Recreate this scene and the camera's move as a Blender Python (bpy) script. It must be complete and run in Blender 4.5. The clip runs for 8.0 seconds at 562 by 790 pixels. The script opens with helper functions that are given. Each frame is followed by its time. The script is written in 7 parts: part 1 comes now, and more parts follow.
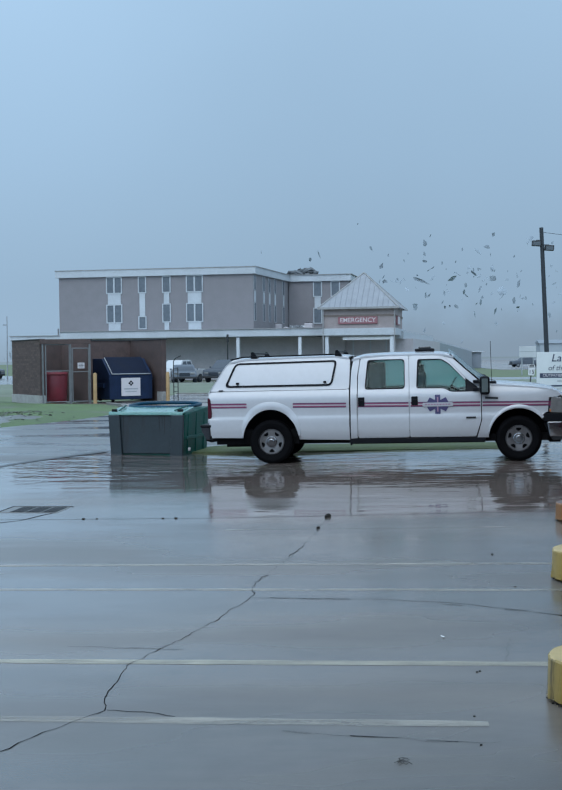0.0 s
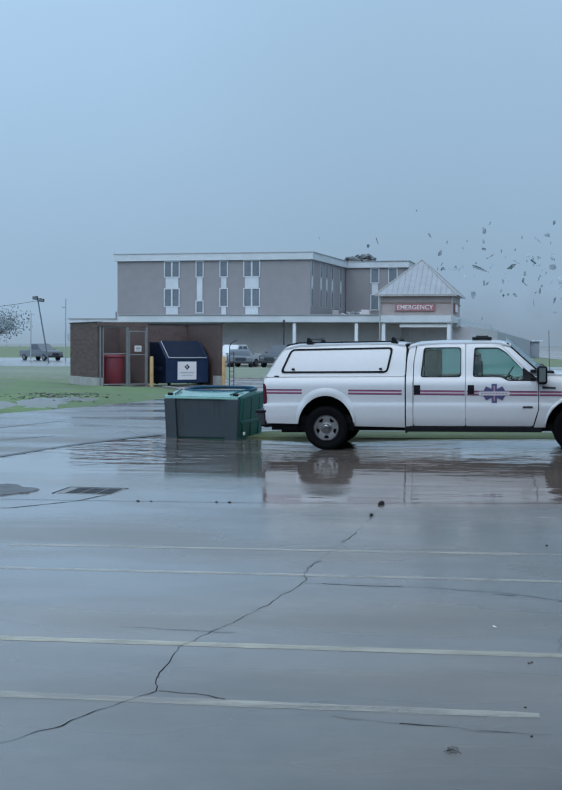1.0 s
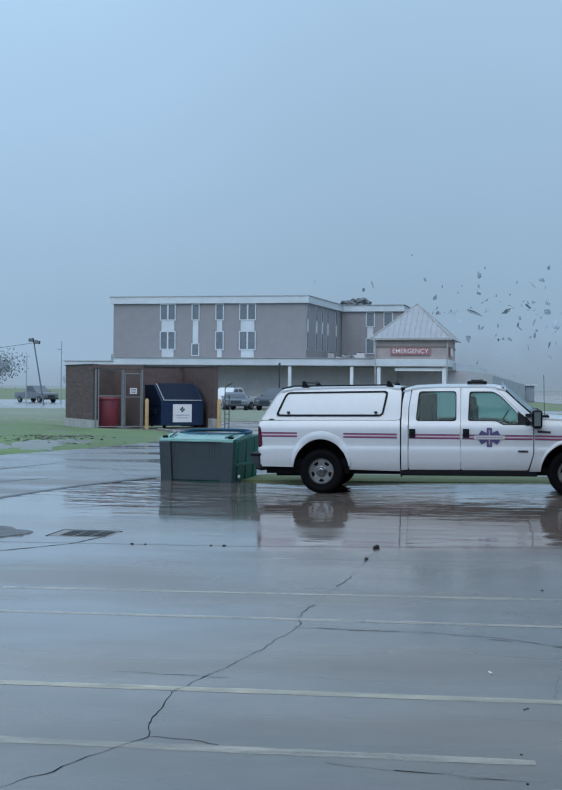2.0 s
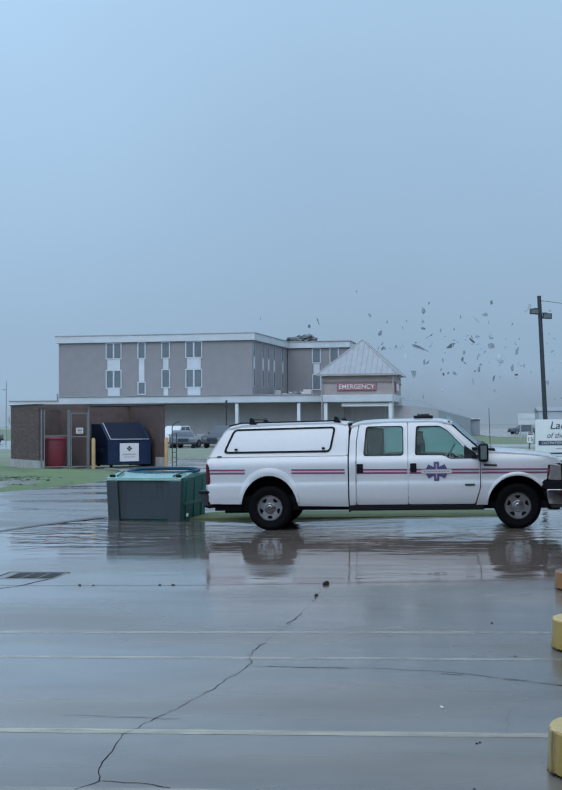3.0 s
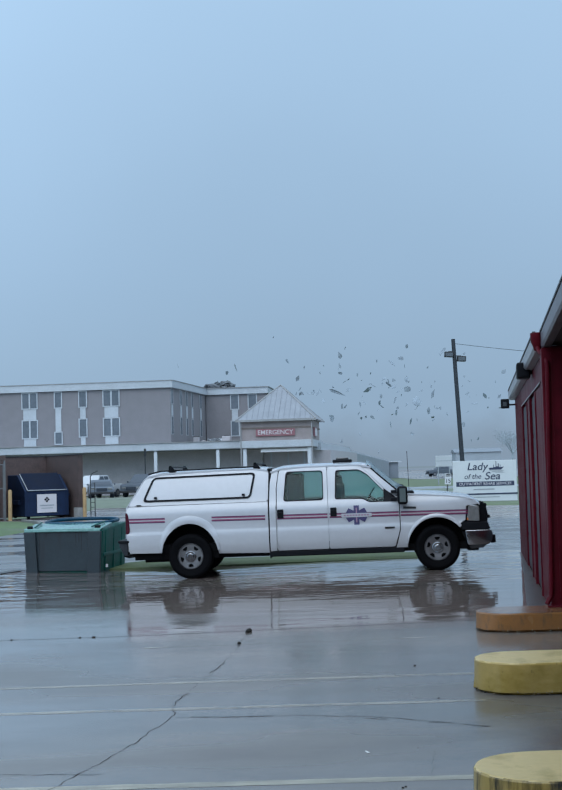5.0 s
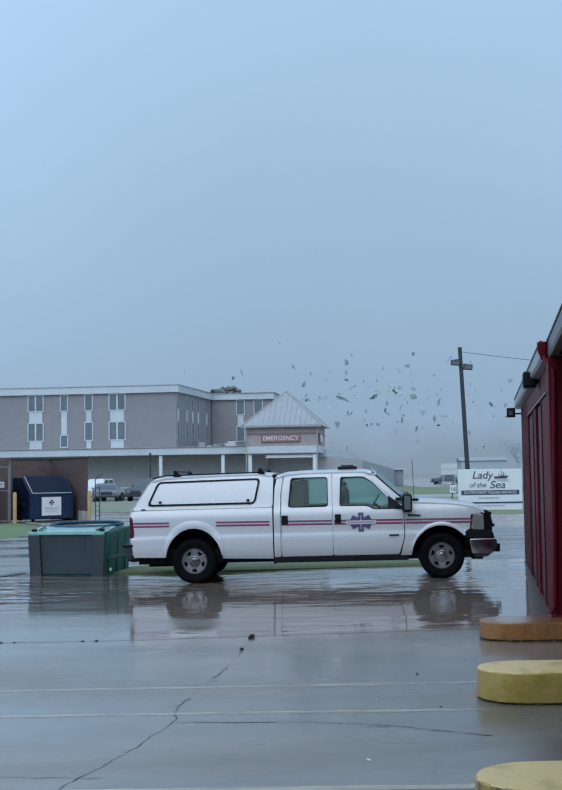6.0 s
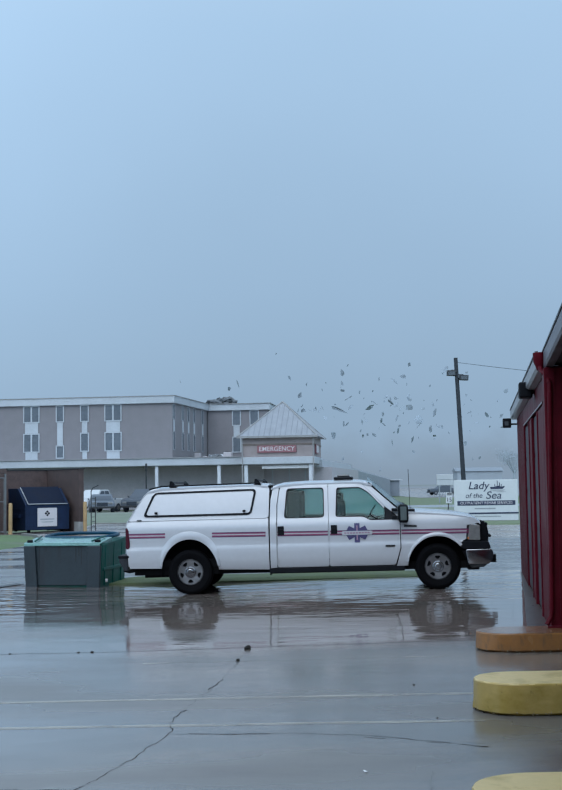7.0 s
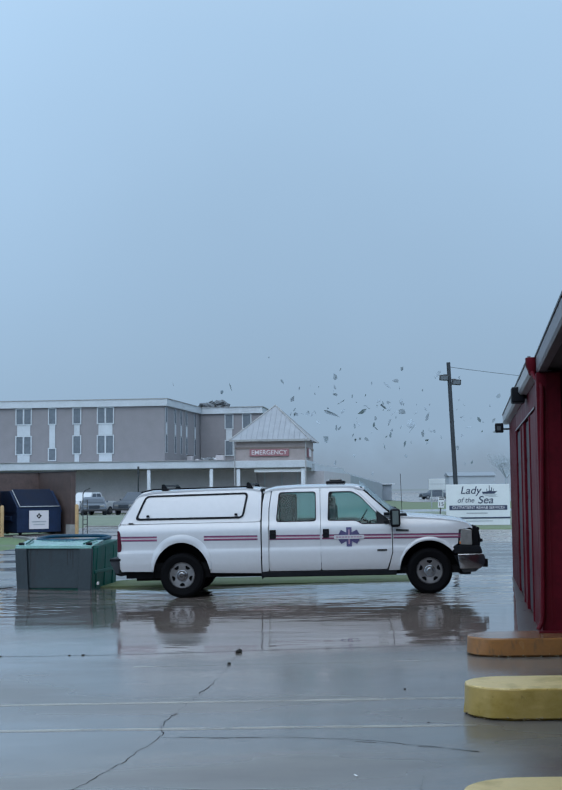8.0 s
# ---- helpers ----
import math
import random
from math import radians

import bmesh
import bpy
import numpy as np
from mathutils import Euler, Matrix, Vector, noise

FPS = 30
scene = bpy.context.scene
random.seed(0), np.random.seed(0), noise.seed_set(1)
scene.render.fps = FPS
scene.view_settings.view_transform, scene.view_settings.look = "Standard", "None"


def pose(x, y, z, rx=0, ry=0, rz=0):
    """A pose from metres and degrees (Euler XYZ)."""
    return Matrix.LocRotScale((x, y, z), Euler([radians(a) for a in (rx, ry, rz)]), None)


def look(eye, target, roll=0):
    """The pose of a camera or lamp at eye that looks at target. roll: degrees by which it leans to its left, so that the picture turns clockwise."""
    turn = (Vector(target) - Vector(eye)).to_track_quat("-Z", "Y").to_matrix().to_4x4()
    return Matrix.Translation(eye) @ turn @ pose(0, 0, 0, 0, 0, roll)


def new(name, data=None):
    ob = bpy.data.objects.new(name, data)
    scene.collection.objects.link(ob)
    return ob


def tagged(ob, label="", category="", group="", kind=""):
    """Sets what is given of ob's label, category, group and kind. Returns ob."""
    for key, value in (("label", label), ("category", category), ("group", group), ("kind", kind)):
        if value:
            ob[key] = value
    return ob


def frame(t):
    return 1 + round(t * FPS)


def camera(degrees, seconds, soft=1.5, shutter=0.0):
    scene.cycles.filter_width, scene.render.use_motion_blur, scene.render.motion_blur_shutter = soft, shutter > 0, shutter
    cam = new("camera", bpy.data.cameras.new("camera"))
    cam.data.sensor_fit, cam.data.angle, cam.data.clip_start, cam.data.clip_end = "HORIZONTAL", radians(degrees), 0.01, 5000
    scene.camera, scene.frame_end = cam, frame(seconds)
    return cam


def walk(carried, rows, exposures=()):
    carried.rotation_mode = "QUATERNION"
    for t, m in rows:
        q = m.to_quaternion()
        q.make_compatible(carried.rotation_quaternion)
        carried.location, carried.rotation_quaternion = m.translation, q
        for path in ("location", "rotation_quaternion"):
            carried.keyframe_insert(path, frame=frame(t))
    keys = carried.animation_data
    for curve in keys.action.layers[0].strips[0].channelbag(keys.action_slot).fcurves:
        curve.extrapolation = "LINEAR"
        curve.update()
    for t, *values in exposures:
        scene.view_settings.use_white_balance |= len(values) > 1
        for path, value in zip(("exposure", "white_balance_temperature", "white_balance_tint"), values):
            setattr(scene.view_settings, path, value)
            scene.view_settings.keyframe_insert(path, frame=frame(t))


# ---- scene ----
from mathutils import geometry

cam = camera(26.0, 8.0, 1.9)
EYE = (0.0, 0.0, 1.8)
# seconds, yaw to the left, pitch up, clockwise lean of the picture
ROWS = [
    (0.0, -0.010, -1.735, -0.610),
    (0.5, 1.395, -1.895, 0.170),
    (1.0, 2.596, -2.395, 0.290),
    (1.2, 2.892, -2.328, 0.275),
    (2.3, 1.815, 0.475, 0.710),
    (2.5, 1.183, 0.883, 0.610),
    (3.0, -0.096, 1.377, -0.320),
    (3.5, -2.011, 1.617, -1.003),
    (4.0, -3.452, 2.197, -1.240),
    (4.5, -3.753, 3.187, -1.789),
    (4.7, -3.915, 3.388, -1.800),
    (5.8, -3.685, 3.630, -0.910),
    (6.0, -3.694, 3.776, -0.832),
    (6.5, -3.896, 4.018, -0.850),
    (7.0, -3.890, 4.273, -0.878),
    (7.5, -4.112, 4.447, -0.718),
    (8.0, -4.237, 4.441, -0.593),
]


def aim(yaw, pitch, roll):
    """The camera's pose at EYE for a heading, a tilt and a lean."""
    a, b = radians(yaw), radians(pitch)
    ahead = Vector((-math.sin(a) * math.cos(b), math.cos(a) * math.cos(b), math.sin(b)))
    return look(EYE, Vector(EYE) + ahead, roll)


walk(cam, [(t, aim(yaw, pitch, roll)) for t, yaw, pitch, roll in ROWS], [(0.0, 0.0, 6500, 10), (1.2, 0.0, 6500, 10), (3.0, 0.0, 6500, 11), (8.0, 0.0, 6500, 11.5)])

# ---- world and sun: overcast storm sky, lighter behind the camera ----
world = bpy.data.worlds.new("storm_sky")
scene.world = world
world.use_nodes = True
wn, wl = world.node_tree.nodes, world.node_tree.links
wn.clear()
SUN_HEIGHT, SUN_TURN = radians(48), radians(200)
sky = wn.new("ShaderNodeTexSky")
sky.sky_type, sky.sun_disc, sky.sun_elevation, sky.sun_rotation = "NISHITA", False, SUN_HEIGHT, SUN_TURN
sky.air_density, sky.dust_density = 1.5, 3.0
coord, split = wn.new("ShaderNodeTexCoord"), wn.new("ShaderNodeSeparateXYZ")
wl.new(coord.outputs["Generated"], split.inputs[0])
ramp = wn.new("ShaderNodeValToRGB")
wl.new(split.outputs["Z"], ramp.inputs[0])
for place, colour in ((0.0, (0.30, 0.43, 0.575)), (0.06, (0.285, 0.425, 0.58)), (0.16, (0.325, 0.49, 0.675)), (0.36, (0.40, 0.60, 0.82)), (1.0, (0.86, 1.08, 1.30))):
    stop = ramp.color_ramp.elements.new(place) if place not in (0.0, 1.0) else ramp.color_ramp.elements[0 if place == 0 else -1]
    stop.color = (*colour, 1)
cloud = wn.new("ShaderNodeTexNoise")
cloud.inputs["Scale"].default_value, cloud.inputs["Detail"].default_value = 2.2, 4
wl.new(coord.outputs["Generated"], cloud.inputs["Vector"])
billow = wn.new("ShaderNodeMapRange")
billow.inputs["To Min"].default_value, billow.inputs["To Max"].default_value = 0.90, 1.10
wl.new(cloud.outputs["Fac"], billow.inputs["Value"])
behind = wn.new("ShaderNodeMapRange")
behind.interpolation_type = "SMOOTHSTEP"
for key, value in (("From Min", 0.6), ("From Max", -0.8), ("To Min", 1.0), ("To Max", 1.85)):
    behind.inputs[key].default_value = value
wl.new(split.outputs["Y"], behind.inputs["Value"])
aside = wn.new("ShaderNodeMapRange")
aside.interpolation_type = "SMOOTHSTEP"
for key, value in (("From Min", 0.10), ("From Max", -0.32), ("To Min", 1.0), ("To Max", 1.16)):
    aside.inputs[key].default_value = value
wl.new(split.outputs["X"], aside.inputs["Value"])
sides = wn.new("ShaderNodeMath")
sides.operation = "MULTIPLY"
wl.new(behind.outputs[0], sides.inputs[0]), wl.new(aside.outputs[0], sides.inputs[1])
gain = wn.new("ShaderNodeMath")
gain.operation = "MULTIPLY"
wl.new(billow.outputs[0], gain.inputs[0]), wl.new(sides.outputs[0], gain.inputs[1])
cover, clear = wn.new("ShaderNodeBackground"), wn.new("ShaderNodeBackground")
wl.new(ramp.outputs[0], cover.inputs["Color"]), wl.new(gain.outputs[0], cover.inputs["Strength"])
wl.new(sky.outputs[0], clear.inputs["Color"])
clear.inputs["Strength"].default_value = 0.1
blend, out = wn.new("ShaderNodeMixShader"), wn.new("ShaderNodeOutputWorld")
blend.inputs[0].default_value = 0.04
wl.new(cover.outputs[0], blend.inputs[1]), wl.new(clear.outputs[0], blend.inputs[2]), wl.new(blend.outputs[0], out.inputs[0])

sun = new("sun", bpy.data.lights.new("sun", "SUN"))
sun.data.energy, sun.data.angle, sun.data.color = 0.6, radians(40), (1.0, 0.97, 0.94)
sun.matrix_world = look((-20, -40, 50), (0, 15, 0))


# ---- materials ----
def material(name, colour, rough=0.6, metal=0.0, vary=0.15, scale=6.0, bump=0.0, bump_scale=60.0, coat=0.0, second=None, spread=0.5, stretch=(1, 1, 1), piece=0.0, shine=0.5):
    """A painted, stony or metal surface: grain and stains at two scales, with a fine relief."""
    m = bpy.data.materials.new(name)
    m.use_nodes = True
    nodes, links = m.node_tree.nodes, m.node_tree.links
    b = nodes["Principled BSDF"]
    b.inputs["Specular IOR Level"].default_value = shine
    b.inputs["Metallic"].default_value, b.inputs["Coat Weight"].default_value, b.inputs["Coat Roughness"].default_value = metal, coat, 0.06
    where, fit = nodes.new("ShaderNodeTexCoord"), nodes.new("ShaderNodeMapping")
    fit.inputs["Scale"].default_value = stretch
    links.new(where.outputs["Object"], fit.inputs[0])
    grain, stain = nodes.new("ShaderNodeTexNoise"), nodes.new("ShaderNodeTexNoise")
    for n, s, d in ((grain, scale * 9, 5), (stain, scale, 3)):
        n.inputs["Scale"].default_value, n.inputs["Detail"].default_value = s, d
        links.new(fit.outputs[0], n.inputs["Vector"])
    other = second or tuple(c * (1 - vary * 2) for c in colour)
    light = tuple(min(1, c * (1 + vary)) for c in colour)
    tint = nodes.new("ShaderNodeValToRGB")
    tint.color_ramp.elements[0].position, tint.color_ramp.elements[1].position = 0.5 - spread / 2, 0.5 + spread / 2
    tint.color_ramp.elements[0].color, tint.color_ramp.elements[1].color = (*other, 1), (*light, 1)
    both = nodes.new("ShaderNodeMath")
    both.operation, both.inputs[1].default_value = "MULTIPLY_ADD", 0.45
    part_stain = nodes.new("ShaderNodeMath")
    part_stain.operation, part_stain.inputs[1].default_value = "MULTIPLY", 0.55
    links.new(stain.outputs["Fac"], part_stain.inputs[0])
    links.new(grain.outputs["Fac"], both.inputs[0]), links.new(part_stain.outputs[0], both.inputs[2])
    links.new(both.outputs[0], tint.inputs[0])
    last = tint.outputs[0]
    if piece:
        info, shift, hue = nodes.new("ShaderNodeObjectInfo"), nodes.new("ShaderNodeMapRange"), nodes.new("ShaderNodeHueSaturation")
        shift.inputs["To Min"].default_value, shift.inputs["To Max"].default_value = 1 - piece, 1 + piece
        links.new(info.outputs["Random"], shift.inputs["Value"]), links.new(shift.outputs[0], hue.inputs["Value"])
        links.new(last, hue.inputs["Color"])
        last = hue.outputs[0]
    links.new(last, b.inputs["Base Color"])
    r = nodes.new("ShaderNodeMapRange")
    r.inputs["To Min"].default_value, r.inputs["To Max"].default_value = max(0.03, rough * 0.75), min(1, rough * 1.25)
    links.new(stain.outputs["Fac"], r.inputs["Value"]), links.new(r.outputs[0], b.inputs["Roughness"])
    if bump:
        relief, lift = nodes.new("ShaderNodeTexNoise"), nodes.new("ShaderNodeBump")
        relief.inputs["Scale"].default_value, relief.inputs["Detail"].default_value = bump_scale, 4
        lift.inputs["Strength"].default_value, lift.inputs["Distance"].default_value = bump, 0.02
        links.new(fit.outputs[0], relief.inputs["Vector"]), links.new(relief.outputs["Fac"], lift.inputs["Height"])
        links.new(lift.outputs[0], b.inputs["Normal"])
    return m


def wet_ground(name, colour, dry, damp, wet, damp_at, flood_at, ripple, muddy, film_cover=0.0, short_waves=0.0):
    """Rain-soaked paving: a rough grain with a water film that grows from a dry film over damp to standing water at two distances along y, with ragged edges."""
    m = material(name, colour, 0.5, 0, 0.13, 0.45, 0.35, 90)
    nodes, links = m.node_tree.nodes, m.node_tree.links
    b = nodes["Principled BSDF"]
    where = nodes.new("ShaderNodeTexCoord")
    pools, fit = nodes.new("ShaderNodeTexNoise"), nodes.new("ShaderNodeMapping")
    fit.inputs["Scale"].default_value = (0.35, 1.0, 1)
    pools.inputs["Scale"].default_value, pools.inputs["Detail"].default_value = 0.55, 5
    links.new(where.outputs["Object"], fit.inputs[0]), links.new(fit.outputs[0], pools.inputs["Vector"])
    split = nodes.new("ShaderNodeSeparateXYZ")
    links.new(where.outputs["Object"], split.inputs[0])
    deep = nodes.new("ShaderNodeMapRange")
    deep.interpolation_type = "SMOOTHSTEP"
    ragged = nodes.new("ShaderNodeMath")
    ragged.operation, ragged.inputs[1].default_value = "MULTIPLY_ADD", 6.0
    shelf, shore = nodes.new("ShaderNodeMapRange"), nodes.new("ShaderNodeMath")
    shelf.interpolation_type, shore.operation = "SMOOTHSTEP", "ADD"
    for key, value in (("From Min", -0.5), ("From Max", -1.9), ("To Min", 0.0), ("To Max", -3.0)):
        shelf.inputs[key].default_value = value
    links.new(split.outputs["X"], shelf.inputs["Value"]), links.new(shelf.outputs[0], shore.inputs[0]), links.new(split.outputs["Y"], shore.inputs[1])
    links.new(pools.outputs["Fac"], ragged.inputs[0]), links.new(shore.outputs[0], ragged.inputs[2])
    for key, value in (("From Min", damp_at - 2.0 + 3.0), ("From Max", damp_at + 2.0 + 3.0), ("To Min", dry), ("To Max", damp)):
        deep.inputs[key].default_value = value
    links.new(ragged.outputs[0], deep.inputs["Value"])
    pool = nodes.new("ShaderNodeMapRange")
    pool.interpolation_type = "SMOOTHSTEP"
    for key, value in (("From Min", flood_at - 1.5 + 3.0), ("From Max", flood_at + 1.3 + 3.0), ("To Min", 0.0), ("To Max", 1.0)):
        pool.inputs[key].default_value = value
    links.new(ragged.outputs[0], pool.inputs["Value"])
    film = nodes.new("ShaderNodeMix")
    film.data_type = "FLOAT"
    film.inputs[3].default_value = wet
    links.new(pool.outputs[0], film.inputs[0]), links.new(deep.outputs[0], film.inputs[2])
    for link in list(b.inputs["Roughness"].links):
        links.remove(link)
    patchy, uneven, sheen = nodes.new("ShaderNodeTexNoise"), nodes.new("ShaderNodeMapRange"), nodes.new("ShaderNodeMath")
    patchy.inputs["Scale"].default_value, patchy.inputs["Detail"].default_value, sheen.operation = 0.6, 3, "MULTIPLY"
    for key, value in (("From Min", 0.36), ("From Max", 0.64), ("To Min", 0.45), ("To Max", 1.5)):
        uneven.inputs[key].default_value = value
    links.new(fit.outputs[0], patchy.inputs["Vector"]), links.new(patchy.outputs["Fac"], uneven.inputs["Value"])
    links.new(uneven.outputs[0], sheen.inputs[0]), links.new(film.outputs[0], sheen.inputs[1]), links.new(sheen.outputs[0], b.inputs["Roughness"])
    b.inputs["IOR"].default_value = 1.4
    b.inputs["Coat IOR"].default_value = 1.33
    links.new(sheen.outputs[0], b.inputs["Coat Roughness"])
    drained, skin = nodes.new("ShaderNodeMapRange"), nodes.new("ShaderNodeMath")
    drained.interpolation_type = "SMOOTHSTEP"
    for key, value in (("From Min", 1.4), ("From Max", -2.6), ("To Min", film_cover * 0.2), ("To Max", film_cover * 2.1)):
        drained.inputs[key].default_value = value
    links.new(split.outputs["X"], drained.inputs["Value"]), links.new(drained.outputs[0], skin.inputs[2])
    skin.operation, skin.inputs[1].default_value = "MULTIPLY_ADD", 0.18
    links.new(pool.outputs[0], skin.inputs[0]), links.new(skin.outputs[0], b.inputs["Coat Weight"])
    soak, darker = nodes.new("ShaderNodeMapRange"), nodes.new("ShaderNodeHueSaturation")
    for key, value in (("From Min", wet), ("From Max", dry), ("To Min", 0.72), ("To Max", 1.0)):
        soak.inputs[key].default_value = value
    paving = b.inputs["Base Color"].links[0].from_socket
    links.new(film.outputs[0], soak.inputs["Value"]), links.new(soak.outputs[0], darker.inputs["Value"])
    links.new(paving, darker.inputs["Color"])
    brown_layer = nodes.new("ShaderNodeMix")
    brown_layer.data_type = "RGBA"
    brown_layer.inputs[7].default_value = (*muddy, 1)
    links.new(pool.outputs[0], brown_layer.inputs["Factor"]), links.new(darker.outputs[0], brown_layer.inputs[6]), links.new(brown_layer.outputs[2], b.inputs["Base Color"])
    wave, lift, squash = nodes.new("ShaderNodeTexNoise"), nodes.new("ShaderNodeBump"), nodes.new("ShaderNodeMapping")
    squash.inputs["Scale"].default_value = (0.42, 1.0, 1)
    wave.inputs["Scale"].default_value, wave.inputs["Detail"].default_value = 1.7, 3
    lift.inputs["Strength"].default_value, lift.inputs["Distance"].default_value = ripple, 0.02
    links.new(where.outputs["Object"], squash.inputs[0]), links.new(squash.outputs[0], wave.inputs["Vector"])
    links.new(wave.outputs["Fac"], lift.inputs["Height"])
    gust, swell = nodes.new("ShaderNodeTexNoise"), nodes.new("ShaderNodeMapRange")
    gust.inputs["Scale"].default_value, gust.inputs["Detail"].default_value = 0.9, 3
    for key, value in (("From Min", 0.42), ("From Max", 0.60), ("To Min", ripple * 0.42), ("To Max", ripple)):
        swell.inputs[key].default_value = value
    links.new(fit.outputs[0], gust.inputs["Vector"]), links.new(gust.outputs["Fac"], swell.inputs["Value"])
    open_water, calm = nodes.new("ShaderNodeMapRange"), nodes.new("ShaderNodeMath")
    open_water.interpolation_type, calm.operation = "SMOOTHSTEP", "MULTIPLY"
    for key, value in (("From Min", flood_at + 5.9), ("From Max", flood_at + 8.4), ("To Min", 0.72), ("To Max", 1.9)):
        open_water.inputs[key].default_value = value
    links.new(ragged.outputs[0], open_water.inputs["Value"]), links.new(open_water.outputs[0], calm.inputs[0])
    links.new(swell.outputs[0], calm.inputs[1])
    shallow, weaker = nodes.new("ShaderNodeMapRange"), nodes.new("ShaderNodeMath")
    shallow.inputs["To Min"].default_value, weaker.operation = 0.06, "MULTIPLY"
    links.new(pool.outputs[0], shallow.inputs["Value"]), links.new(shallow.outputs[0], weaker.inputs[0])
    links.new(calm.outputs[0], weaker.inputs[1]), links.new(weaker.outputs[0], lift.inputs["Strength"])
    # short waves where the wind drives the water against the dumpster and past the truck's nose
    reach, chop, squeeze = nodes.new("ShaderNodeVectorMath"), nodes.new("ShaderNodeMapRange"), nodes.new("ShaderNodeMapping")
    reach.operation, chop.interpolation_type = "DISTANCE", "SMOOTHSTEP"
    squeeze.inputs["Scale"].default_value = (0.7, 1.0, 1)
    reach.inputs[1].default_value = (-3.3, 20.6, 0)
    for key, value in (("From Min", 1.2), ("From Max", 3.3), ("To Min", short_waves), ("To Max", short_waves * 0.06)):
        chop.inputs[key].default_value = value
    short, ruffle = nodes.new("ShaderNodeTexNoise"), nodes.new("ShaderNodeBump")
    short.inputs["Scale"].default_value, short.inputs["Detail"].default_value, ruffle.inputs["Distance"].default_value = 2.6, 3, 0.02
    links.new(where.outputs["Object"], squeeze.inputs[0]), links.new(squeeze.outputs[0], short.inputs["Vector"])
    reach_far, chop_far, strongest = nodes.new("ShaderNodeVectorMath"), nodes.new("ShaderNodeMapRange"), nodes.new("ShaderNodeMath")
    reach_far.operation, chop_far.interpolation_type, strongest.operation = "DISTANCE", "SMOOTHSTEP", "MAXIMUM"
    reach_far.inputs[1].default_value = (4.0, 20.6, 0)
    for key, value in (("From Min", 0.7), ("From Max", 2.4), ("To Min", short_waves * 0.55), ("To Max", 0.0)):
        chop_far.inputs[key].default_value = value
    links.new(where.outputs["Object"], reach.inputs[0]), links.new(reach.outputs["Value"], chop.inputs["Value"])
    links.new(where.outputs["Object"], reach_far.inputs[0]), links.new(reach_far.outputs["Value"], chop_far.inputs["Value"])
    links.new(chop.outputs[0], strongest.inputs[0]), links.new(chop_far.outputs[0], strongest.inputs[1])
    links.new(strongest.outputs[0], ruffle.inputs["Strength"]), links.new(short.outputs["Fac"], ruffle.inputs["Height"])
    rougher = nodes.new("ShaderNodeMath")
    rougher.operation, rougher.inputs[1].default_value = "MULTIPLY_ADD", 0.022
    links.new(strongest.outputs[0], rougher.inputs[0]), links.new(sheen.outputs[0], rougher.inputs[2])
    links.new(rougher.outputs[0], b.inputs["Roughness"]), links.new(rougher.outputs[0], b.inputs["Coat Roughness"])
    links.new(lift.outputs[0], ruffle.inputs["Normal"])
    old = b.inputs["Normal"].links[0].from_node
    grit = nodes.new("ShaderNodeMapRange")
    for key, value in (("From Min", wet), ("From Max", dry), ("To Min", 0.0), ("To Max", 0.06)):
        grit.inputs[key].default_value = value
    links.new(film.outputs[0], grit.inputs["Value"]), links.new(grit.outputs[0], old.inputs["Strength"])
    links.new(ruffle.outputs[0], old.inputs["Normal"]), links.new(ruffle.outputs[0], b.inputs["Coat Normal"])
    return m


def clear_pane(name, tint, amount):
    """Window glass: tinted see-through mixed with a sharp reflection."""
    m = bpy.data.materials.new(name)
    m.use_nodes = True
    nodes, links = m.node_tree.nodes, m.node_tree.links
    b, o = nodes["Principled BSDF"], nodes["Material Output"]
    b.inputs["Base Color"].default_value, b.inputs["Roughness"].default_value, b.inputs["Metallic"].default_value = (0.9, 0.95, 0.95, 1), 0.03, 1.0
    t, mix = nodes.new("ShaderNodeBsdfTransparent"), nodes.new("ShaderNodeMixShader")
    t.inputs[0].default_value, mix.inputs[0].default_value = (*tint, 1), amount
    links.new(b.outputs[0], mix.inputs[1]), links.new(t.outputs[0], mix.inputs[2]), links.new(mix.outputs[0], o.inputs[0])
    return m


ASPHALT = wet_ground("wet_lot", (0.150, 0.135, 0.125), 0.26, 0.17, 0.05, 10.5, 14.6, 0.85, (0.185, 0.145, 0.128), 0.4, 2.2)
ROAD = wet_ground("wet_road", (0.13, 0.133, 0.135), 0.36, 0.30, 0.24, 24.0, 40.0, 0.06, (0.2, 0.17, 0.15), 0.35)
CRACK = material("crack_filler", (0.008, 0.008, 0.010), 1.0, 0, 0.2, 20, shine=0.0)


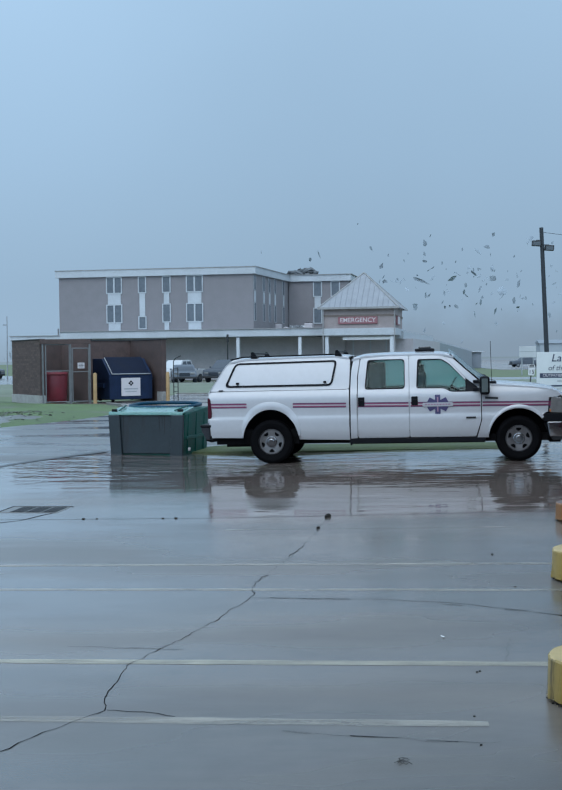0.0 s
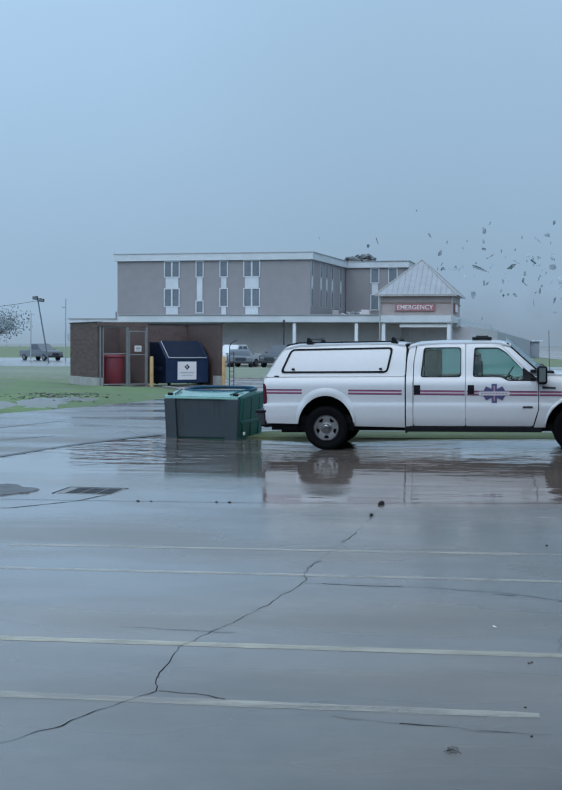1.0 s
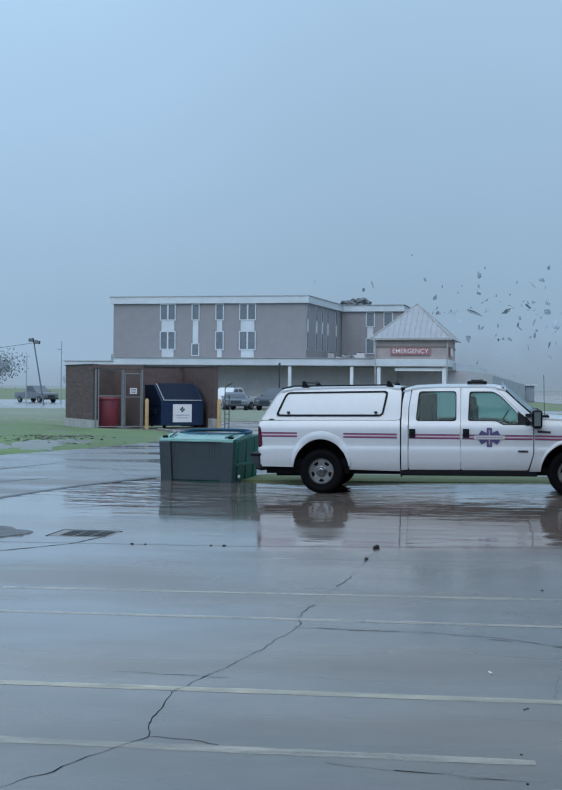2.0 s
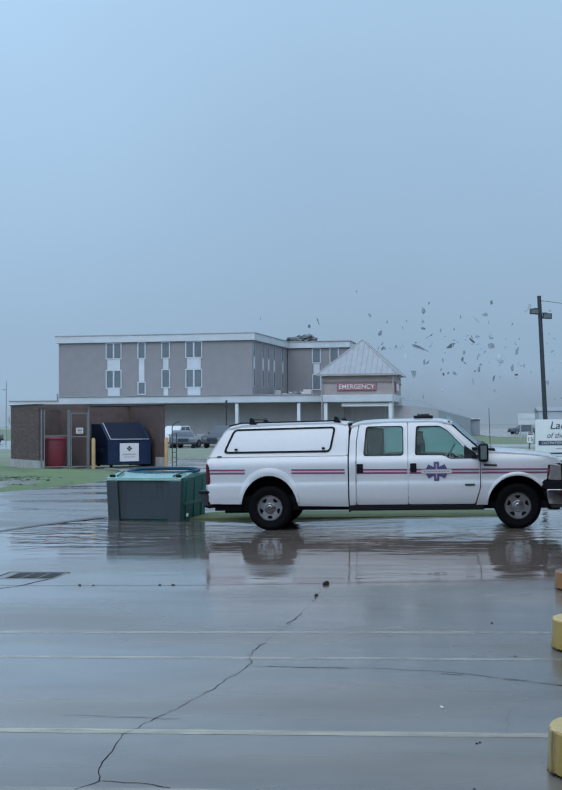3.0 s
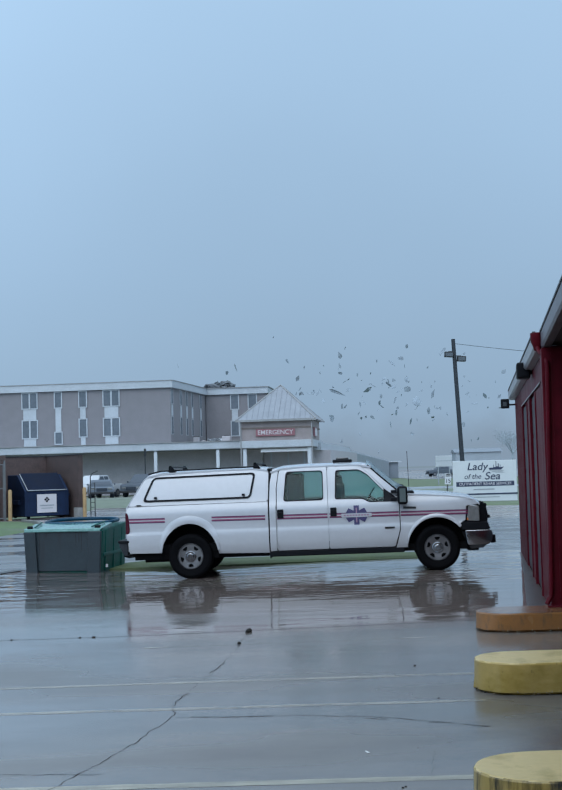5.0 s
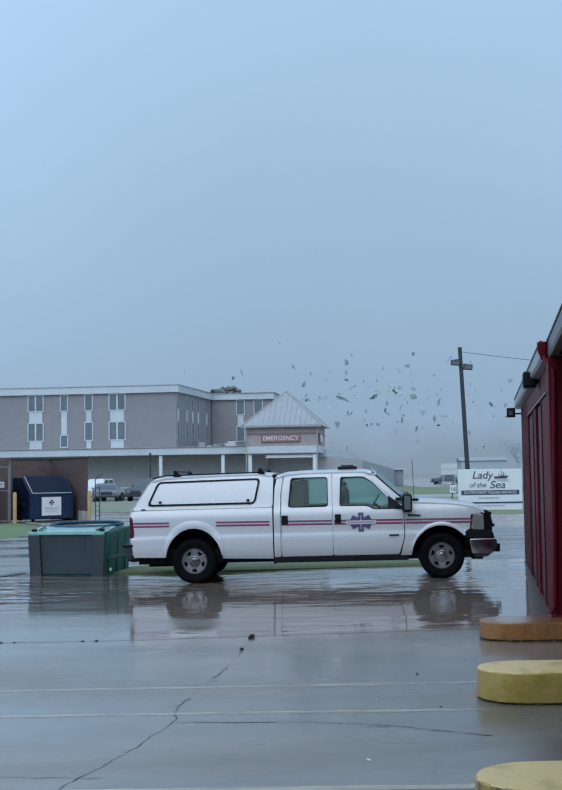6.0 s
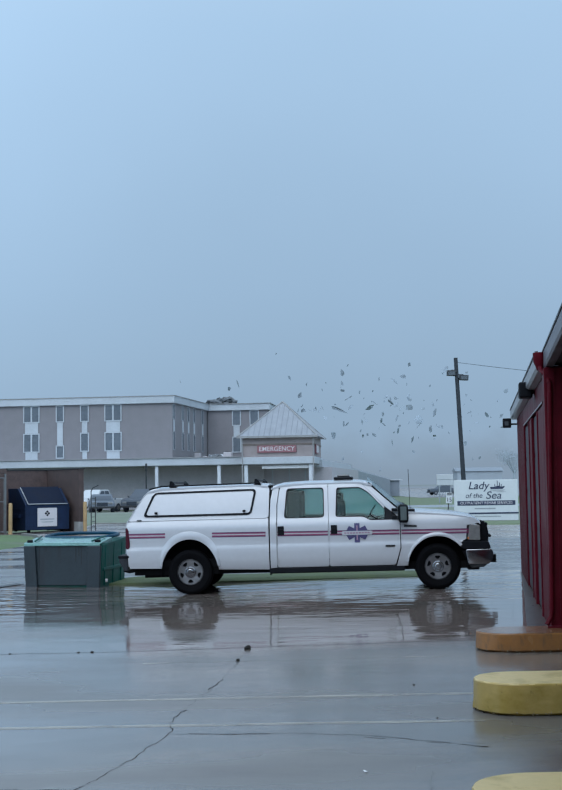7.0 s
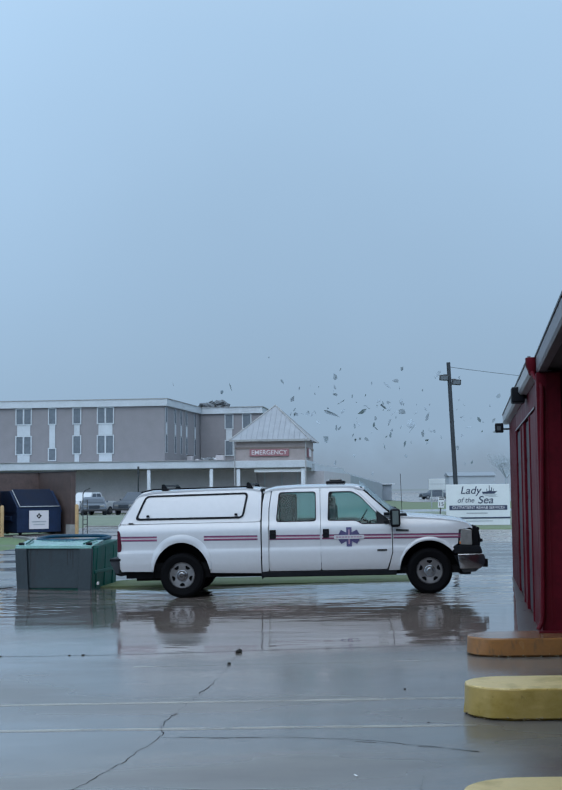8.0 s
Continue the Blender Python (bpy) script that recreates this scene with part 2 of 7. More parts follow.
def worn_paint(name, colour, low, high, least):
    """Road paint that has gone in patches, so that the paving shows through."""
    m = material(name, colour, 0.32, 0, 0.12, 5, 0.1, 90)
    nodes, links = m.node_tree.nodes, m.node_tree.links
    where, fit, patch, edge = nodes.new("ShaderNodeTexCoord"), nodes.new("ShaderNodeMapping"), nodes.new("ShaderNodeTexNoise"), nodes.new("ShaderNodeMapRange")
    bare, mix = nodes.new("ShaderNodeBsdfTransparent"), nodes.new("ShaderNodeMixShader")
    fit.inputs["Scale"].default_value = (0.5, 2.5, 1)
    patch.inputs["Scale"].default_value, patch.inputs["Detail"].default_value, patch.inputs["Roughness"].default_value = 2.2, 8, 0.7
    for key, value in (("From Min", low), ("From Max", high), ("To Min", least), ("To Max", 0.92)):
        edge.inputs[key].default_value = value
    links.new(where.outputs["Object"], fit.inputs[0]), links.new(fit.outputs[0], patch.inputs["Vector"]), links.new(patch.outputs["Fac"], edge.inputs["Value"])
    links.new(edge.outputs[0], mix.inputs[0]), links.new(bare.outputs[0], mix.inputs[1]), links.new(nodes["Principled BSDF"].outputs[0], mix.inputs[2])
    links.new(mix.outputs[0], nodes["Material Output"].inputs[0])
    return m


MID_LINE = worn_paint("half_worn_line_paint", (0.50, 0.465, 0.40), 0.38, 0.70, 0.24)
FAINT_LINE = worn_paint("faded_line_paint", (0.40, 0.40, 0.36), 0.46, 0.80, 0.08)
LINE = worn_paint("worn_line_paint", (0.49, 0.455, 0.36), 0.32, 0.60, 0.3)
# lawn colour is paled for distance haze
GRASS = material("lawn", (0.115, 0.150, 0.082), 0.8, 0, 0.3, 0.3, 0.5, 30, second=(0.078, 0.105, 0.056), spread=0.4)
BLADE = material("grass_blade", (0.11, 0.15, 0.062), 0.7, 0, 0.2, 2)
MUD = material("wet_mud", (0.062, 0.07, 0.048), 0.45, 0, 0.3, 3, 0.4, 25)
KERB = material("kerb_concrete", (0.2, 0.2, 0.19), 0.6, 0, 0.2, 4, 0.3, 80)
CONCRETE = material("concrete", (0.32, 0.32, 0.31), 0.65, 0, 0.2, 3, 0.3, 70)
BRICK_DARK = material("dark_brown_brick", (0.105, 0.07, 0.064), 0.75, 0, 0.3, 3, 0.3, 50, piece=0.25)
# BRICK_FAR, WHITE_TRIM and WINDOW_DARK carry distance haze in their base colours
BRICK_FAR = material("hazed_hospital_brick", (0.226, 0.212, 0.222), 0.85, 0, 0.09, 1.2, 0.3, 20)
BRICK_TAN = material("tan_brick", (0.34, 0.29, 0.285), 0.85, 0, 0.12, 2, 0.3, 30)
WHITE_TRIM = material("hazed_white_fascia", (0.46, 0.49, 0.52), 0.5, 0, 0.1, 0.8)
WHITE_PAINT = material("white_paint", (0.80, 0.80, 0.80), 0.4, 0, 0.05, 2)
WINDOW_DARK = material("hazed_window_glass", (0.125, 0.145, 0.17), 0.25, 0, 0.2, 0.4)
# ceiling grey, lightened for haze; also used for copings and pipes
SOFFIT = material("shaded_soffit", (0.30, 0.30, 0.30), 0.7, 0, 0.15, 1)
METAL_ROOF = material("galvanised_roof", (0.27, 0.285, 0.31), 0.6, 0.0, 0.12, 1.5)
RED_STEEL = material("dark_red_steel", (0.105, 0.0055, 0.013), 0.45, 0, 0.22, 2, 0.05, 20, shine=0.10)
DOOR_GREY = material("grey_garage_door", (0.06, 0.054, 0.064), 0.55, 0, 0.2, 2, shine=0.25)
GUTTER = material("pale_gutter", (0.34, 0.34, 0.35), 0.35, 0.2, 0.12, 3)


def stained(m, stain_colour, low, high, size, stretch):
    """Lays irregular patches of another colour over a material's colour."""
    nodes, links = m.node_tree.nodes, m.node_tree.links
    b = nodes["Principled BSDF"]
    before = b.inputs["Base Color"].links[0].from_socket
    where, fit, patch, edge, mix = nodes.new("ShaderNodeTexCoord"), nodes.new("ShaderNodeMapping"), nodes.new("ShaderNodeTexNoise"), nodes.new("ShaderNodeMapRange"), nodes.new("ShaderNodeMix")
    mix.data_type = "RGBA"
    fit.inputs["Scale"].default_value = stretch
    patch.inputs["Scale"].default_value, patch.inputs["Detail"].default_value, patch.inputs["Roughness"].default_value = size, 7, 0.65
    edge.inputs["From Min"].default_value, edge.inputs["From Max"].default_value = low, high
    links.new(where.outputs["Object"], fit.inputs[0]), links.new(fit.outputs[0], patch.inputs["Vector"]), links.new(patch.outputs["Fac"], edge.inputs["Value"])
    links.new(edge.outputs[0], mix.inputs["Factor"]), links.new(before, mix.inputs[6])
    mix.inputs[7].default_value = (*stain_colour, 1)
    links.new(mix.outputs[2], b.inputs["Base Color"])
    return m


# patches of silt and grime, also putting the film's uneven sheen into the colour
ASPHALT = stained(ASPHALT, (0.105, 0.10, 0.088), 0.50, 0.70, 0.32, (0.45, 1.0, 1))
ASPHALT = stained(ASPHALT, (0.215, 0.185, 0.158), 0.50, 0.66, 0.21, (0.4, 1.1, 1))
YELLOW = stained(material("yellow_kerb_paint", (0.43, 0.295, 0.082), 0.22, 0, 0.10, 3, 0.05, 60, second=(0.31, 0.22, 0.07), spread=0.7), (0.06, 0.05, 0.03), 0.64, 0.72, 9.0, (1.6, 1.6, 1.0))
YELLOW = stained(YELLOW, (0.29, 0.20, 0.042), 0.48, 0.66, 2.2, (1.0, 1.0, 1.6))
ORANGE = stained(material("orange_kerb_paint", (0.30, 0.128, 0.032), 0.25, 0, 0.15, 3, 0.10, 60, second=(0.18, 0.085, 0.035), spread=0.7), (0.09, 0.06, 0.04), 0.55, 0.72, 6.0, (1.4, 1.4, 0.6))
BLACK = material("black_plastic", (0.008, 0.009, 0.012), 0.5, 0, 0.2, 10, shine=0.12)
DARK_STEEL = material("dark_steel", (0.05, 0.052, 0.055), 0.45, 0.5, 0.2, 8)
WORN_STEEL = material("weathered_gate_steel", (0.20, 0.205, 0.21), 0.5, 0.4, 0.2, 8)
GALV = material("galvanised_steel", (0.40, 0.41, 0.42), 0.4, 0.8, 0.15, 8)


# ---- shaping helpers ----
def part(name, bm, mat, parent=None, label="", smooth=0.0):
    """Links a bmesh as one mesh object, under a thing or a part where one is given."""
    bmesh.ops.recalc_face_normals(bm, faces=bm.faces)
    data = bpy.data.meshes.new(name)
    if smooth:
        for f in bm.faces:
            f.smooth = True
        for e in bm.edges:
            if len(e.link_faces) == 2 and e.calc_face_angle(0) > radians(smooth):
                e.smooth = False
    bm.to_mesh(data)
    bm.free()
    data.materials.append(mat)
    ob = new(name, data)
    if parent:
        ob.parent = parent
    if label:
        tagged(ob, label)
    return ob


def thing(name, m, label, category, group="", kind=""):
    """An Empty at a thing's base, which parents its parts."""
    ob = new(name)
    ob.empty_display_size = 0.1
    ob.matrix_world = m
    return tagged(ob, label, category, group, kind)


def box(x0, x1, y0, y1, z0, z1, bevel=0.0, bm=None, steps=2):
    bm = bm or bmesh.new()
    made = bmesh.ops.create_cube(bm, size=1, matrix=Matrix.LocRotScale(((x0 + x1) / 2, (y0 + y1) / 2, (z0 + z1) / 2), None, (abs(x1 - x0), abs(y1 - y0), abs(z1 - z0))))
    if bevel:
        edges = {e for v in made["verts"] for e in v.link_edges}
        bmesh.ops.bevel(bm, geom=list(edges), offset=bevel, segments=steps, affect="EDGES", profile=0.5)
    return bm


def rod(a, b, r, r_end=None, sides=12, bm=None):
    bm = bm or bmesh.new()
    a, b = Vector(a), Vector(b)
    turn = (b - a).to_track_quat("Z", "Y").to_matrix().to_4x4()
    bmesh.ops.create_cone(bm, cap_ends=True, segments=sides, radius1=r, radius2=r if r_end is None else r_end, depth=(b - a).length, matrix=Matrix.Translation((a + b) / 2) @ turn)
    return bm


def tube(points, r, sides=8, bm=None):
    bm = bm or bmesh.new()
    for a, b in zip(points, points[1:]):
        rod(a, b, r, None, sides, bm)
    for p in points[1:-1]:
        bmesh.ops.create_icosphere(bm, subdivisions=1, radius=r * 1.02, matrix=Matrix.Translation(p))
    return bm


def prism(outline, depth, place, bevel=0.0, bm=None):
    """A flat outline of (a, b) pushed out by depth; place turns (a, b, d) into x, y, z."""
    bm = bm or bmesh.new()
    low = [bm.verts.new(place(a, b, 0)) for a, b in outline]
    face = bm.faces.new(low)
    made = bmesh.ops.extrude_face_region(bm, geom=[face])
    shift = Vector(place(0, 0, depth)) - Vector(place(0, 0, 0))
    bmesh.ops.translate(bm, vec=shift, verts=[g for g in made["geom"] if isinstance(g, bmesh.types.BMVert)])
    if bevel:
        bmesh.ops.bevel(bm, geom=list(bm.edges), offset=bevel, segments=2, affect="EDGES", profile=0.5)
    return bm


def lathe(profile, sides=32, bm=None, axis="Y", centre=(0, 0, 0), caps=True):
    """Turns a profile of (radius, height) round an axis through centre."""
    bm = bm or bmesh.new()
    c = Vector(centre)
    rings = []
    for r, h in profile:
        ring = []
        for k in range(sides):
            a = 2 * math.pi * k / sides
            p = {"Y": (r * math.cos(a), h, r * math.sin(a)), "Z": (r * math.cos(a), r * math.sin(a), h), "X": (h, r * math.cos(a), r * math.sin(a))}[axis]
            ring.append(bm.verts.new(c + Vector(p)))
        rings.append(ring)
    for low, high in zip(rings, rings[1:]):
        for k in range(sides):
            bm.faces.new((low[k], low[(k + 1) % sides], high[(k + 1) % sides], high[k]))
    for ring in (rings[0], rings[-1]) if caps else ():
        bm.faces.new(ring)
    return bm


def strip(points, width, z, bm=None):
    """A flat ribbon along points of the ground, its width a number or one number a point."""
    bm = bm or bmesh.new()
    last = None
    for k, p in enumerate(points):
        q, r = Vector(points[max(0, k - 1)]), Vector(points[min(len(points) - 1, k + 1)])
        side = (r - q).normalized().orthogonal()
        w = width[k] if isinstance(width, (list, tuple)) else width
        pair = [bm.verts.new((*(Vector(p) + side * s * w / 2), z)) for s in (1, -1)]
        if last:
            bm.faces.new((last[0], last[1], pair[1], pair[0]))
        last = pair
    return bm


def slab(outline, z0, z1):
    return prism(outline, z1 - z0, lambda a, b, d: (a, b, z0 + d))


def frame_at(x, y, heading, z=0.0):
    """The pose of a thing whose own x axis points along heading, in degrees from world x."""
    return pose(x, y, z, 0, 0, heading)


# ---- ground, lot, roads, kerbs ----
ground_bm = bmesh.new()
bmesh.ops.create_grid(ground_bm, x_segments=2, y_segments=2, size=2500)
ground = tagged(part("ground", ground_bm, GRASS), "flat wet green lawn reaching to the misty horizon", "ground", kind="structure")
ground.location = (0, 0, -0.12)

SEAM = [(-3.46, 23.9), (-3.95, 22.9), (-4.52, 21.6), (-4.9, 20.4), (-5.28, 19.05), (-6.9, 15.5), (-8.6, 12.0), (-12.0, 4.0)]


def dip(x, y):
    """The lot sags under the truck's rear, shaped to fit the camera's view."""
    return -0.06 * math.exp(-((x + 0.2) / 2.2) ** 2 - ((y - 21.9) / 2.4) ** 2) if 16 < y < 26 else 0.0


lot_bm = slab([(-40, -30), (60, -30), (60, 25.28), (5.25, 25.0), (4.95, 23.62), (-1.35, 23.45), (-1.7, 24.0)] + SEAM + [(-40, 4.0)], -0.10, 0.0)
for k in range(21):
    bmesh.ops.bisect_plane(lot_bm, geom=lot_bm.verts[:] + lot_bm.edges[:] + lot_bm.faces[:], plane_co=(0, 15.5 + k * 0.5, 0), plane_no=(0, 1, 0))
for k in range(25):
    bmesh.ops.bisect_plane(lot_bm, geom=lot_bm.verts[:] + lot_bm.edges[:] + lot_bm.faces[:], plane_co=(-6 + k * 0.5, 0, 0), plane_no=(1, 0, 0))
for v in lot_bm.verts:
    if v.co.z > -0.05:
        v.co.z += dip(v.co.x, v.co.y)
lot = tagged(part("pavement", lot_bm, ASPHALT, smooth=30), "rain-soaked dark grey parking lot with pools of water", "parking lot", kind="structure")
ROAD_EDGE = [(-60, 4.0), (-12.0, 4.0)] + SEAM[-2::-1] + [(-1.7, 24.0), (-1.2, 25.05), (60, 25.3), (60, 54), (16, 55.5), (9, 57.5), (4, 60.5), (-3.6, 62.6), (-5.4, 63.0), (-5.6, 55.0), (-9.4, 50.6), (-7.2, 50.3), (-6.3, 48.0), (-5.75, 45.0), (-5.6, 40.2), (-6.1, 37.4), (-6.9, 34.8), (-8.6, 30.4), (-12, 28.9), (-60, 27.6)]
road = tagged(part("road", slab(ROAD_EDGE, -0.10, -0.004), ROAD), "wet grey asphalt drive", "road", kind="structure")
tagged(part("pavement", slab([(-60, 92), (40, 90), (40, 100.5), (-60, 104)], -0.118, -0.09), ROAD), "wet car park in front of the hospital", "parking lot", kind="structure")

# added sheet whose sky reflection stands in for the far misty band
tagged(part("pavement", slab([(30, 165), (170, 160), (420, 900), (70, 900)], -0.118, -0.08), ROAD), "grey wet sheet far beyond the lawns, standing in for mist", "parking lot", kind="structure")


MUDDY_LAWN = stained(material("waterlogged_lawn", (0.088, 0.145, 0.052), 0.7, 0, 0.3, 0.35, 0.5, 30, second=(0.056, 0.088, 0.034), spread=0.35), (0.125, 0.125, 0.108), 0.56, 0.66, 0.30, (0.7, 0.45, 1))


def lawn(name, outline, top, label, mat=GRASS):
    """A low turf bank: a kerb-high edge that rises softly to its crown."""
    bm = bmesh.new()
    mid = sum((Vector(p) for p in outline), Vector((0, 0))) / len(outline)
    rings = []
    for share, z in ((-0.014, -0.11), (0.0, 0.0), (0.12, top * 0.75), (0.4, top), (0.8, top)):
        rings.append([bm.verts.new((*(Vector(p).lerp(mid, share)), z + 0.02 * noise.noise((p[0] * 3, p[1] * 3, share * 9)))) for p in outline])
    n = len(outline)
    for a, b in zip(rings, rings[1:]):
        for k in range(n):
            bm.faces.new((a[k], a[(k + 1) % n], b[(k + 1) % n], b[k]))
    bm.faces.new(rings[-1])
    return tagged(part(name, bm, mat, smooth=60), label, "lawn", kind="structure")


def dense(points, step):
    """The same outline with points no further apart than step."""
    made = []
    for a, b in zip(points, points[1:] + points[:1]):
        a, b = Vector(a), Vector(b)
        n = max(1, int((b - a).length / step))
        made += [tuple(a.lerp(b, k / n)) for k in range(n)]
    return made


rng = random.Random(4)
VERGE = [(-1.78, 23.50), (-0.6, 23.52), (2, 23.65), (4.7, 23.72), (4.95, 24.0), (5.0, 24.7), (4.6, 24.98), (1, 24.95), (-1.2, 25.0), (-1.75, 24.6)]
# darker than the far lawn, since no haze is put into this colour
NEAR_GRASS = material("wet_verge_turf", (0.082, 0.112, 0.045), 0.8, 0, 0.3, 1.5, 0.5, 40, second=(0.055, 0.072, 0.032))
verge = lawn("lawn_verge", dense(VERGE, 0.6), 0.045, "narrow green grass verge between the lot and the drive", NEAR_GRASS)
ISLAND = [(-40, 28.4), (-12, 29.3), (-8.75, 30.9), (-7.1, 35.0), (-6.3, 37.6), (-5.8, 40.3), (-5.95, 45.0), (-6.5, 47.8), (-7.3, 49.7), (-9.7, 49.9), (-13.6, 56.8), (-14.7, 57.6), (-40, 62)]
island = lawn("lawn_island", dense(ISLAND, 0.8), 0.10, "green lawn with a muddy track beside the drive", MUDDY_LAWN)
# far lawn and its pale patches are greyed to stand for haze
FAR_LAWN = stained(material("hazed_far_lawn", (0.145, 0.172, 0.125), 0.75, 0, 0.3, 0.25, 0.5, 20, second=(0.10, 0.125, 0.085), spread=0.4), (0.19, 0.20, 0.185), 0.52, 0.70, 0.16, (0.35, 1.6, 1))
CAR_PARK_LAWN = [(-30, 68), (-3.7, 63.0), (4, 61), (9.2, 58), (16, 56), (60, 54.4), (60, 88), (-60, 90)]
lawn("lawn_strip", dense(CAR_PARK_LAWN, 4), 0.14, "lawn strip before the hospital car park, greyed for haze", FAR_LAWN)
SIGN_VERGE = [(10.8, 55.5), (11.6, 52.4), (14, 51.4), (20, 50.9), (40, 50.2), (40, 53.8), (16, 55.4), (11.2, 56.8)]
lawn("lawn_verge", dense(SIGN_VERGE, 0.8), 0.06, "green grass verge at the foot of the hospital sign")


def kerb(points, label):
    bm = bmesh.new()
    last = None
    for k, p in enumerate(points):
        q, r = Vector(points[max(0, k - 1)]), Vector(points[min(len(points) - 1, k + 1)])
        side = (r - q).normalized().orthogonal()
        ring = [bm.verts.new((*(Vector(p) + side * s), z)) for s, z in ((-0.08, -0.1), (-0.08, 0.05), (-0.055, 0.065), (0.055, 0.065), (0.08, 0.05), (0.08, -0.1))]
        if last:
            for a in range(5):
                bm.faces.new((last[a], last[a + 1], ring[a + 1], ring[a]))
        last = ring
    return tagged(part("kerb", bm, KERB, smooth=40), label, "kerb", kind="structure")


kerb([(-5.4, 62.9), (-3.6, 62.5), (4, 60.4), (9, 57.4), (16, 55.4), (40, 54.3)], "pale concrete kerb along the far lawn")
kerb([(-5.55, 40.2), (-5.7, 45.0), (-6.25, 48.0), (-7.1, 49.9)], "pale concrete kerb rounding the lawn corner")

# grass blades on the nearest edges
blades_bm = bmesh.new()


def tuft(bm, x, y, z, size):
    for _ in range(3):
        a, lean = rng.uniform(0, 6.283), rng.uniform(-0.5, 0.5) * size
        w = size * 0.12
        tip = (x + lean, y + rng.uniform(-0.3, 0.3) * size, z + size * rng.uniform(0.6, 1.1))
        bm.faces.new([bm.verts.new(p) for p in ((x + w * math.cos(a), y + w * math.sin(a), z), (x - w * math.cos(a), y - w * math.sin(a), z), tip)])


for _ in range(1600):
    tuft(blades_bm, rng.uniform(-1.2, 4.85), 23.66 + 1.25 * rng.random() ** 1.4, 0.03, rng.uniform(0.012, 0.024))
tagged(part("grass_blades", blades_bm, BLADE), "short wet green grass blades on the verges", "grass", kind="stuff")

# a puddle in the lawn beside the drive, clods of mud and torn turf round it
ISLAND_MID = sum((Vector(p) for p in dense(ISLAND, 0.8)), Vector((0, 0))) / len(dense(ISLAND, 0.8))


def turf_height(x, y):
    """The height of the lawn island's soft bank at a point of the plan."""
    p = Vector((x, y))
    for a, b in zip(ISLAND, ISLAND[1:] + ISLAND[:1]):
        hit = geometry.intersect_line_line_2d(ISLAND_MID, ISLAND_MID + (p - ISLAND_MID) * 20, Vector(a), Vector(b))
        if hit:
            share = 1 - (p - ISLAND_MID).length / (hit - ISLAND_MID).length
            return float(np.interp(share, (0.0, 0.12, 0.4), (0.0, 0.075, 0.10)))
    return 0.0


def puddle(cx, cy, rx, ry, turn, seed):
    """A thin ragged sheet of water lying in the turf."""
    bm = bmesh.new()
    centre = bm.verts.new((cx, cy, turf_height(cx, cy) + 0.016))
    last = None
    for share in (0.3, 0.55, 0.8, 1.0):
        ring = []
        for k in range(48):
            a = 6.2832 * k / 48
            out = share * (1 + 0.55 * noise.noise((math.cos(a) * 1.6, math.sin(a) * 1.6, seed)) + 0.3 * noise.noise((math.cos(a) * 6, math.sin(a) * 6, seed)))
            u, v = rx * math.cos(a) * out, ry * math.sin(a) * out
            x, y = cx + u * math.cos(turn) - v * math.sin(turn), cy + u * math.sin(turn) + v * math.cos(turn)
            ring.append(bm.verts.new((x, y, turf_height(x, y) + (0.016 if share < 1 else 0.0))))
        for k in range(48):
            e = (k + 1) % 48
            bm.faces.new((centre, ring[k], ring[e]) if last is None else (last[k], ring[k], ring[e], last[e]))
        last = ring
    return bm


PUDDLE = stained(material("muddy_puddle", (0.14, 0.14, 0.125), 0.3, 0, 0.3, 1.2, 0.3, 14), (0.09, 0.11, 0.06), 0.50, 0.62, 0.9, (0.6, 0.4, 1))
for place in ((-8.55, 35.4, 0.75, 2.6, 0.15, 1.0), (-9.75, 33.8, 0.7, 2.2, 0.3, 5.0), (-8.1, 37.6, 0.5, 1.2, 0.1, 9.0)):
    tagged(part("puddle", puddle(*place), PUDDLE, smooth=60), "grey muddy puddle lying in the lawn", "puddle", group="puddles in the lawn", kind="structure")
mud_rng = random.Random(9)
for name, mat, count, label in (("mud_clods", MUD, 60, "dark waterlogged mud churned up in the lawn"), ("torn_turf", material("torn_turf", (0.06, 0.074, 0.04), 0.8, 0, 0.35, 6), 150, "dull torn clods of turf by the puddle")):
    clods = bmesh.new()
    for k in range(count):
        cx, cy, sx, sy = ((-9.5, 40.4, 0.55, 0.5), (-8.5, 40.6, 0.35, 0.5), (-9.0, 38.9, 0.9, 0.7), (-9.6, 37.4, 0.9, 1.0))[k % 4]
        size = mud_rng.uniform(0.02, 0.10 if name == "mud_clods" else 0.07)
        x, y = mud_rng.gauss(cx, sx), mud_rng.gauss(cy, sy)
        m = Matrix.LocRotScale((x, y, turf_height(x, y) + 0.004), Euler((0, 0, mud_rng.uniform(0, 3))), (1.7, 1.2, 0.28))
        bmesh.ops.create_icosphere(clods, subdivisions=1, radius=size, matrix=m)
    for v in clods.verts:
        v.co.z += 0.05 * noise.noise(v.co * 9)
    tagged(part(name, clods, mat, smooth=60), label, "mud", kind="stuff")

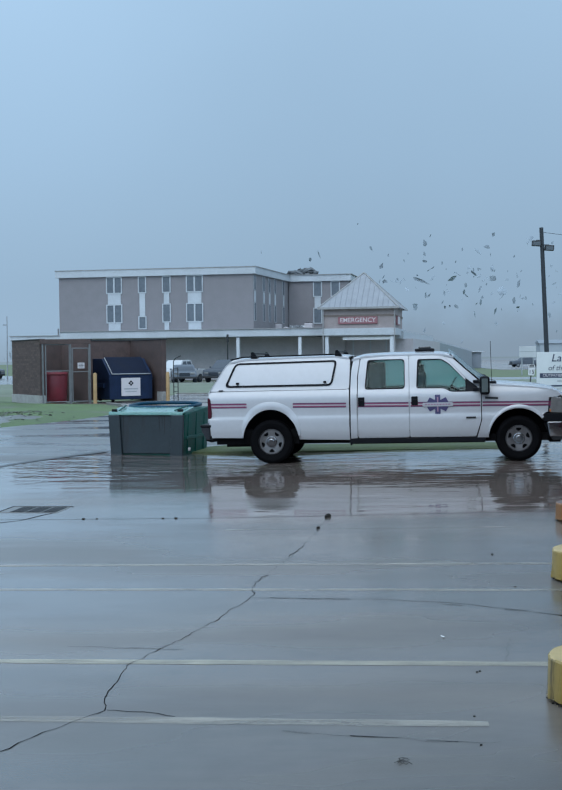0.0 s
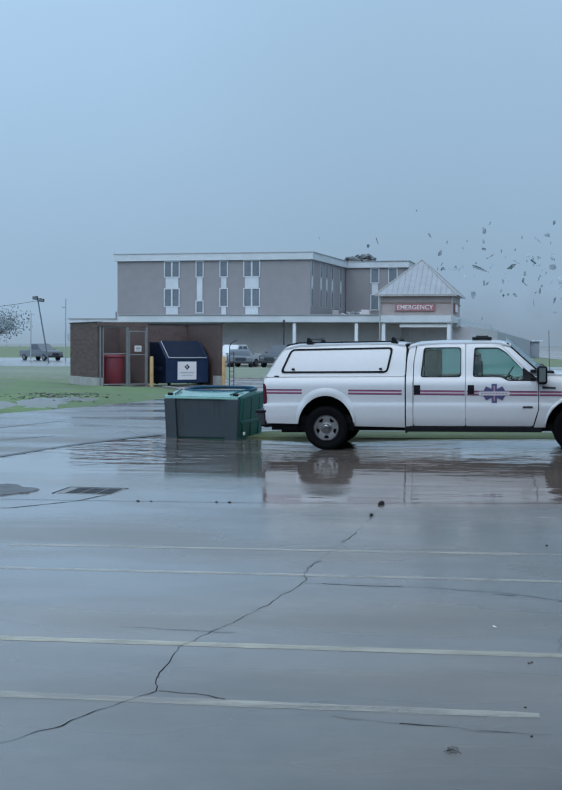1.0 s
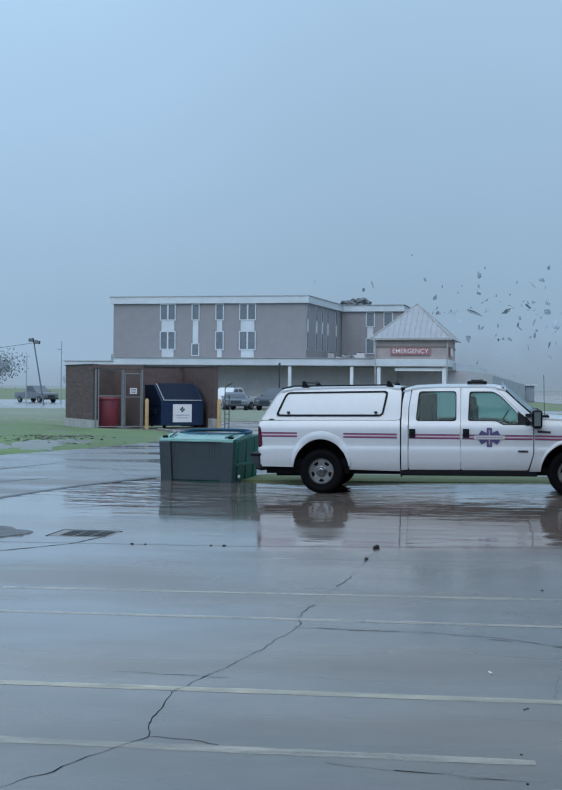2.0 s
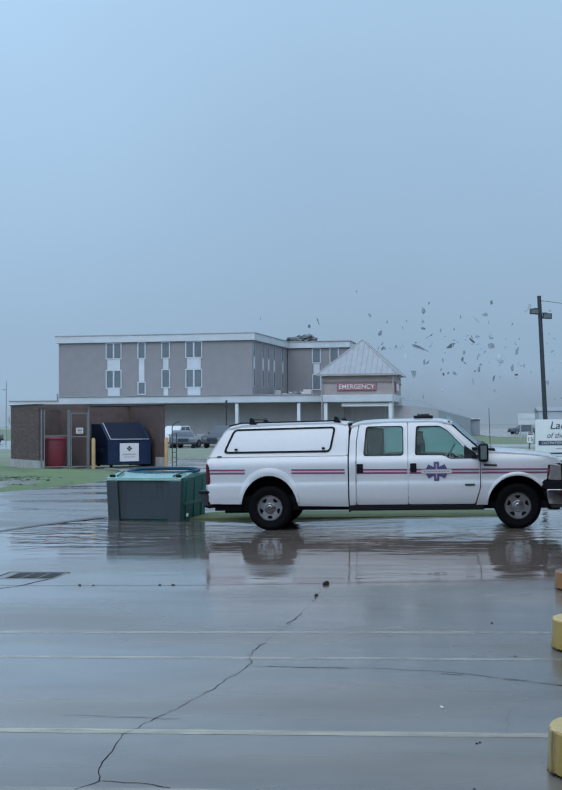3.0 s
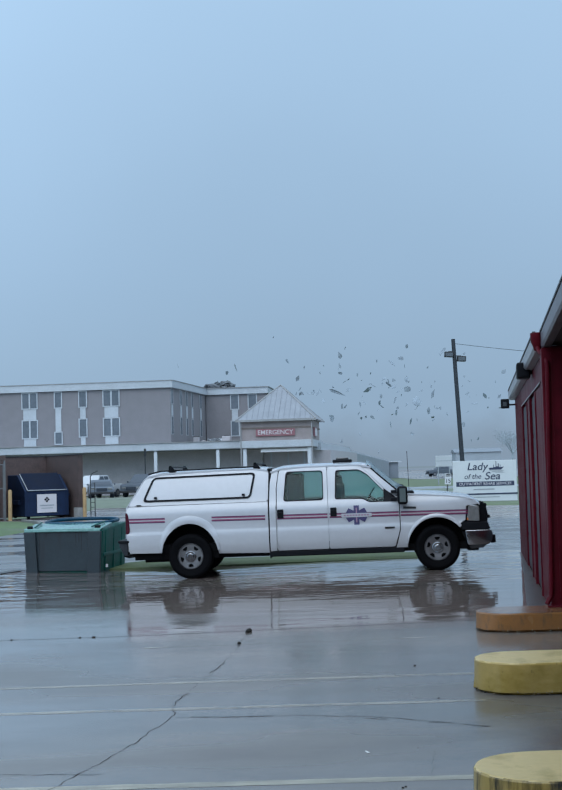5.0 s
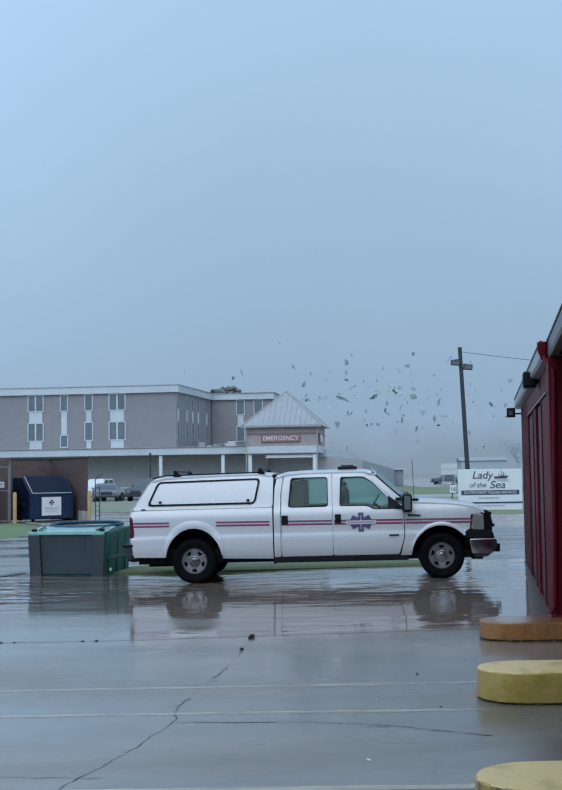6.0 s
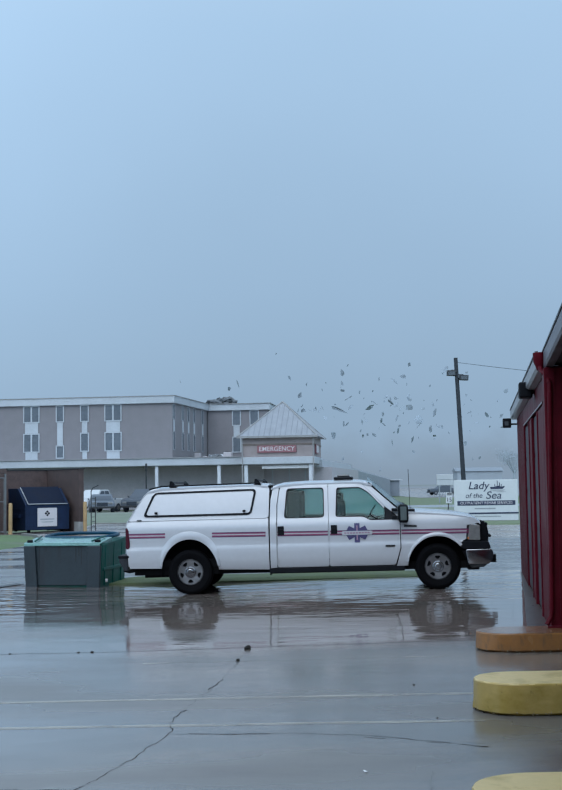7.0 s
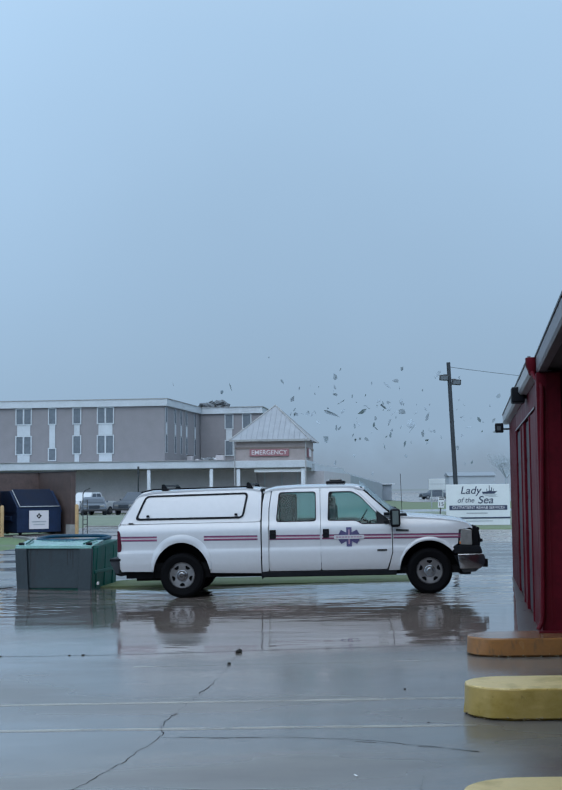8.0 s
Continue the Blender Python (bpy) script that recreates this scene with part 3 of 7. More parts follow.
# ---- markings, cracks and litter of the lot ----
def worn_line(a, b, width, mat=LINE):
    a, b = Vector(a), Vector(b)
    n = max(2, int((b - a).length / 0.12))
    points = [tuple(a.lerp(b, k / n)) for k in range(n + 1)]
    widths = [width * (0.85 + 0.3 * noise.noise((k * 0.9, a.y * 3, 1))) for k in range(n + 1)]
    return tagged(part("parking_line", strip(points, widths, 0.002), mat), "worn pale painted parking line on wet asphalt", "parking line", group="parking lines", kind="structure")


for a, b, paint in (((-3.4, 7.36), (1.62, 7.04), LINE), ((-3.4, 6.22), (1.0, 5.90), MID_LINE), ((-3.2, 9.60), (2.15, 9.28), MID_LINE), ((-2.9, 10.68), (2.40, 10.47), MID_LINE)):
    worn_line(a, b, 0.115 if paint == LINE or a[1] < 7 else 0.10, paint)
worn_line((-0.6, 12.74), (2.6, 12.76), 0.06, FAINT_LINE)


def crack(points, width, seed):
    """A wandering crack: the points given, jittered finely between."""
    fine, wander = [], random.Random(seed)
    for a, b in zip(points, points[1:]):
        a, b = Vector(a), Vector(b)
        n = max(1, int((b - a).length / 0.06))
        side = (b - a).normalized().orthogonal()
        for k in range(n):
            fine.append(tuple(a.lerp(b, (k + 0.3 * wander.uniform(-1, 1)) / n if k else 0) + side * (0.03 * noise.noise((a.x + k * 0.25, a.y + k * 0.2, seed)) + wander.uniform(-0.008, 0.008))))
    fine.append(tuple(points[-1]))
    widths = [width * (0.3 + 1.0 * abs(noise.noise((k * 0.31, seed, 3.3)))) for k in range(len(fine))]
    return tagged(part("crack", strip(fine, widths, 0.002), CRACK), "dark crack running through the wet asphalt", "crack", group="cracks in the lot", kind="structure")


crack([(-1.75, 5.1), (-1.5, 5.36), (-1.31, 5.57), (-1.12, 5.9), (-0.91, 6.2), (-0.95, 6.49), (-0.92, 7.12), (-0.81, 7.4), (-0.55, 8.06), (-0.39, 8.61), (-0.24, 9.15), (-0.24, 9.56)], 0.009, 1)
crack([(-0.24, 9.56), (-0.01, 10.66), (0.18, 11.44), (0.38, 12.78), (0.52, 13.75)], 0.0035, 2)
crack([(-0.24, 9.56), (-0.2, 9.8), (-0.12, 10.05)], 0.011, 12)
crack([(0.06, 11.0), (0.14, 11.3), (0.2, 11.62)], 0.011, 13)
crack([(0.34, 12.5), (0.38, 12.8)], 0.010, 14)
crack([(-0.24, 9.12), (0.14, 9.05), (0.71, 9.0), (1.24, 8.83), (1.75, 8.50), (1.93, 8.36)], 0.011, 3)
crack([(-0.1, 9.10), (0.14, 9.05), (0.5, 9.02)], 0.016, 15)
crack([(1.15, 8.80), (1.22, 8.76), (1.30, 8.74)], 0.015, 16)
crack([(1.57, 8.58), (1.64, 8.545), (1.72, 8.52)], 0.014, 17)
crack([(1.79, 8.47), (1.84, 8.42), (1.95, 8.36)], 0.022, 18)
crack([(-0.91, 6.2), (-0.72, 6.16), (-0.55, 6.08)], 0.012, 4)
crack([(-0.01, 5.83), (0.13, 5.77), (0.31, 5.72), (0.54, 5.7), (0.66, 5.64), (0.81, 5.63), (1.01, 5.62)], 0.004, 5)
crack([(0.31, 5.72), (0.54, 5.7)], 0.013, 19)
crack([(0.66, 5.64), (0.81, 5.63)], 0.008, 20)
crack([(-0.01, 5.83), (0.13, 5.77)], 0.007, 21)
crack([(-1.35, 7.62), (-1.0, 7.56), (-0.62, 7.5)], 0.009, 6)
crack([(1.32, 7.12), (1.37, 7.4), (1.44, 7.72)], 0.0022, 7)
TAR = material("wet_tar_seam", (0.03, 0.033, 0.037), 0.35, 0, 0.3, 6)
seam_points = SEAM[-2::-1]
tagged(part("joint", strip(seam_points, [0.10, 0.12, 0.16, 0.12, 0.15, 0.2, 0.24], 0.005), TAR), "dark tar seam where the lot meets the drive", "joint", kind="structure")
for faint in ([(-7.3, 24.9), (-6.9, 26.1), (-6.28, 28.0)], [(-6.3, 22.1), (-5.85, 22.8), (-5.44, 23.34)]):
    tagged(part("joint", strip(faint, [0.05, 0.07, 0.03], 0.001), TAR), "faint dark joint across the wet drive", "joint", kind="structure")
crack([(-2.72, 14.3), (-2.95, 13.7), (-3.5, 13.1), (-4.1, 12.9)], 0.04, 11)
tagged(part("joint", strip([(-6.0, 13.85), (-2.86, 13.75), (-0.8, 13.70), (2.75, 13.98), (4.5, 14.0)], 0.013, 0.0025), CRACK), "dark expansion joint across the wet lot", "joint", kind="structure")

# drain grate
WET_IRON = material("wet_iron", (0.05, 0.054, 0.058), 0.45, 0.0, 0.25, 8, shine=0.3)
WET_RIM = material("wet_concrete_rim", (0.17, 0.165, 0.16), 0.3, 0, 0.25, 6)
grate = thing("drain_grate", frame_at(-2.96, 14.65, -7), "drain grate of three dark iron grilles in a pale concrete rim", "drain grate")
part("rim", box(-0.38, 0.34, -0.30, 0.30, -0.02, 0.003), WET_RIM, grate, "pale wet concrete rim")
for x0, x1, y0, y1 in ((-0.40, -0.38, -0.32, 0.32), (-0.38, 0.36, 0.30, 0.325)):
    part("frame", box(x0, x1, y0, y1, -0.02, 0.005), CRACK, grate, "dark open joint round the rim")
for k in range(3):
    x = -0.255 + k * 0.195
    grille = part("grille", box(x, x + 0.17, -0.25, 0.24, 0.0, 0.005), CRACK, grate, "dark iron grille")
    for j in range(4):
        part("bar", box(x + 0.012 + j * 0.042, x + 0.032 + j * 0.042, -0.24, 0.23, 0.005, 0.008), WET_IRON, grille)
# a broken patch of old asphalt
patch_bm = bmesh.new()
rim_low, rim_high, patch_in = [], [], []
for k in range(40):
    a = 6.2832 * k / 40
    out = 1 + 0.28 * noise.noise((math.cos(a) * 1.7, math.sin(a) * 1.7, 4.0)) + 0.14 * noise.noise((math.cos(a) * 7, math.sin(a) * 7, 2.0))
    u, v = 0.62 * math.cos(a) * out, 0.62 * math.sin(a) * out
    rim_low.append(patch_bm.verts.new((u * 1.03, v * 1.03, 0.0)))
    rim_high.append(patch_bm.verts.new((u, v, 0.014 + 0.012 * noise.noise((u * 6, v * 6, 1)))))
    patch_in.append(patch_bm.verts.new((u * 0.6, v * 0.6, 0.012 + 0.014 * noise.noise((u * 5, v * 5, 7)))))
for a, b in ((rim_low, rim_high), (rim_high, patch_in)):
    for k in range(40):
        patch_bm.faces.new((a[k], a[(k + 1) % 40], b[(k + 1) % 40], b[k]))
patch_bm.faces.new(patch_in)
patch = part("asphalt_patch", patch_bm, stained(material("broken_asphalt", (0.075, 0.075, 0.08), 0.4, 0, 0.3, 6, 0.5, 40), (0.02, 0.02, 0.022), 0.5, 0.62, 7.0, (1, 1, 1)))
patch.location = (-4.35, 14.6, 0.0)
tagged(patch, "broken dark patch of old asphalt in the lot", "asphalt patch", kind="structure")


def lump(x, y, size, seed, name, mat, label, category, flat=0.6):
    bm = bmesh.new()
    bmesh.ops.create_icosphere(bm, subdivisions=2, radius=size)
    for v in bm.verts:
        v.co *= 1 + 0.45 * noise.noise(v.co * (2.2 / size) + Vector((seed, 0, 0)))
        v.co.z = max(-size * 0.3, v.co.z * flat)
    ob = part(name, bm, mat, smooth=50)
    ob.location = (x, y, size * 0.3)
    return tagged(ob, label, category)


LEAF_WET = material("wet_leaf_litter", (0.016, 0.014, 0.012), 0.6, 0, 0.4, 20, shine=0.15)
for k, (x, y, s) in enumerate((u, v, w * 0.55) for u, v, w in ((0.52, 13.72, 0.066), (0.50, 13.66, 0.048), (0.38, 12.80, 0.036), (-2.25, 13.74, 0.035), (-2.1, 13.74, 0.025), (-1.35, 13.72, 0.03), (-1.2, 13.72, 0.035), (1.9, 10.98, 0.022), (2.36, 11.62, 0.012), (1.81, 9.43, 0.016), (1.1, 6.88, 0.014), (1.12, 6.9, 0.014), (0.95, 6.03, 0.012), (0.91, 5.58, 0.012))):
    lump(x, y, s, k * 3.1, "litter", LEAF_WET, "small dark clump of wet leaves on the lot", "litter", 0.4 if k in (3, 4, 5, 6) else 0.8 if k < 3 else 0.55)

twigs = bmesh.new()
twig_rng = random.Random(21)
for _ in range(14):
    a, x0, y0 = twig_rng.uniform(-0.5, 0.5) + (1.57 if twig_rng.random() < 0.25 else 0), twig_rng.gauss(0, 0.014), twig_rng.gauss(0, 0.022)
    long = twig_rng.uniform(0.008, 0.024)
    tube([(x0 - long * math.cos(a), y0 - long * math.sin(a), 0.003), (x0, y0, twig_rng.uniform(0.004, 0.012)), (x0 + long * math.cos(a), y0 + long * math.sin(a), 0.003)], twig_rng.uniform(0.0007, 0.0016), 5, twigs)
twig_ob = part("twigs", twigs, material("wet_twigs", (0.05, 0.046, 0.042), 0.5, 0, 0.3, 30))
twig_ob.location = (0.52, 5.35, 0)
tagged(twig_ob, "small scatter of dark wet twigs on the lot", "litter", kind="stuff")
scrap = bmesh.new()
prism([(-0.012, -0.05), (0.006, -0.055), (0.014, 0.0), (0.008, 0.05), (-0.006, 0.045), (-0.002, 0.0)], 0.006, lambda a, b, d: (a, b, 0.002 + d + 0.01 * abs(b) / 0.05), 0, scrap)
scrap.transform(Matrix.Scale(0.5, 4))
scrap_ob = part("scrap", scrap, WHITE_PAINT)
scrap_ob.location, scrap_ob.rotation_euler.z = (1.02, 7.75, 0), 0.35
tagged(scrap_ob, "small torn white scrap lying on the wet lot", "litter")

PALE_PAINT = material("pale_column_paint", (0.60, 0.63, 0.66), 0.5, 0, 0.08, 1)
# ---- hospital: a brick block with a set-back wing, a walkway roof and an entrance canopy ----
# u runs along the front towards its far end, v runs into the depth
HOSPITAL = Matrix(((-0.983, 0.183, 0, -2.34), (0.183, 0.983, 0, 108.0), (0, 0, 1, 0), (0, 0, 0, 1)))
hospital = thing("hospital_building", HOSPITAL, "three-storey grey-brown brick hospital with white roof band", "building")


def hbox(name, s0, s1, d0, d1, z0, z1, mat, parent=None, label="", bevel=0.0):
    return part(name, box(s0, s1, d0, d1, z0, z1, bevel), mat, parent or hospital, label)


part("wall", slab([(0, 0), (18.1, 0), (18.1, 13.5), (-0.95, 13.5)], -0.1, 9.3), BRICK_FAR, hospital, "plain grey-brown brick wall")
hbox("wall", -6.9, -0.95, 12.57, 26, -0.1, 9.3, BRICK_FAR, label="brick wall of the set-back wing")
part("roof_band", slab([(-0.25, -0.25), (18.35, -0.25), (18.35, 13.6), (-1.2, 13.6)], 9.3, 9.9), WHITE_TRIM, hospital, "white metal roof fascia")
hbox("roof_band", -7.15, -1.12, 12.3, 26.2, 9.3, 9.9, WHITE_TRIM, label="white metal roof fascia")
part("coping", slab([(-0.3, -0.3), (18.4, -0.3), (18.4, 13.7), (-1.27, 13.7)], 9.9, 9.97), SOFFIT, hospital)
hbox("coping", -7.25, -1.17, 12.2, 26.3, 9.902, 9.968, SOFFIT)


LEAN = 4.05  # the side wall turns this far from square, degrees


def window(s, width, z0, z1, halves, across=False, d=0.0):
    """A window with a white frame, its glass set back. across: in the side wall."""
    put = (lambda a, dd, z: (-dd - 0.0, a, z)) if across else (lambda a, dd, z: (a, d - dd, z))

    def block(name, a0, a1, o0, o1, zz0, zz1, mat, parent, label=""):
        p, q = put(a0, o0, zz0), put(a1, o1, zz1)
        bm = box(min(p[0], q[0]), max(p[0], q[0]), min(p[1], q[1]), max(p[1], q[1]), zz0, zz1)
        if across:
            bm.transform(pose(0, 0, 0, 0, 0, LEAN))
        return part(name, bm, mat, parent, label)

    pane = block("window", s, s + width, 0.0, 0.03, z0, z1, WINDOW_DARK, hospital, "dark window in a white frame")
    f = 0.035 if across else 0.09
    for a0, a1, zz0, zz1 in ((s - f, s, z0 - f, z1 + f), (s + width, s + width + f, z0 - f, z1 + f), (s, s + width, z1, z1 + f), (s, s + width, z0 - f, z0)):
        block("frame", a0, a1, 0.0, 0.04 if across else 0.09, zz0, zz1, WHITE_TRIM, pane)
    if halves:
        block("mullion", s + width / 2 - 0.07, s + width / 2 + 0.07, 0.03, 0.10, z0, z1, WHITE_TRIM, pane)
    return pane


def spandrel(s, width, z0, z1, d=0.0):
    hbox("spandrel", s, s + width, d - 0.05, d + 0.0, z0, z1, WHITE_TRIM, label="white panel below a window")


for s, w, double in ((12.18, 1.32, True), (9.92, 0.58, False), (7.64, 0.62, False), (4.66, 1.38, True)):
    window(s, w, 7.86, 9.2, double)
    if s == 9.92:
        spandrel(s + 0.03, w - 0.06, 5.72, 7.76), window(s, w, 4.62, 5.62, False)
    else:
        spandrel(s + 0.06, w - 0.12, 6.82, 7.76), window(s, w, 5.2, 6.72, double), spandrel(s + 0.1, w - 0.2, 4.3, 5.1)
for a in (0.20, 3.19, 5.19, 7.20, 10.39):
    window(a, 0.55, 7.9, 9.2, False, True), window(a, 0.55, 5.2, 6.72, False, True)
    strip_bm = box(-0.05, 0, a + 0.06, a + 0.49, 6.82, 7.80)
    strip_bm.transform(pose(0, 0, 0, 0, 0, LEAN))
    part("spandrel", strip_bm, WHITE_TRIM, hospital)
for s, w in ((-4.17, 0.70), (-5.95, 0.74)):
    window(s, w, 7.86, 9.2, False, False, 12.57), spandrel(s + 0.05, w - 0.1, 6.72, 7.76, 12.57), window(s, w, 5.23, 6.62, False, False, 12.57)

# roof plant: a heap of torn roofing on the wing
ROOFING = material("torn_roofing", (0.15, 0.165, 0.18), 0.8, 0, 0.3, 1)
heap = thing("torn_roofing", HOSPITAL @ Matrix.Translation((-2.0, 13.6, 9.965)), "heap of torn dark roofing sheets on the hospital roof", "roofing")
heap_rng = random.Random(21)
for k in range(26):
    x = heap_rng.uniform(-1.35, 1.45)
    tall = max(0.0, 0.72 - 0.55 * abs(x + 0.55)) * (1.0 if k % 4 else 0.6)
    w, h = heap_rng.uniform(0.45, 1.15), heap_rng.uniform(0.04, 0.12)
    z = heap_rng.random() * tall
    sheet = box(-w / 2, w / 2, -0.45, 0.45, 0.0, h, 0.015)
    bmesh.ops.subdivide_edges(sheet, edges=sheet.edges[:], cuts=2, use_grid_fill=True)
    for v in sheet.verts:
        v.co.z += 0.16 * noise.noise(v.co * 2.4 + Vector((x, z, k))) + 0.10 * abs(v.co.x)
    sheet.transform(Matrix.LocRotScale((x, heap_rng.uniform(-0.8, 0.8), z + 0.04), Euler((radians(heap_rng.uniform(-25, 25)), radians(heap_rng.uniform(-30, 30)), radians(heap_rng.uniform(0, 180)))), None))
    low = min(v.co.z for v in sheet.verts)
    bmesh.ops.translate(sheet, vec=(0, 0, max(0.0, -low)), verts=sheet.verts)
    part("roof_sheet", sheet, ROOFING, heap)

# one-storey front with the walkway roof
walkway = thing("covered_walkway", HOSPITAL, "low white-edged walkway roof along the hospital front", "walkway")
hbox("roof", -6.95, 16.45, -4.3, 0.0, 3.66, 4.28, WHITE_TRIM, walkway, "deep white fascia", 0.03)
hbox("coping", -6.95, 16.5, -4.4, -4.2, 4.28, 4.34, SOFFIT, walkway)
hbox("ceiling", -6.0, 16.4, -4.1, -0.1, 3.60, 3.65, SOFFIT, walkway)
for s in (0.53, -4.84):
    part("column", box(s - 0.14, s + 0.14, -4.15, -3.87, -0.1, 3.6, 0.02), PALE_PAINT, walkway, "square pale column")
# lightened for haze, which lifts the dark under the walkway roof
GREY_WALL = material("hazed_grey_wall", (0.49, 0.455, 0.47), 0.8, 0, 0.1, 1)
hbox("wall", -8.2, -6.0, -0.4, -0.01, -0.1, 3.6, GREY_WALL, hospital, "grey wall under the walkway roof")
hbox("wall", -6.0, 16.55, -0.4, -0.01, -0.1, 3.6, GREY_WALL, hospital, "grey wall under the walkway roof")
annex = thing("hospital_annex", HOSPITAL, "low flat-roofed brick annex with a white roof edge", "building")
hbox("wall", 16.6, 21.8, -1.6, 9, -0.1, 3.58, BRICK_FAR, annex)
hbox("roof_edge", 16.55, 22.1, -1.9, 9.3, 3.58, 4.0, WHITE_TRIM, annex, "white roof edge")
hbox("coping", 16.55, 22.2, -2.0, 9.4, 4.0, 4.06, SOFFIT, annex)
part("vent", rod((19.0, 2, 4.06), (19.0, 2, 4.75), 0.07), GALV, annex, "grey roof vent")

# air handling units on the low roof
for s, d, w, h in ((-4.65, 2.0, 0.75, 0.62), (-1.15, 6.0, 0.5, 0.72), (-8.2, 2.0, 0.8, 0.5)):
    unit = thing("roof_unit", HOSPITAL @ Matrix.Translation((s, d, 4.28)), "pale metal air unit on the low roof", "air unit", "air units on the low roof")
    part("casing", box(-w / 2, w / 2, -0.4, 0.4, 0, h, 0.05), GREY_WALL, unit)
    part("grille", lathe([(0.28, h), (0.28, h + 0.06), (0.02, h + 0.06)], 14, axis="Z"), DARK_STEEL, unit)
# torn sheets and rubbish on the low roof
rubbish = thing("torn_roofing", HOSPITAL @ Matrix.Translation((-3.1, 3.2, 4.275)), "scatter of pale torn roofing sheets on the low roof", "roofing")
for k in range(14):
    x = heap_rng.uniform(-1.1, 0.75)
    w, h = heap_rng.uniform(0.25, 0.7), heap_rng.uniform(0.03, 0.10)
    sheet = box(-w / 2, w / 2, -0.3, 0.3, 0.0, h, 0.012)
    bmesh.ops.subdivide_edges(sheet, edges=sheet.edges[:], cuts=2, use_grid_fill=True)
    for v in sheet.verts:
        v.co.z += 0.14 * noise.noise(v.co * 3.1 + Vector((x, 2.0, k))) + 0.12 * abs(v.co.x)
    sheet.transform(Matrix.LocRotScale((x, heap_rng.uniform(-0.7, 0.7), heap_rng.random() * (0.45 - 0.3 * abs(x))), Euler((radians(heap_rng.uniform(-35, 35)), radians(heap_rng.uniform(-40, 40)), radians(heap_rng.uniform(0, 180)))), None))
    low = min(v.co.z for v in sheet.verts)
    bmesh.ops.translate(sheet, vec=(0, 0, max(0.0, -low)), verts=sheet.verts)
    part("roof_sheet", sheet, (WHITE_TRIM, GREY_WALL, ROOFING)[k % 3], rubbish)
part("low_roof", slab([(-9, 0.0), (-0.004, 0.0), (-0.89, 12.55), (-9, 12.55)], 3.66, 4.27), SOFFIT, hospital, "flat low roof in front of the wing")

# entrance canopy with a pyramid roof
CANOPY = Matrix(((-0.983, 0.183, 0, 9.42), (0.183, 0.983, 0, 100.0), (0, 0, 1, 0), (0, 0, 0, 1)))
canopy = thing("entrance_canopy", CANOPY, "tan brick emergency entrance canopy with grey metal pyramid roof", "canopy")
W, D = 5.95, 8.15
part("wall", box(0.08, W - 0.08, 0.08, D - 0.08, 4.2, 5.92), BRICK_TAN, canopy, "tan brick band")
part("course", box(0.03, W - 0.03, 0.03, D - 0.03, 5.18, 5.32), material("brown_brick_course", (0.21, 0.17, 0.15), 0.85, 0, 0.12, 2), canopy)
part("fascia", box(-0.1, W + 0.1, -0.1, D + 0.1, 3.62, 4.2, 0.03), WHITE_TRIM, canopy, "white fascia")
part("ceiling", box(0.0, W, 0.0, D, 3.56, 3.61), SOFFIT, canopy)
for s, d in ((0.28, 0.1), (W - 0.28, 0.1), (0.28, D - 0.3), (W - 0.28, D - 0.3)):
    part("column", box(s - 0.15, s + 0.15, d, d + 0.3, -0.1, 3.56, 0.02), PALE_PAINT, canopy, "square pale column")
for s in (0.02, W - 0.02):
    part("downpipe", box(s - 0.045, s + 0.045, -0.17, -0.105, -0.1, 5.85, 0.01), SOFFIT, canopy)
roof_bm = bmesh.new()
eaves = [roof_bm.verts.new(p) for p in ((-0.35, -0.35, 5.9), (W + 0.35, -0.35, 5.9), (W + 0.35, D + 0.35, 5.9), (-0.35, D + 0.35, 5.9))]
ridge = roof_bm.verts.new((W / 2, D / 2, 9.05))
for k in range(4):
    roof_bm.faces.new((eaves[k], eaves[(k + 1) % 4], ridge))
roof_bm.faces.new(eaves)
roof = part("roof", roof_bm, METAL_ROOF, canopy, "standing-seam grey metal pyramid roof")
apex = Vector((W / 2, D / 2, 9.05))
for a, b, n in (((-0.35, -0.35), (W + 0.35, -0.35), 15), ((-0.35, D + 0.35), (-0.35, -0.35), 18)):
    a, b = Vector((*a, 5.9)), Vector((*b, 5.9))
    mid = (a + b) / 2
    for k in range(1, n):
        foot = a.lerp(b, k / n)
        share = 1 - abs(k / n - 0.5) * 2
        top = foot + (apex - mid) * share
        if share > 0.05:
            part("seam", rod(foot, top, 0.035, None, 4), METAL_ROOF, roof)
for e in ((-0.35, -0.35), (W + 0.35, -0.35), (-0.35, D + 0.35)):
    part("ridge_cap", rod((*e, 5.92), apex, 0.07, None, 6), SOFFIT, roof, "pale ridge flashing")
part("eaves_trim", box(-0.4, W + 0.4, -0.42, -0.34, 5.78, 5.95), SOFFIT, roof)
part("vestibule", box(0.8, W - 0.9, D - 2.4, D - 0.4, -0.1, 3.55), GREY_WALL, canopy, "grey entrance lobby")
part("beam", box(0.2, W - 1.6, 0.3, 0.5, 3.25, 3.5), WHITE_PAINT, canopy)
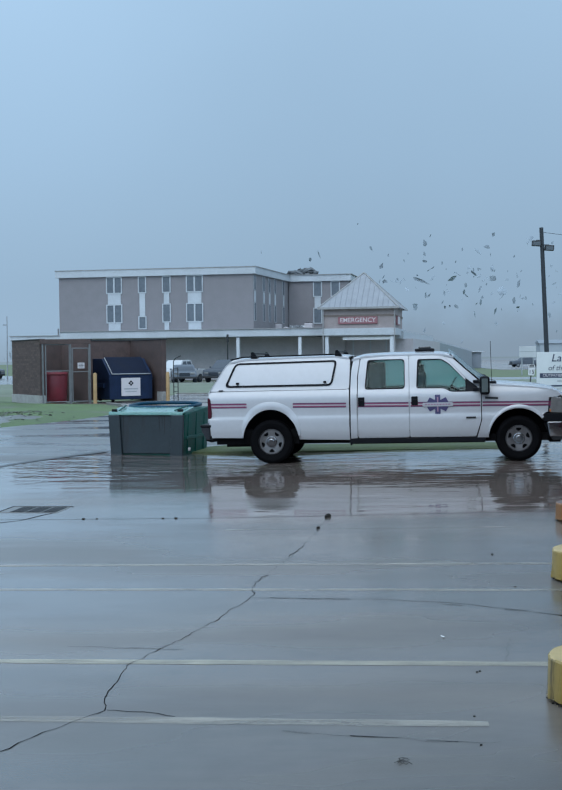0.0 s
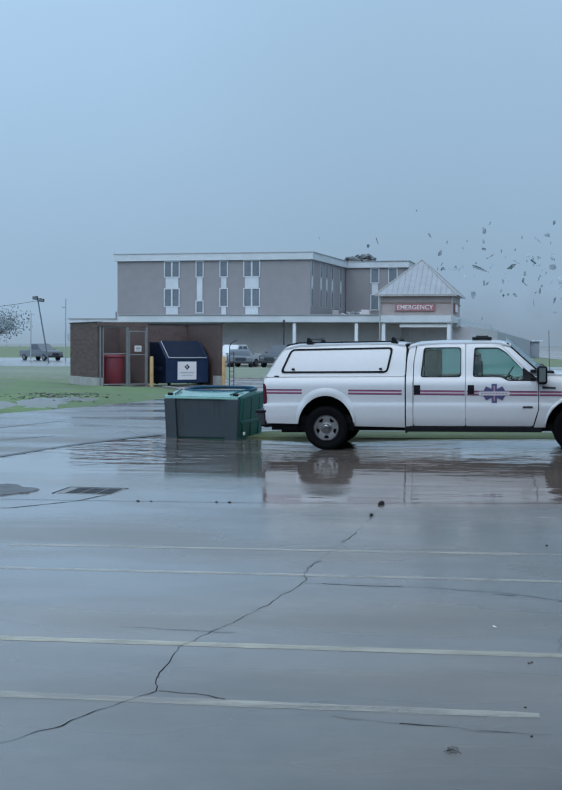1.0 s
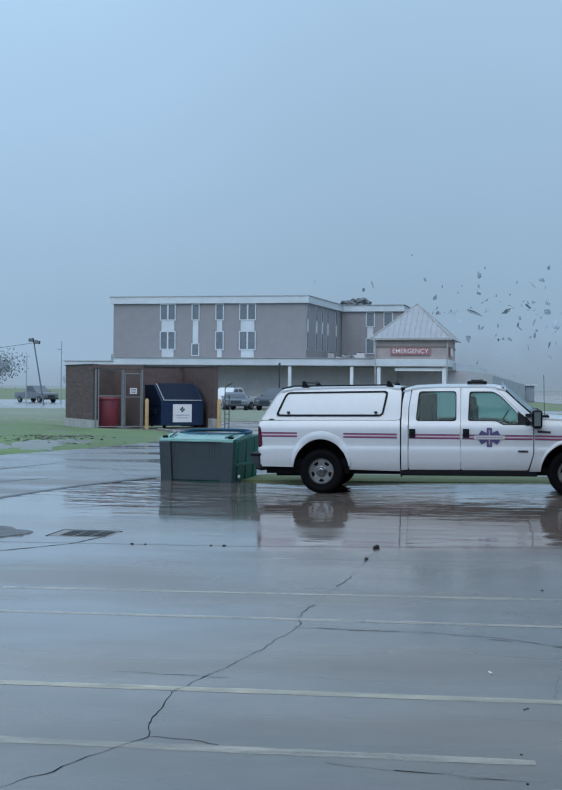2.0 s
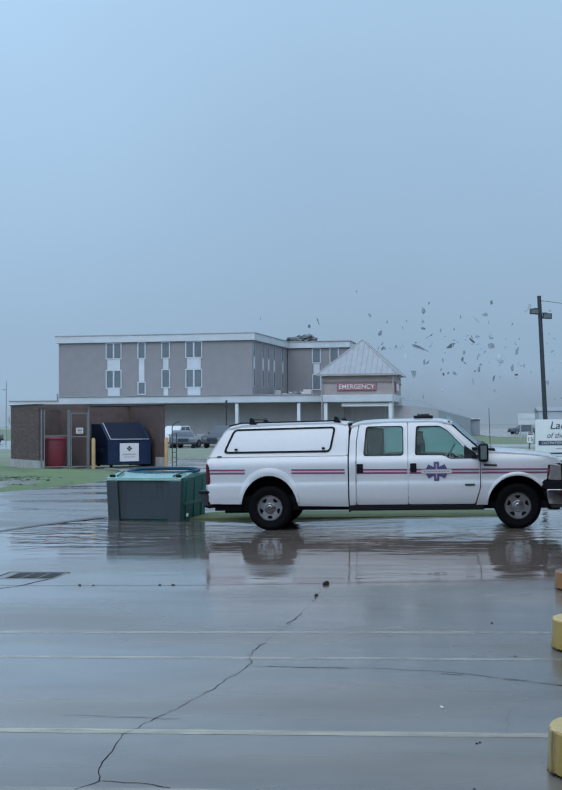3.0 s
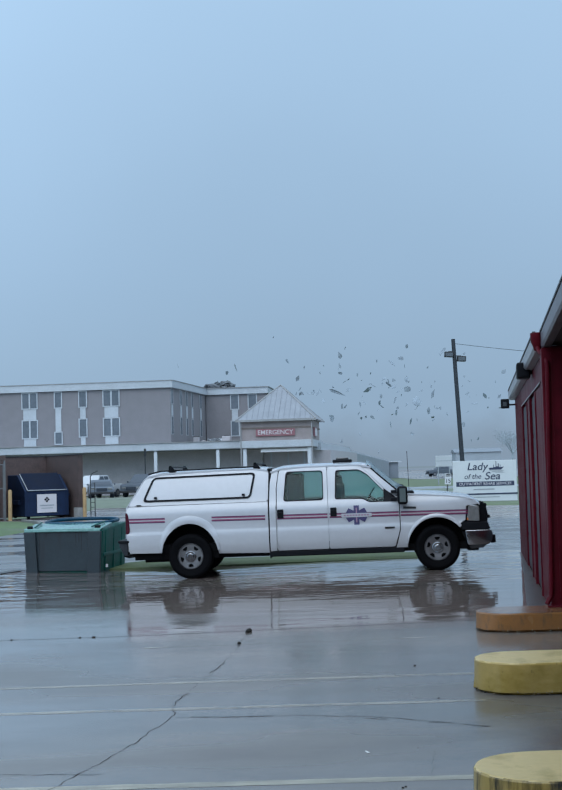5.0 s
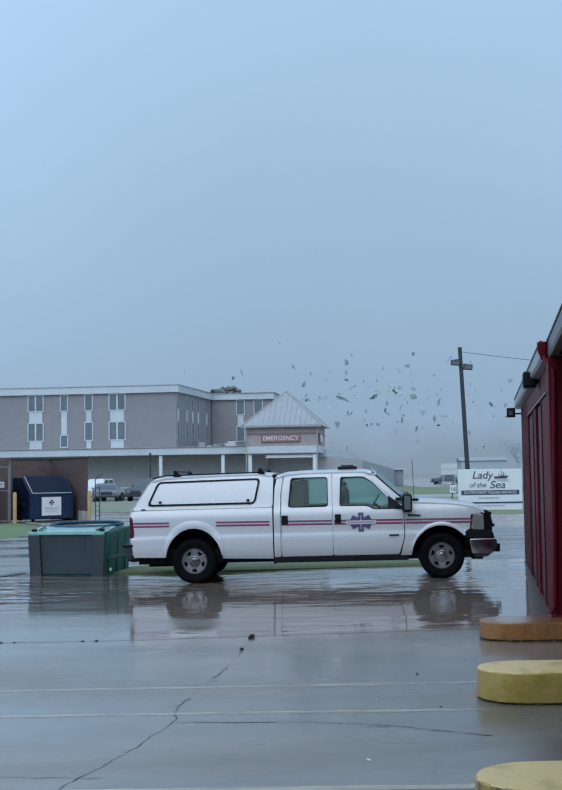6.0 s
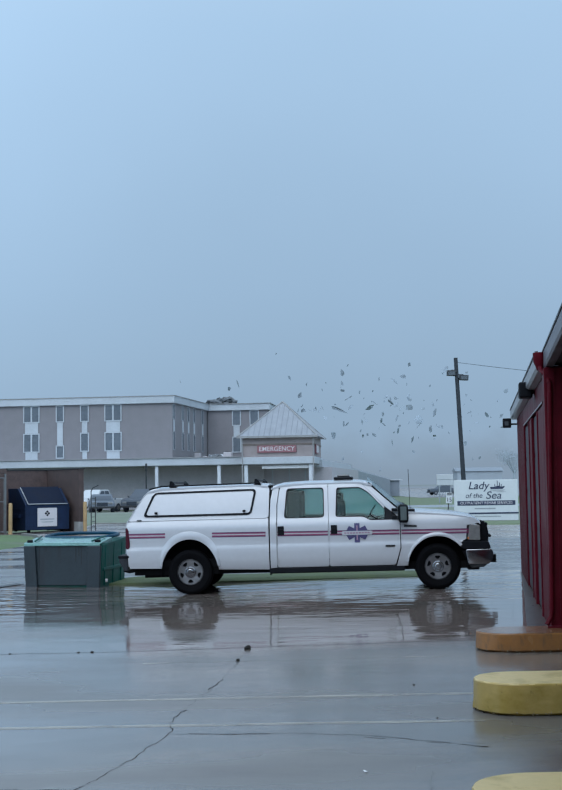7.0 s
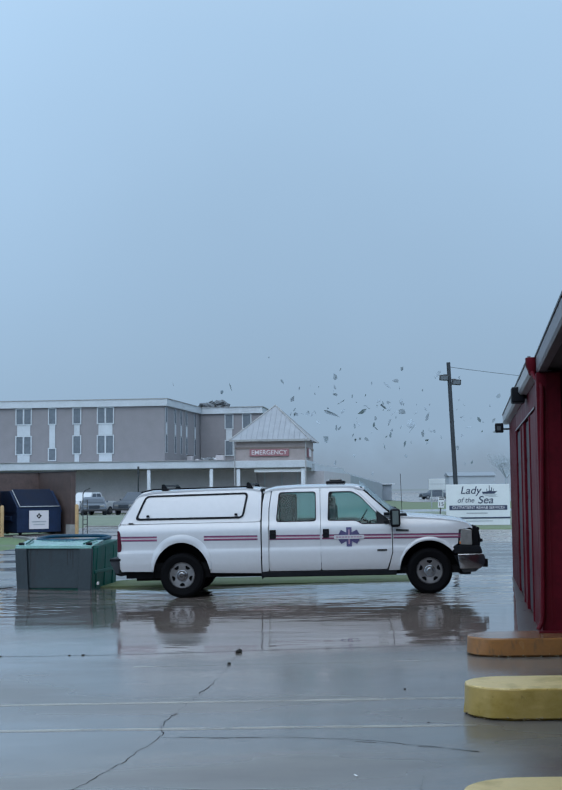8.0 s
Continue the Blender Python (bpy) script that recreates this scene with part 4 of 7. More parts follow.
for s in (1.2, 2.6, 4.1):
    part("glazing_bar", box(s, s + 0.12, D - 2.48, D - 2.4, -0.1, 3.5), WHITE_TRIM, canopy)


def text_mesh(words, size, mat, parent, m, extrude=0.01, name="lettering", align="CENTER", shear=0.0, squeeze=1.0, bold=0.0):
    """Built-in lettering turned into a mesh part."""
    curve = bpy.data.curves.new(name, "FONT")
    curve.offset = bold
    curve.body, curve.size, curve.extrude, curve.align_x, curve.align_y, curve.shear = words, size, extrude, align, "CENTER", shear
    tmp = bpy.data.objects.new(name, curve)
    scene.collection.objects.link(tmp)
    bpy.context.view_layer.update()
    data = bpy.data.meshes.new_from_object(tmp.evaluated_get(bpy.context.evaluated_depsgraph_get()))
    bpy.data.objects.remove(tmp)
    data.transform(Matrix.Diagonal((squeeze, 1, 1, 1)))
    data.materials.clear()
    data.materials.append(mat)
    ob = new(name, data)
    ob.parent, ob.matrix_local = parent, m
    return ob


# sign red is washed out towards grey to stand for haze
SIGN_RED = material("sign_red", (0.29, 0.12, 0.135), 0.4, 0, 0.1, 2)
LETTER_WHITE = material("letter_white", (0.62, 0.58, 0.59), 0.4, 0, 0.03, 3)
board = part("signboard", box(1.42, 4.68, -0.06, 0.07, 4.56, 5.16, 0.02), SIGN_RED, canopy, "red signboard with white capital letters")
text_mesh("EMERGENCY", 0.52, LETTER_WHITE, board, Matrix.Translation((3.05, -0.065, 4.86)) @ pose(0, 0, 0, 90, 0, 180), 0.012, bold=0.002)
side_sign = part("signboard", box(-0.06, 0.07, 1.9, 4.3, 4.5, 5.25), SIGN_RED, canopy, "small side signboard")
part("panel", box(-0.075, -0.061, 2.15, 4.15, 4.58, 5.17), LETTER_WHITE, side_sign, "pale sign panel")

# receding covered way beyond the canopy: a flat link, then a long shed; its falling roof is fitted to the camera's view
ramp_roof = thing("covered_way", pose(0, 0, 0), "low grey covered way receding beyond the entrance canopy", "walkway")
# siding colour is lightened to stand for haze over the far shed
SHED_WALL = material("hazed_blue_siding", (0.30, 0.325, 0.355), 0.8, 0, 0.12, 0.7)


def run(a, b, z0a, z1a, z0b, z1b, thick):
    """A long body between two points of the plan, its underside and top at each end, thickness away from the viewer."""
    a, b = Vector(a), Vector(b)
    bm = bmesh.new()
    off = (b - a).normalized().orthogonal() * thick
    corners = [bm.verts.new((*(p + o), z)) for p, low, high in ((a, z0a, z1a), (b, z0b, z1b)) for o in (Vector((0, 0)), off) for z in (low, high)]
    for f in ((0, 1, 5, 4), (1, 3, 7, 5), (2, 3, 7, 6), (0, 2, 6, 4), (0, 1, 3, 2), (4, 5, 7, 6)):
        bm.faces.new([corners[i] for i in f])
    return bm


LINK_A, LINK_B, SHED_END = (10.55, 104.3), (16.85, 134.0), (29.6, 190.0)
part("roof", run(LINK_A, LINK_B, 3.36, 4.0, 3.36, 4.0, 2.4), WHITE_TRIM, ramp_roof, "pale flat roof edge")
part("wall", run((11.45, 105.0), (17.5, 133.6), -0.1, 3.37, -0.1, 3.37, 1.6), GREY_WALL, ramp_roof, "grey wall under the flat roof")
for share in (0.04, 0.34, 0.62, 0.86):
    x, y = Vector(LINK_A).lerp(Vector(LINK_B), share)
    part("column", box(x + 0.1, x + 0.36, y - 0.13, y + 0.13, -0.1, 3.37, 0.01), WHITE_TRIM, ramp_roof, "pale square column")
part("shed_roof", run(LINK_B, SHED_END, 3.42, 3.66, 2.52, 2.74, 3.0), WHITE_TRIM, ramp_roof, "thin pale falling roof edge")
part("shed_wall", run((17.15, 134.2), (29.9, 190.0), -0.1, 3.43, -0.1, 2.53, 2.2), SHED_WALL, ramp_roof, "blue-grey siding")
for k in range(9):
    x, y = Vector((17.15, 134.2)).lerp(Vector((29.9, 190.0)), 0.06 + k * 0.11)
    part("siding_post", box(x - 0.16, x - 0.02, y - 0.1, y + 0.1, -0.1, 3.40 - 0.88 * (0.06 + k * 0.11)), GREY_WALL, ramp_roof)
end_block = part("end_block", box(28.9, 31.4, 190.3, 193.0, -0.1, 2.4, 0.03), material("slate_cladding", (0.225, 0.25, 0.285), 0.7, 0, 0.1, 1), ramp_roof, "darker cladding at the far end")
part("eaves", box(28.4, 31.9, 189.9, 193.4, 2.4, 2.56, 0.02), WHITE_TRIM, end_block)

# ---- waste enclosure: brick walls, wire gates, skip and red bin; x along its front, y into its depth ----
ENCLOSURE = pose(-9.9, 50.1, 0, 0, 0, 30)
shed = thing("waste_enclosure", ENCLOSURE, "dark brown brick waste enclosure with wire gates", "enclosure")
TOP = 2.70
side_wall = part("wall", box(0.012, 0.2, 0.012, 3.7, 0.36, TOP - 0.04), BRICK_DARK, shed, "weathered dark brick side wall")
part("base", box(-0.03, 0.23, -0.02, 3.73, -0.02, 0.36, 0.01), CONCRETE, shed, "concrete block base")
part("wall", box(0.2, 5.5, 3.5, 3.7, -0.02, TOP - 0.04), BRICK_DARK, shed, "dark brick back wall")
part("wall", box(5.5, 5.7, 0.0, 3.7, -0.02, TOP - 0.04), BRICK_DARK, shed, "dark brick end wall")
part("base", box(5.47, 5.73, -0.03, 0.5, -0.02, 0.4, 0.01), CONCRETE, shed, "concrete block base")
part("wall", box(2.2, 2.35, 0.3, 3.5, -0.02, TOP - 0.04), BRICK_DARK, shed, "dark brick partition")
for x0, x1, y0, y1 in ((-0.04, 0.24, 0.02, 3.76), (0.24, 5.46, 3.46, 3.76), (5.46, 5.74, -0.04, 3.76), (2.16, 2.39, 0.26, 3.46)):
    part("coping", box(x0, x1, y0, y1, TOP - 0.04, TOP, 0.008), DARK_STEEL, shed, "dark metal wall coping")
part("header", box(0.0, 2.2, -0.05, 0.05, TOP - 0.22, TOP - 0.02, 0.01), BRICK_DARK, shed)


def wire_gate(s0, s1, height, label):
    gate = part("gate", box(s0, s0 + 0.05, -0.03, 0.02, 0.05, height, 0.01), WORN_STEEL, shed, label)
    for a, b in (((s1, 0, 0.05), (s1, 0, height)), ((s0, 0, height), (s1, 0, height)), ((s0, 0, 0.08), (s1, 0, 0.08))):
        part("rail", rod(a, b, 0.024, None, 8), WORN_STEEL, gate)
    net = bmesh.new()
    step, n = 0.11, int((s1 - s0 + height) / 0.11)
    for k in range(n):
        for flip in (1, -1):
            o = k * step
            a = Vector((s0 + max(0, o - height), 0.0, min(o, height)))
            b = Vector((s0 + min(o, s1 - s0), 0.0, max(0, o - (s1 - s0))))
            if flip < 0:
                a.x, b.x = s0 + s1 - a.x, s0 + s1 - b.x
            if (a - b).length > 0.05:
                rod(a, b, 0.0022, None, 3, net)
    part("wire_mesh", net, DARK_STEEL, gate)
    return gate


first_gate = wire_gate(0.22, 1.27, 2.46, "wire gate with a grey steel frame")
part("rail", rod((0.22, 0, 1.36), (1.27, 0, 1.36), 0.022, None, 8), WORN_STEEL, first_gate)
second_gate = wire_gate(1.38, 2.12, 2.3, "narrow wire gate with a grey steel frame")
part("rail", rod((1.38, 0, 1.32), (2.12, 0, 1.32), 0.02, None, 8), WORN_STEEL, second_gate)
notice = part("notice", box(1.62, 1.92, -0.05, -0.035, 1.46, 1.70), LETTER_WHITE, second_gate, "small white notice")
for z in (1.64, 1.58, 1.52):
    part("text_bar", box(1.66, 1.88, -0.054, -0.051, z - 0.012, z + 0.012), BLACK, notice)
for s in (0.12, 1.32, 2.17):
    part("post", box(s - 0.035, s + 0.035, -0.04, 0.04, -0.02, 2.6, 0.01), WORN_STEEL, shed, "grey steel gate post")

BIN_RED = material("bin_red", (0.25, 0.02, 0.035), 0.4, 0, 0.2, 3)
red_bin = thing("red_bin", ENCLOSURE @ pose(0.92, 1.0, -0.002), "large dark red plastic waste bin behind the gate", "bin")
part("body", lathe([(0.52, 0.0), (0.55, 0.05), (0.60, 1.16), (0.58, 1.2)], 20, axis="Z"), BIN_RED, red_bin, smooth=40)
part("lid", lathe([(0.63, 1.2), (0.64, 1.24), (0.58, 1.31), (0.0001, 1.35)], 20, axis="Z"), BIN_RED, red_bin, smooth=40)

NAVY = material("navy_steel", (0.011, 0.024, 0.062), 0.55, 0, 0.3, 2, 0.1, 12, shine=0.2)
LID_BLACK = material("black_lid", (0.010, 0.016, 0.034), 0.8, 0, 0.25, 2, shine=0.15)
skip = thing("blue_dumpster", ENCLOSURE @ pose(3.27, 0.55, -0.002), "large navy blue steel dumpster with sloping black lid", "dumpster")
SKIP_SIDE = [(0.0, 0.1), (0.0, 1.16), (0.85, 1.86), (1.95, 1.86), (1.95, 0.1)]
part("body", prism(SKIP_SIDE, 2.0, lambda a, b, d: (d, a, b), 0.015), NAVY, skip)
slope = [(-0.03, 1.17), (0.84, 1.89), (0.90, 1.93), (0.0, 1.22)]
part("lid", prism(slope, 1.72, lambda a, b, d: (0.14 + d, a, b), 0.008), LID_BLACK, skip, "black plastic lid on the slope")
part("lid_edge", rod((0.12, -0.03, 1.19), (1.9, -0.03, 1.19), 0.022, None, 8), GALV, skip, "pale steel lid edge")
part("lid_edge", rod((0.12, -0.03, 1.19), (0.12, 0.86, 1.9), 0.022, None, 8), GALV, skip)
for s in (0.0, 2.0):
    part("rib", box(s - 0.03, s + 0.03, -0.02, 1.97, 0.95, 1.02), NAVY, skip)
    part("pocket", box(s - 0.09, s + 0.09, 0.5, 1.3, 0.6, 0.78, 0.01), NAVY, skip, "fork pocket")
for s in (0.25, 1.75):
    part("wheel", rod((s - 0.05, 0.25, 0.075), (s + 0.05, 0.25, 0.075), 0.075, None, 14), BLACK, skip)
    part("wheel", rod((s - 0.05, 1.7, 0.075), (s + 0.05, 1.7, 0.075), 0.075, None, 14), BLACK, skip)
poster = part("notice", box(0.54, 1.42, -0.03, -0.012, 0.24, 1.02), LETTER_WHITE, skip, "white notice with a dark diamond emblem")
for a, b in ((0.98, 0.86), (0.91, 0.79), (1.05, 0.79), (0.98, 0.72)):
    part("emblem", prism([(0, -0.055), (0.055, 0), (0, 0.055), (-0.055, 0)], 0.006, lambda p, q, d, a=a, b=b: (a + p, -0.032 - d, b + q)), BLACK, poster)
part("text_bar", box(0.66, 1.30, -0.036, -0.031, 0.52, 0.57), GALV, poster)
part("text_bar", box(0.72, 1.24, -0.036, -0.031, 0.41, 0.445), GALV, poster)

POST_YELLOW = material("faded_yellow_post", (0.44, 0.28, 0.13), 0.5, 0, 0.2, 3)
for s, d in ((2.26, -0.35), (5.62, -0.3)):
    bollard = thing("bollard", ENCLOSURE @ pose(s, d, -0.004), "faded yellow steel bollard beside the enclosure", "bollard", "bollards of the enclosure")
    part("post", lathe([(0.08, 0), (0.08, 1.2), (0.066, 1.25), (0.0001, 1.275)], 16, axis="Z"), POST_YELLOW, bollard, smooth=50)
ladder = thing("wire_gate", ENCLOSURE @ pose(5.95, -0.2, -0.054), "open wire gate leaf with grey tube frame", "gate")
tubes = [(0, 0, 0.05), (0, 0, 1.75), (0.08, -0.02, 1.9), (0.3, -0.1, 2.0)]
part("frame", tube(tubes, 0.022), DARK_STEEL, ladder)
part("frame", rod((0.18, -0.05, 0.05), (0.18, -0.05, 1.5), 0.02), DARK_STEEL, ladder)
for k in range(7):
    part("rung", rod((0, 0, 0.25 + k * 0.2), (0.18, -0.05, 0.25 + k * 0.2), 0.012, None, 6), DARK_STEEL, ladder)

# ---- red steel vehicle bay: x runs along its wall away from the camera, y outwards ----
RED = pose(4.42, 15.52, 0, 0, 0, 77)
bay = thing("vehicle_bay", RED, "dark red steel vehicle bay with pale gutter", "building")


def rbox(name, s0, s1, y0, y1, z0, z1, mat, parent=None, label="", bevel=0.0):
    return part(name, box(s0, s1, y0, y1, z0, z1, bevel), mat, parent or bay, label)


rbox("wall", 5.6, 9.1, -0.25, 0.0, 0.0, 3.12, RED_STEEL, label="dark red ribbed steel wall")
for k in range(7):
    rbox("rib", 5.75 + k * 0.5, 5.83 + k * 0.5, 0.0, 0.006, 0.02, 3.06, RED_STEEL, bevel=0.002)
rbox("header", -1.95, 5.6, -0.25, 0.0, 2.80, 3.12, RED_STEEL, label="dark red steel header over the doors")
rbox("header_trim", -0.65, 5.58, 0.0, 0.010, 2.778, 2.795, GUTTER, label="pale trim over the doors")
for s0, s1 in ((-1.0, -0.85), (0.65, 0.8), (2.35, 2.5), (3.4, 3.55)):
    rbox("jamb", s0, s1, -0.12, 0.012, 0.0, 2.75, RED_STEEL, bevel=0.004)
rbox("panel", -0.85, 0.65, -0.2, -0.004, 0.0, 2.75, RED_STEEL)
rbox("panel", 2.5, 3.4, -0.2, -0.004, 0.0, 2.75, RED_STEEL)
for s0, s1 in ((0.8, 2.35), (3.55, 5.6)):
    door = rbox("door", s0, s1, -0.24, -0.032, 0.02, 2.75, DOOR_GREY, label="grey panelled bay door")
    for k in range(5):
        part("door_panel", box(s0 + 0.05, s1 - 0.05, -0.032, -0.026, 0.06 + k * 0.54, 0.54 + k * 0.54, 0.003), DOOR_GREY, door)
rbox("far_wall", 9.05, 9.1, -7, -0.25, 0.0, 3.12, RED_STEEL)
rbox("back_wall", -16, 9.1, -7.2, -7.0, 0.0, 3.8, RED_STEEL)
rbox("end_wall", -1.95, -1.85, -7.0, -0.55, 0.0, 3.12, RED_STEEL, label="dark red steel partition")
# front column on the orange kerb block
column = rbox("column", -2.25, -1.93, -0.215, 0.06, 0.195, 3.08, RED_STEEL, label="dark red steel column", bevel=0.012)
part("base_plate", box(-2.32, -1.88, -0.26, 0.10, 0.1975, 0.22, 0.006), RED_STEEL, column)
part("edge_trim", box(-2.262, -2.252, -0.06, -0.045, 0.3, 3.05), RED_STEEL, column)
part("downpipe", tube([(-1.98, 0.09, 3.14), (-2.05, 0.075, 3.06), (-2.2, 0.02, 2.98), (-2.275, 0.0, 2.90), (-2.285, 0.0, 2.80), (-2.285, 0.052, 0.40), (-2.29, 0.062, 0.32), (-2.31, 0.11, 0.235)], 0.026, 10), RED_STEEL, bay, "dark red downpipe with a kicked foot")
for s in (-5.4, -8.8):
    rbox("column", s - 0.3, s, -3.2, -2.75, 0.0, 3.12, RED_STEEL, label="dark red steel column", bevel=0.012)
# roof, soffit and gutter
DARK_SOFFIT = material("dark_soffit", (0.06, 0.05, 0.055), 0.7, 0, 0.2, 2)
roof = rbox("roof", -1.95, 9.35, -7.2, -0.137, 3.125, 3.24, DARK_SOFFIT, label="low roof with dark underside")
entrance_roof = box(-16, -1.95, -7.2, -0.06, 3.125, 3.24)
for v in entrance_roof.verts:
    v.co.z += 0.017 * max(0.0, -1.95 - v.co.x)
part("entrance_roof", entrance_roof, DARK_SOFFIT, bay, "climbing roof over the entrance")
for s in (-4.4, -7.4, -10.4):
    part("purlin", box(s, s + 0.12, -7.0, -0.12, 2.92, 3.12), RED_STEEL, roof)
part("rake_beam", box(-16, -1.9, -0.75, -0.66, 2.90, 3.115), GUTTER, roof, "pale eaves beam")
GUTTER_SECTION = [(-0.135, 3.09), (0.02, 3.09), (0.05, 3.12), (0.05, 3.27), (0.03, 3.275), (0.02, 3.12), (-0.11, 3.12), (-0.125, 3.26), (-0.135, 3.26)]
gutter = part("gutter", prism(GUTTER_SECTION, 11.3, lambda a, b, d: (-1.9 + d, a + 0.07, b)), GUTTER, bay, "pale metal eaves gutter")
RISE = 0.017  # the eave over the entrance climbs this much a metre towards the street


def climbing(bm):
    for v in bm.verts:
        v.co.z += RISE * max(0.0, -1.95 - v.co.x)
    return bm


# darker copy of the gutter colour holds the shade of its underside
near_gutter = part("gutter", climbing(prism(GUTTER_SECTION, 14, lambda a, b, d: (-15.95 + d, (a - 0.05) * 0.55 + 0.045, b - 0.004))), material("shade_dark_gutter", (0.185, 0.175, 0.195), 0.4, 0.2, 0.3, 3, shine=0.3), bay, "grey eaves gutter over the bay entrance, darkened as if shaded")
part("gutter_lip", climbing(box(-15.95, -1.95, 0.02, 0.055, 3.272, 3.295)), DARK_STEEL, near_gutter)
part("gutter_lip", box(-1.9, 9.4, 0.095, 0.13, 3.276, 3.30), DARK_STEEL, gutter)
part("hopper", lathe([(0.035, 3.07), (0.05, 3.12), (0.072, 3.17), (0.076, 3.27), (0.066, 3.275), (0.06, 3.20)], 16, None, "Z", (-1.98, 0.085, 0.0)), RED_STEEL, bay, "red rainwater hopper", smooth=40)

siren = thing("wall_speaker", RED @ pose(1.35, 0.0, 3.0), "black box loudspeaker fixed on the red wall", "loudspeaker")
part("body", box(-0.16, 0.16, 0.03, 0.215, -0.02, 0.20, 0.02), BLACK, siren)
part("bracket", box(-0.05, 0.05, -0.002, 0.04, 0.04, 0.16), DARK_STEEL, siren)
part("grille", box(-0.172, -0.16, 0.05, 0.195, 0.0, 0.18), BLACK, siren)
flood = thing("flood_lamp", RED @ pose(9.02, 0.0, 2.9), "black flood lamp on an arm at the wall corner", "flood lamp")
part("arm", rod((0, -0.002, 0.08), (0, 0.13, 0.08), 0.018), DARK_STEEL, flood)
part("housing", prism([(-0.09, 0.0), (0.09, 0.02), (0.09, 0.18), (-0.09, 0.2)], 0.17, lambda a, b, d: (a, 0.12 + d, b), 0.02), BLACK, flood)
part("lens", box(-0.102, -0.09, 0.175, 0.25, 0.05, 0.135), material("lamp_lens", (0.07, 0.08, 0.088), 0.15, 0, 0.1, 5), flood)


# flat brown strip stands in for the wall's murky reflection in the water
REFLECT_BROWN = stained(material("reflection_brown", (0.075, 0.056, 0.05), 0.3, 0, 0.3, 3, 0.25, 30), (0.03, 0.024, 0.022), 0.5, 0.68, 4.0, (1, 1, 1))
REFLECT_EDGE = [(-1.85, -0.02), (-1.85, 0.215), (-1.5, 0.24), (-1.1, 0.255), (-0.5, 0.26), (0.2, 0.245), (0.9, 0.225), (1.8, 0.20), (2.6, 0.175), (3.6, 0.14), (5.0, 0.11), (6.8, 0.06), (9.0, 0.03), (9.0, -0.02)]
brown_layer = tagged(part("reflection_strip", slab(REFLECT_EDGE, 0.001, 0.007), REFLECT_BROWN), "brown strip standing in for the muted red wall reflection", "mud", kind="structure")
brown_layer.matrix_world = RED

# ---- unseen brick wall, added behind the camera to dim the near lot ----
tagged(part("unseen_wall", box(-14, 1.0, -1.6, -1.3, 0.0, 6.2), BRICK_TAN), "unseen plain tan brick wall added to dim the near lot", "wall", kind="structure")

# ---- painted kerb blocks of the bays ----
CRUMB = material("crumbled_concrete", (0.34, 0.27, 0.17), 0.8, 0, 0.3, 30)
YELLOW_DIRTY = stained(YELLOW.copy(), (0.03, 0.026, 0.016), 0.47, 0.62, 4.2, (1.7, 1.7, 0.30))
# YELLOW_TOP is paled by wear and painted sky reflection; ORANGE_TOP holds brown reflections
YELLOW_TOP = stained(material("worn_sky_paled_yellow_top", (0.62, 0.47, 0.22), 0.45, 0, 0.12, 2.5, 0.05, 60, second=(0.53, 0.40, 0.18), spread=0.6, shine=0.3), (0.30, 0.22, 0.07), 0.5, 0.75, 3.0, (1, 1, 1))
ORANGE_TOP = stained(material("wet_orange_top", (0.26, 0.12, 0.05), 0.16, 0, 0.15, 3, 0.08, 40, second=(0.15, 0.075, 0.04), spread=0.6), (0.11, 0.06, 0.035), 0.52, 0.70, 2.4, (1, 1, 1))


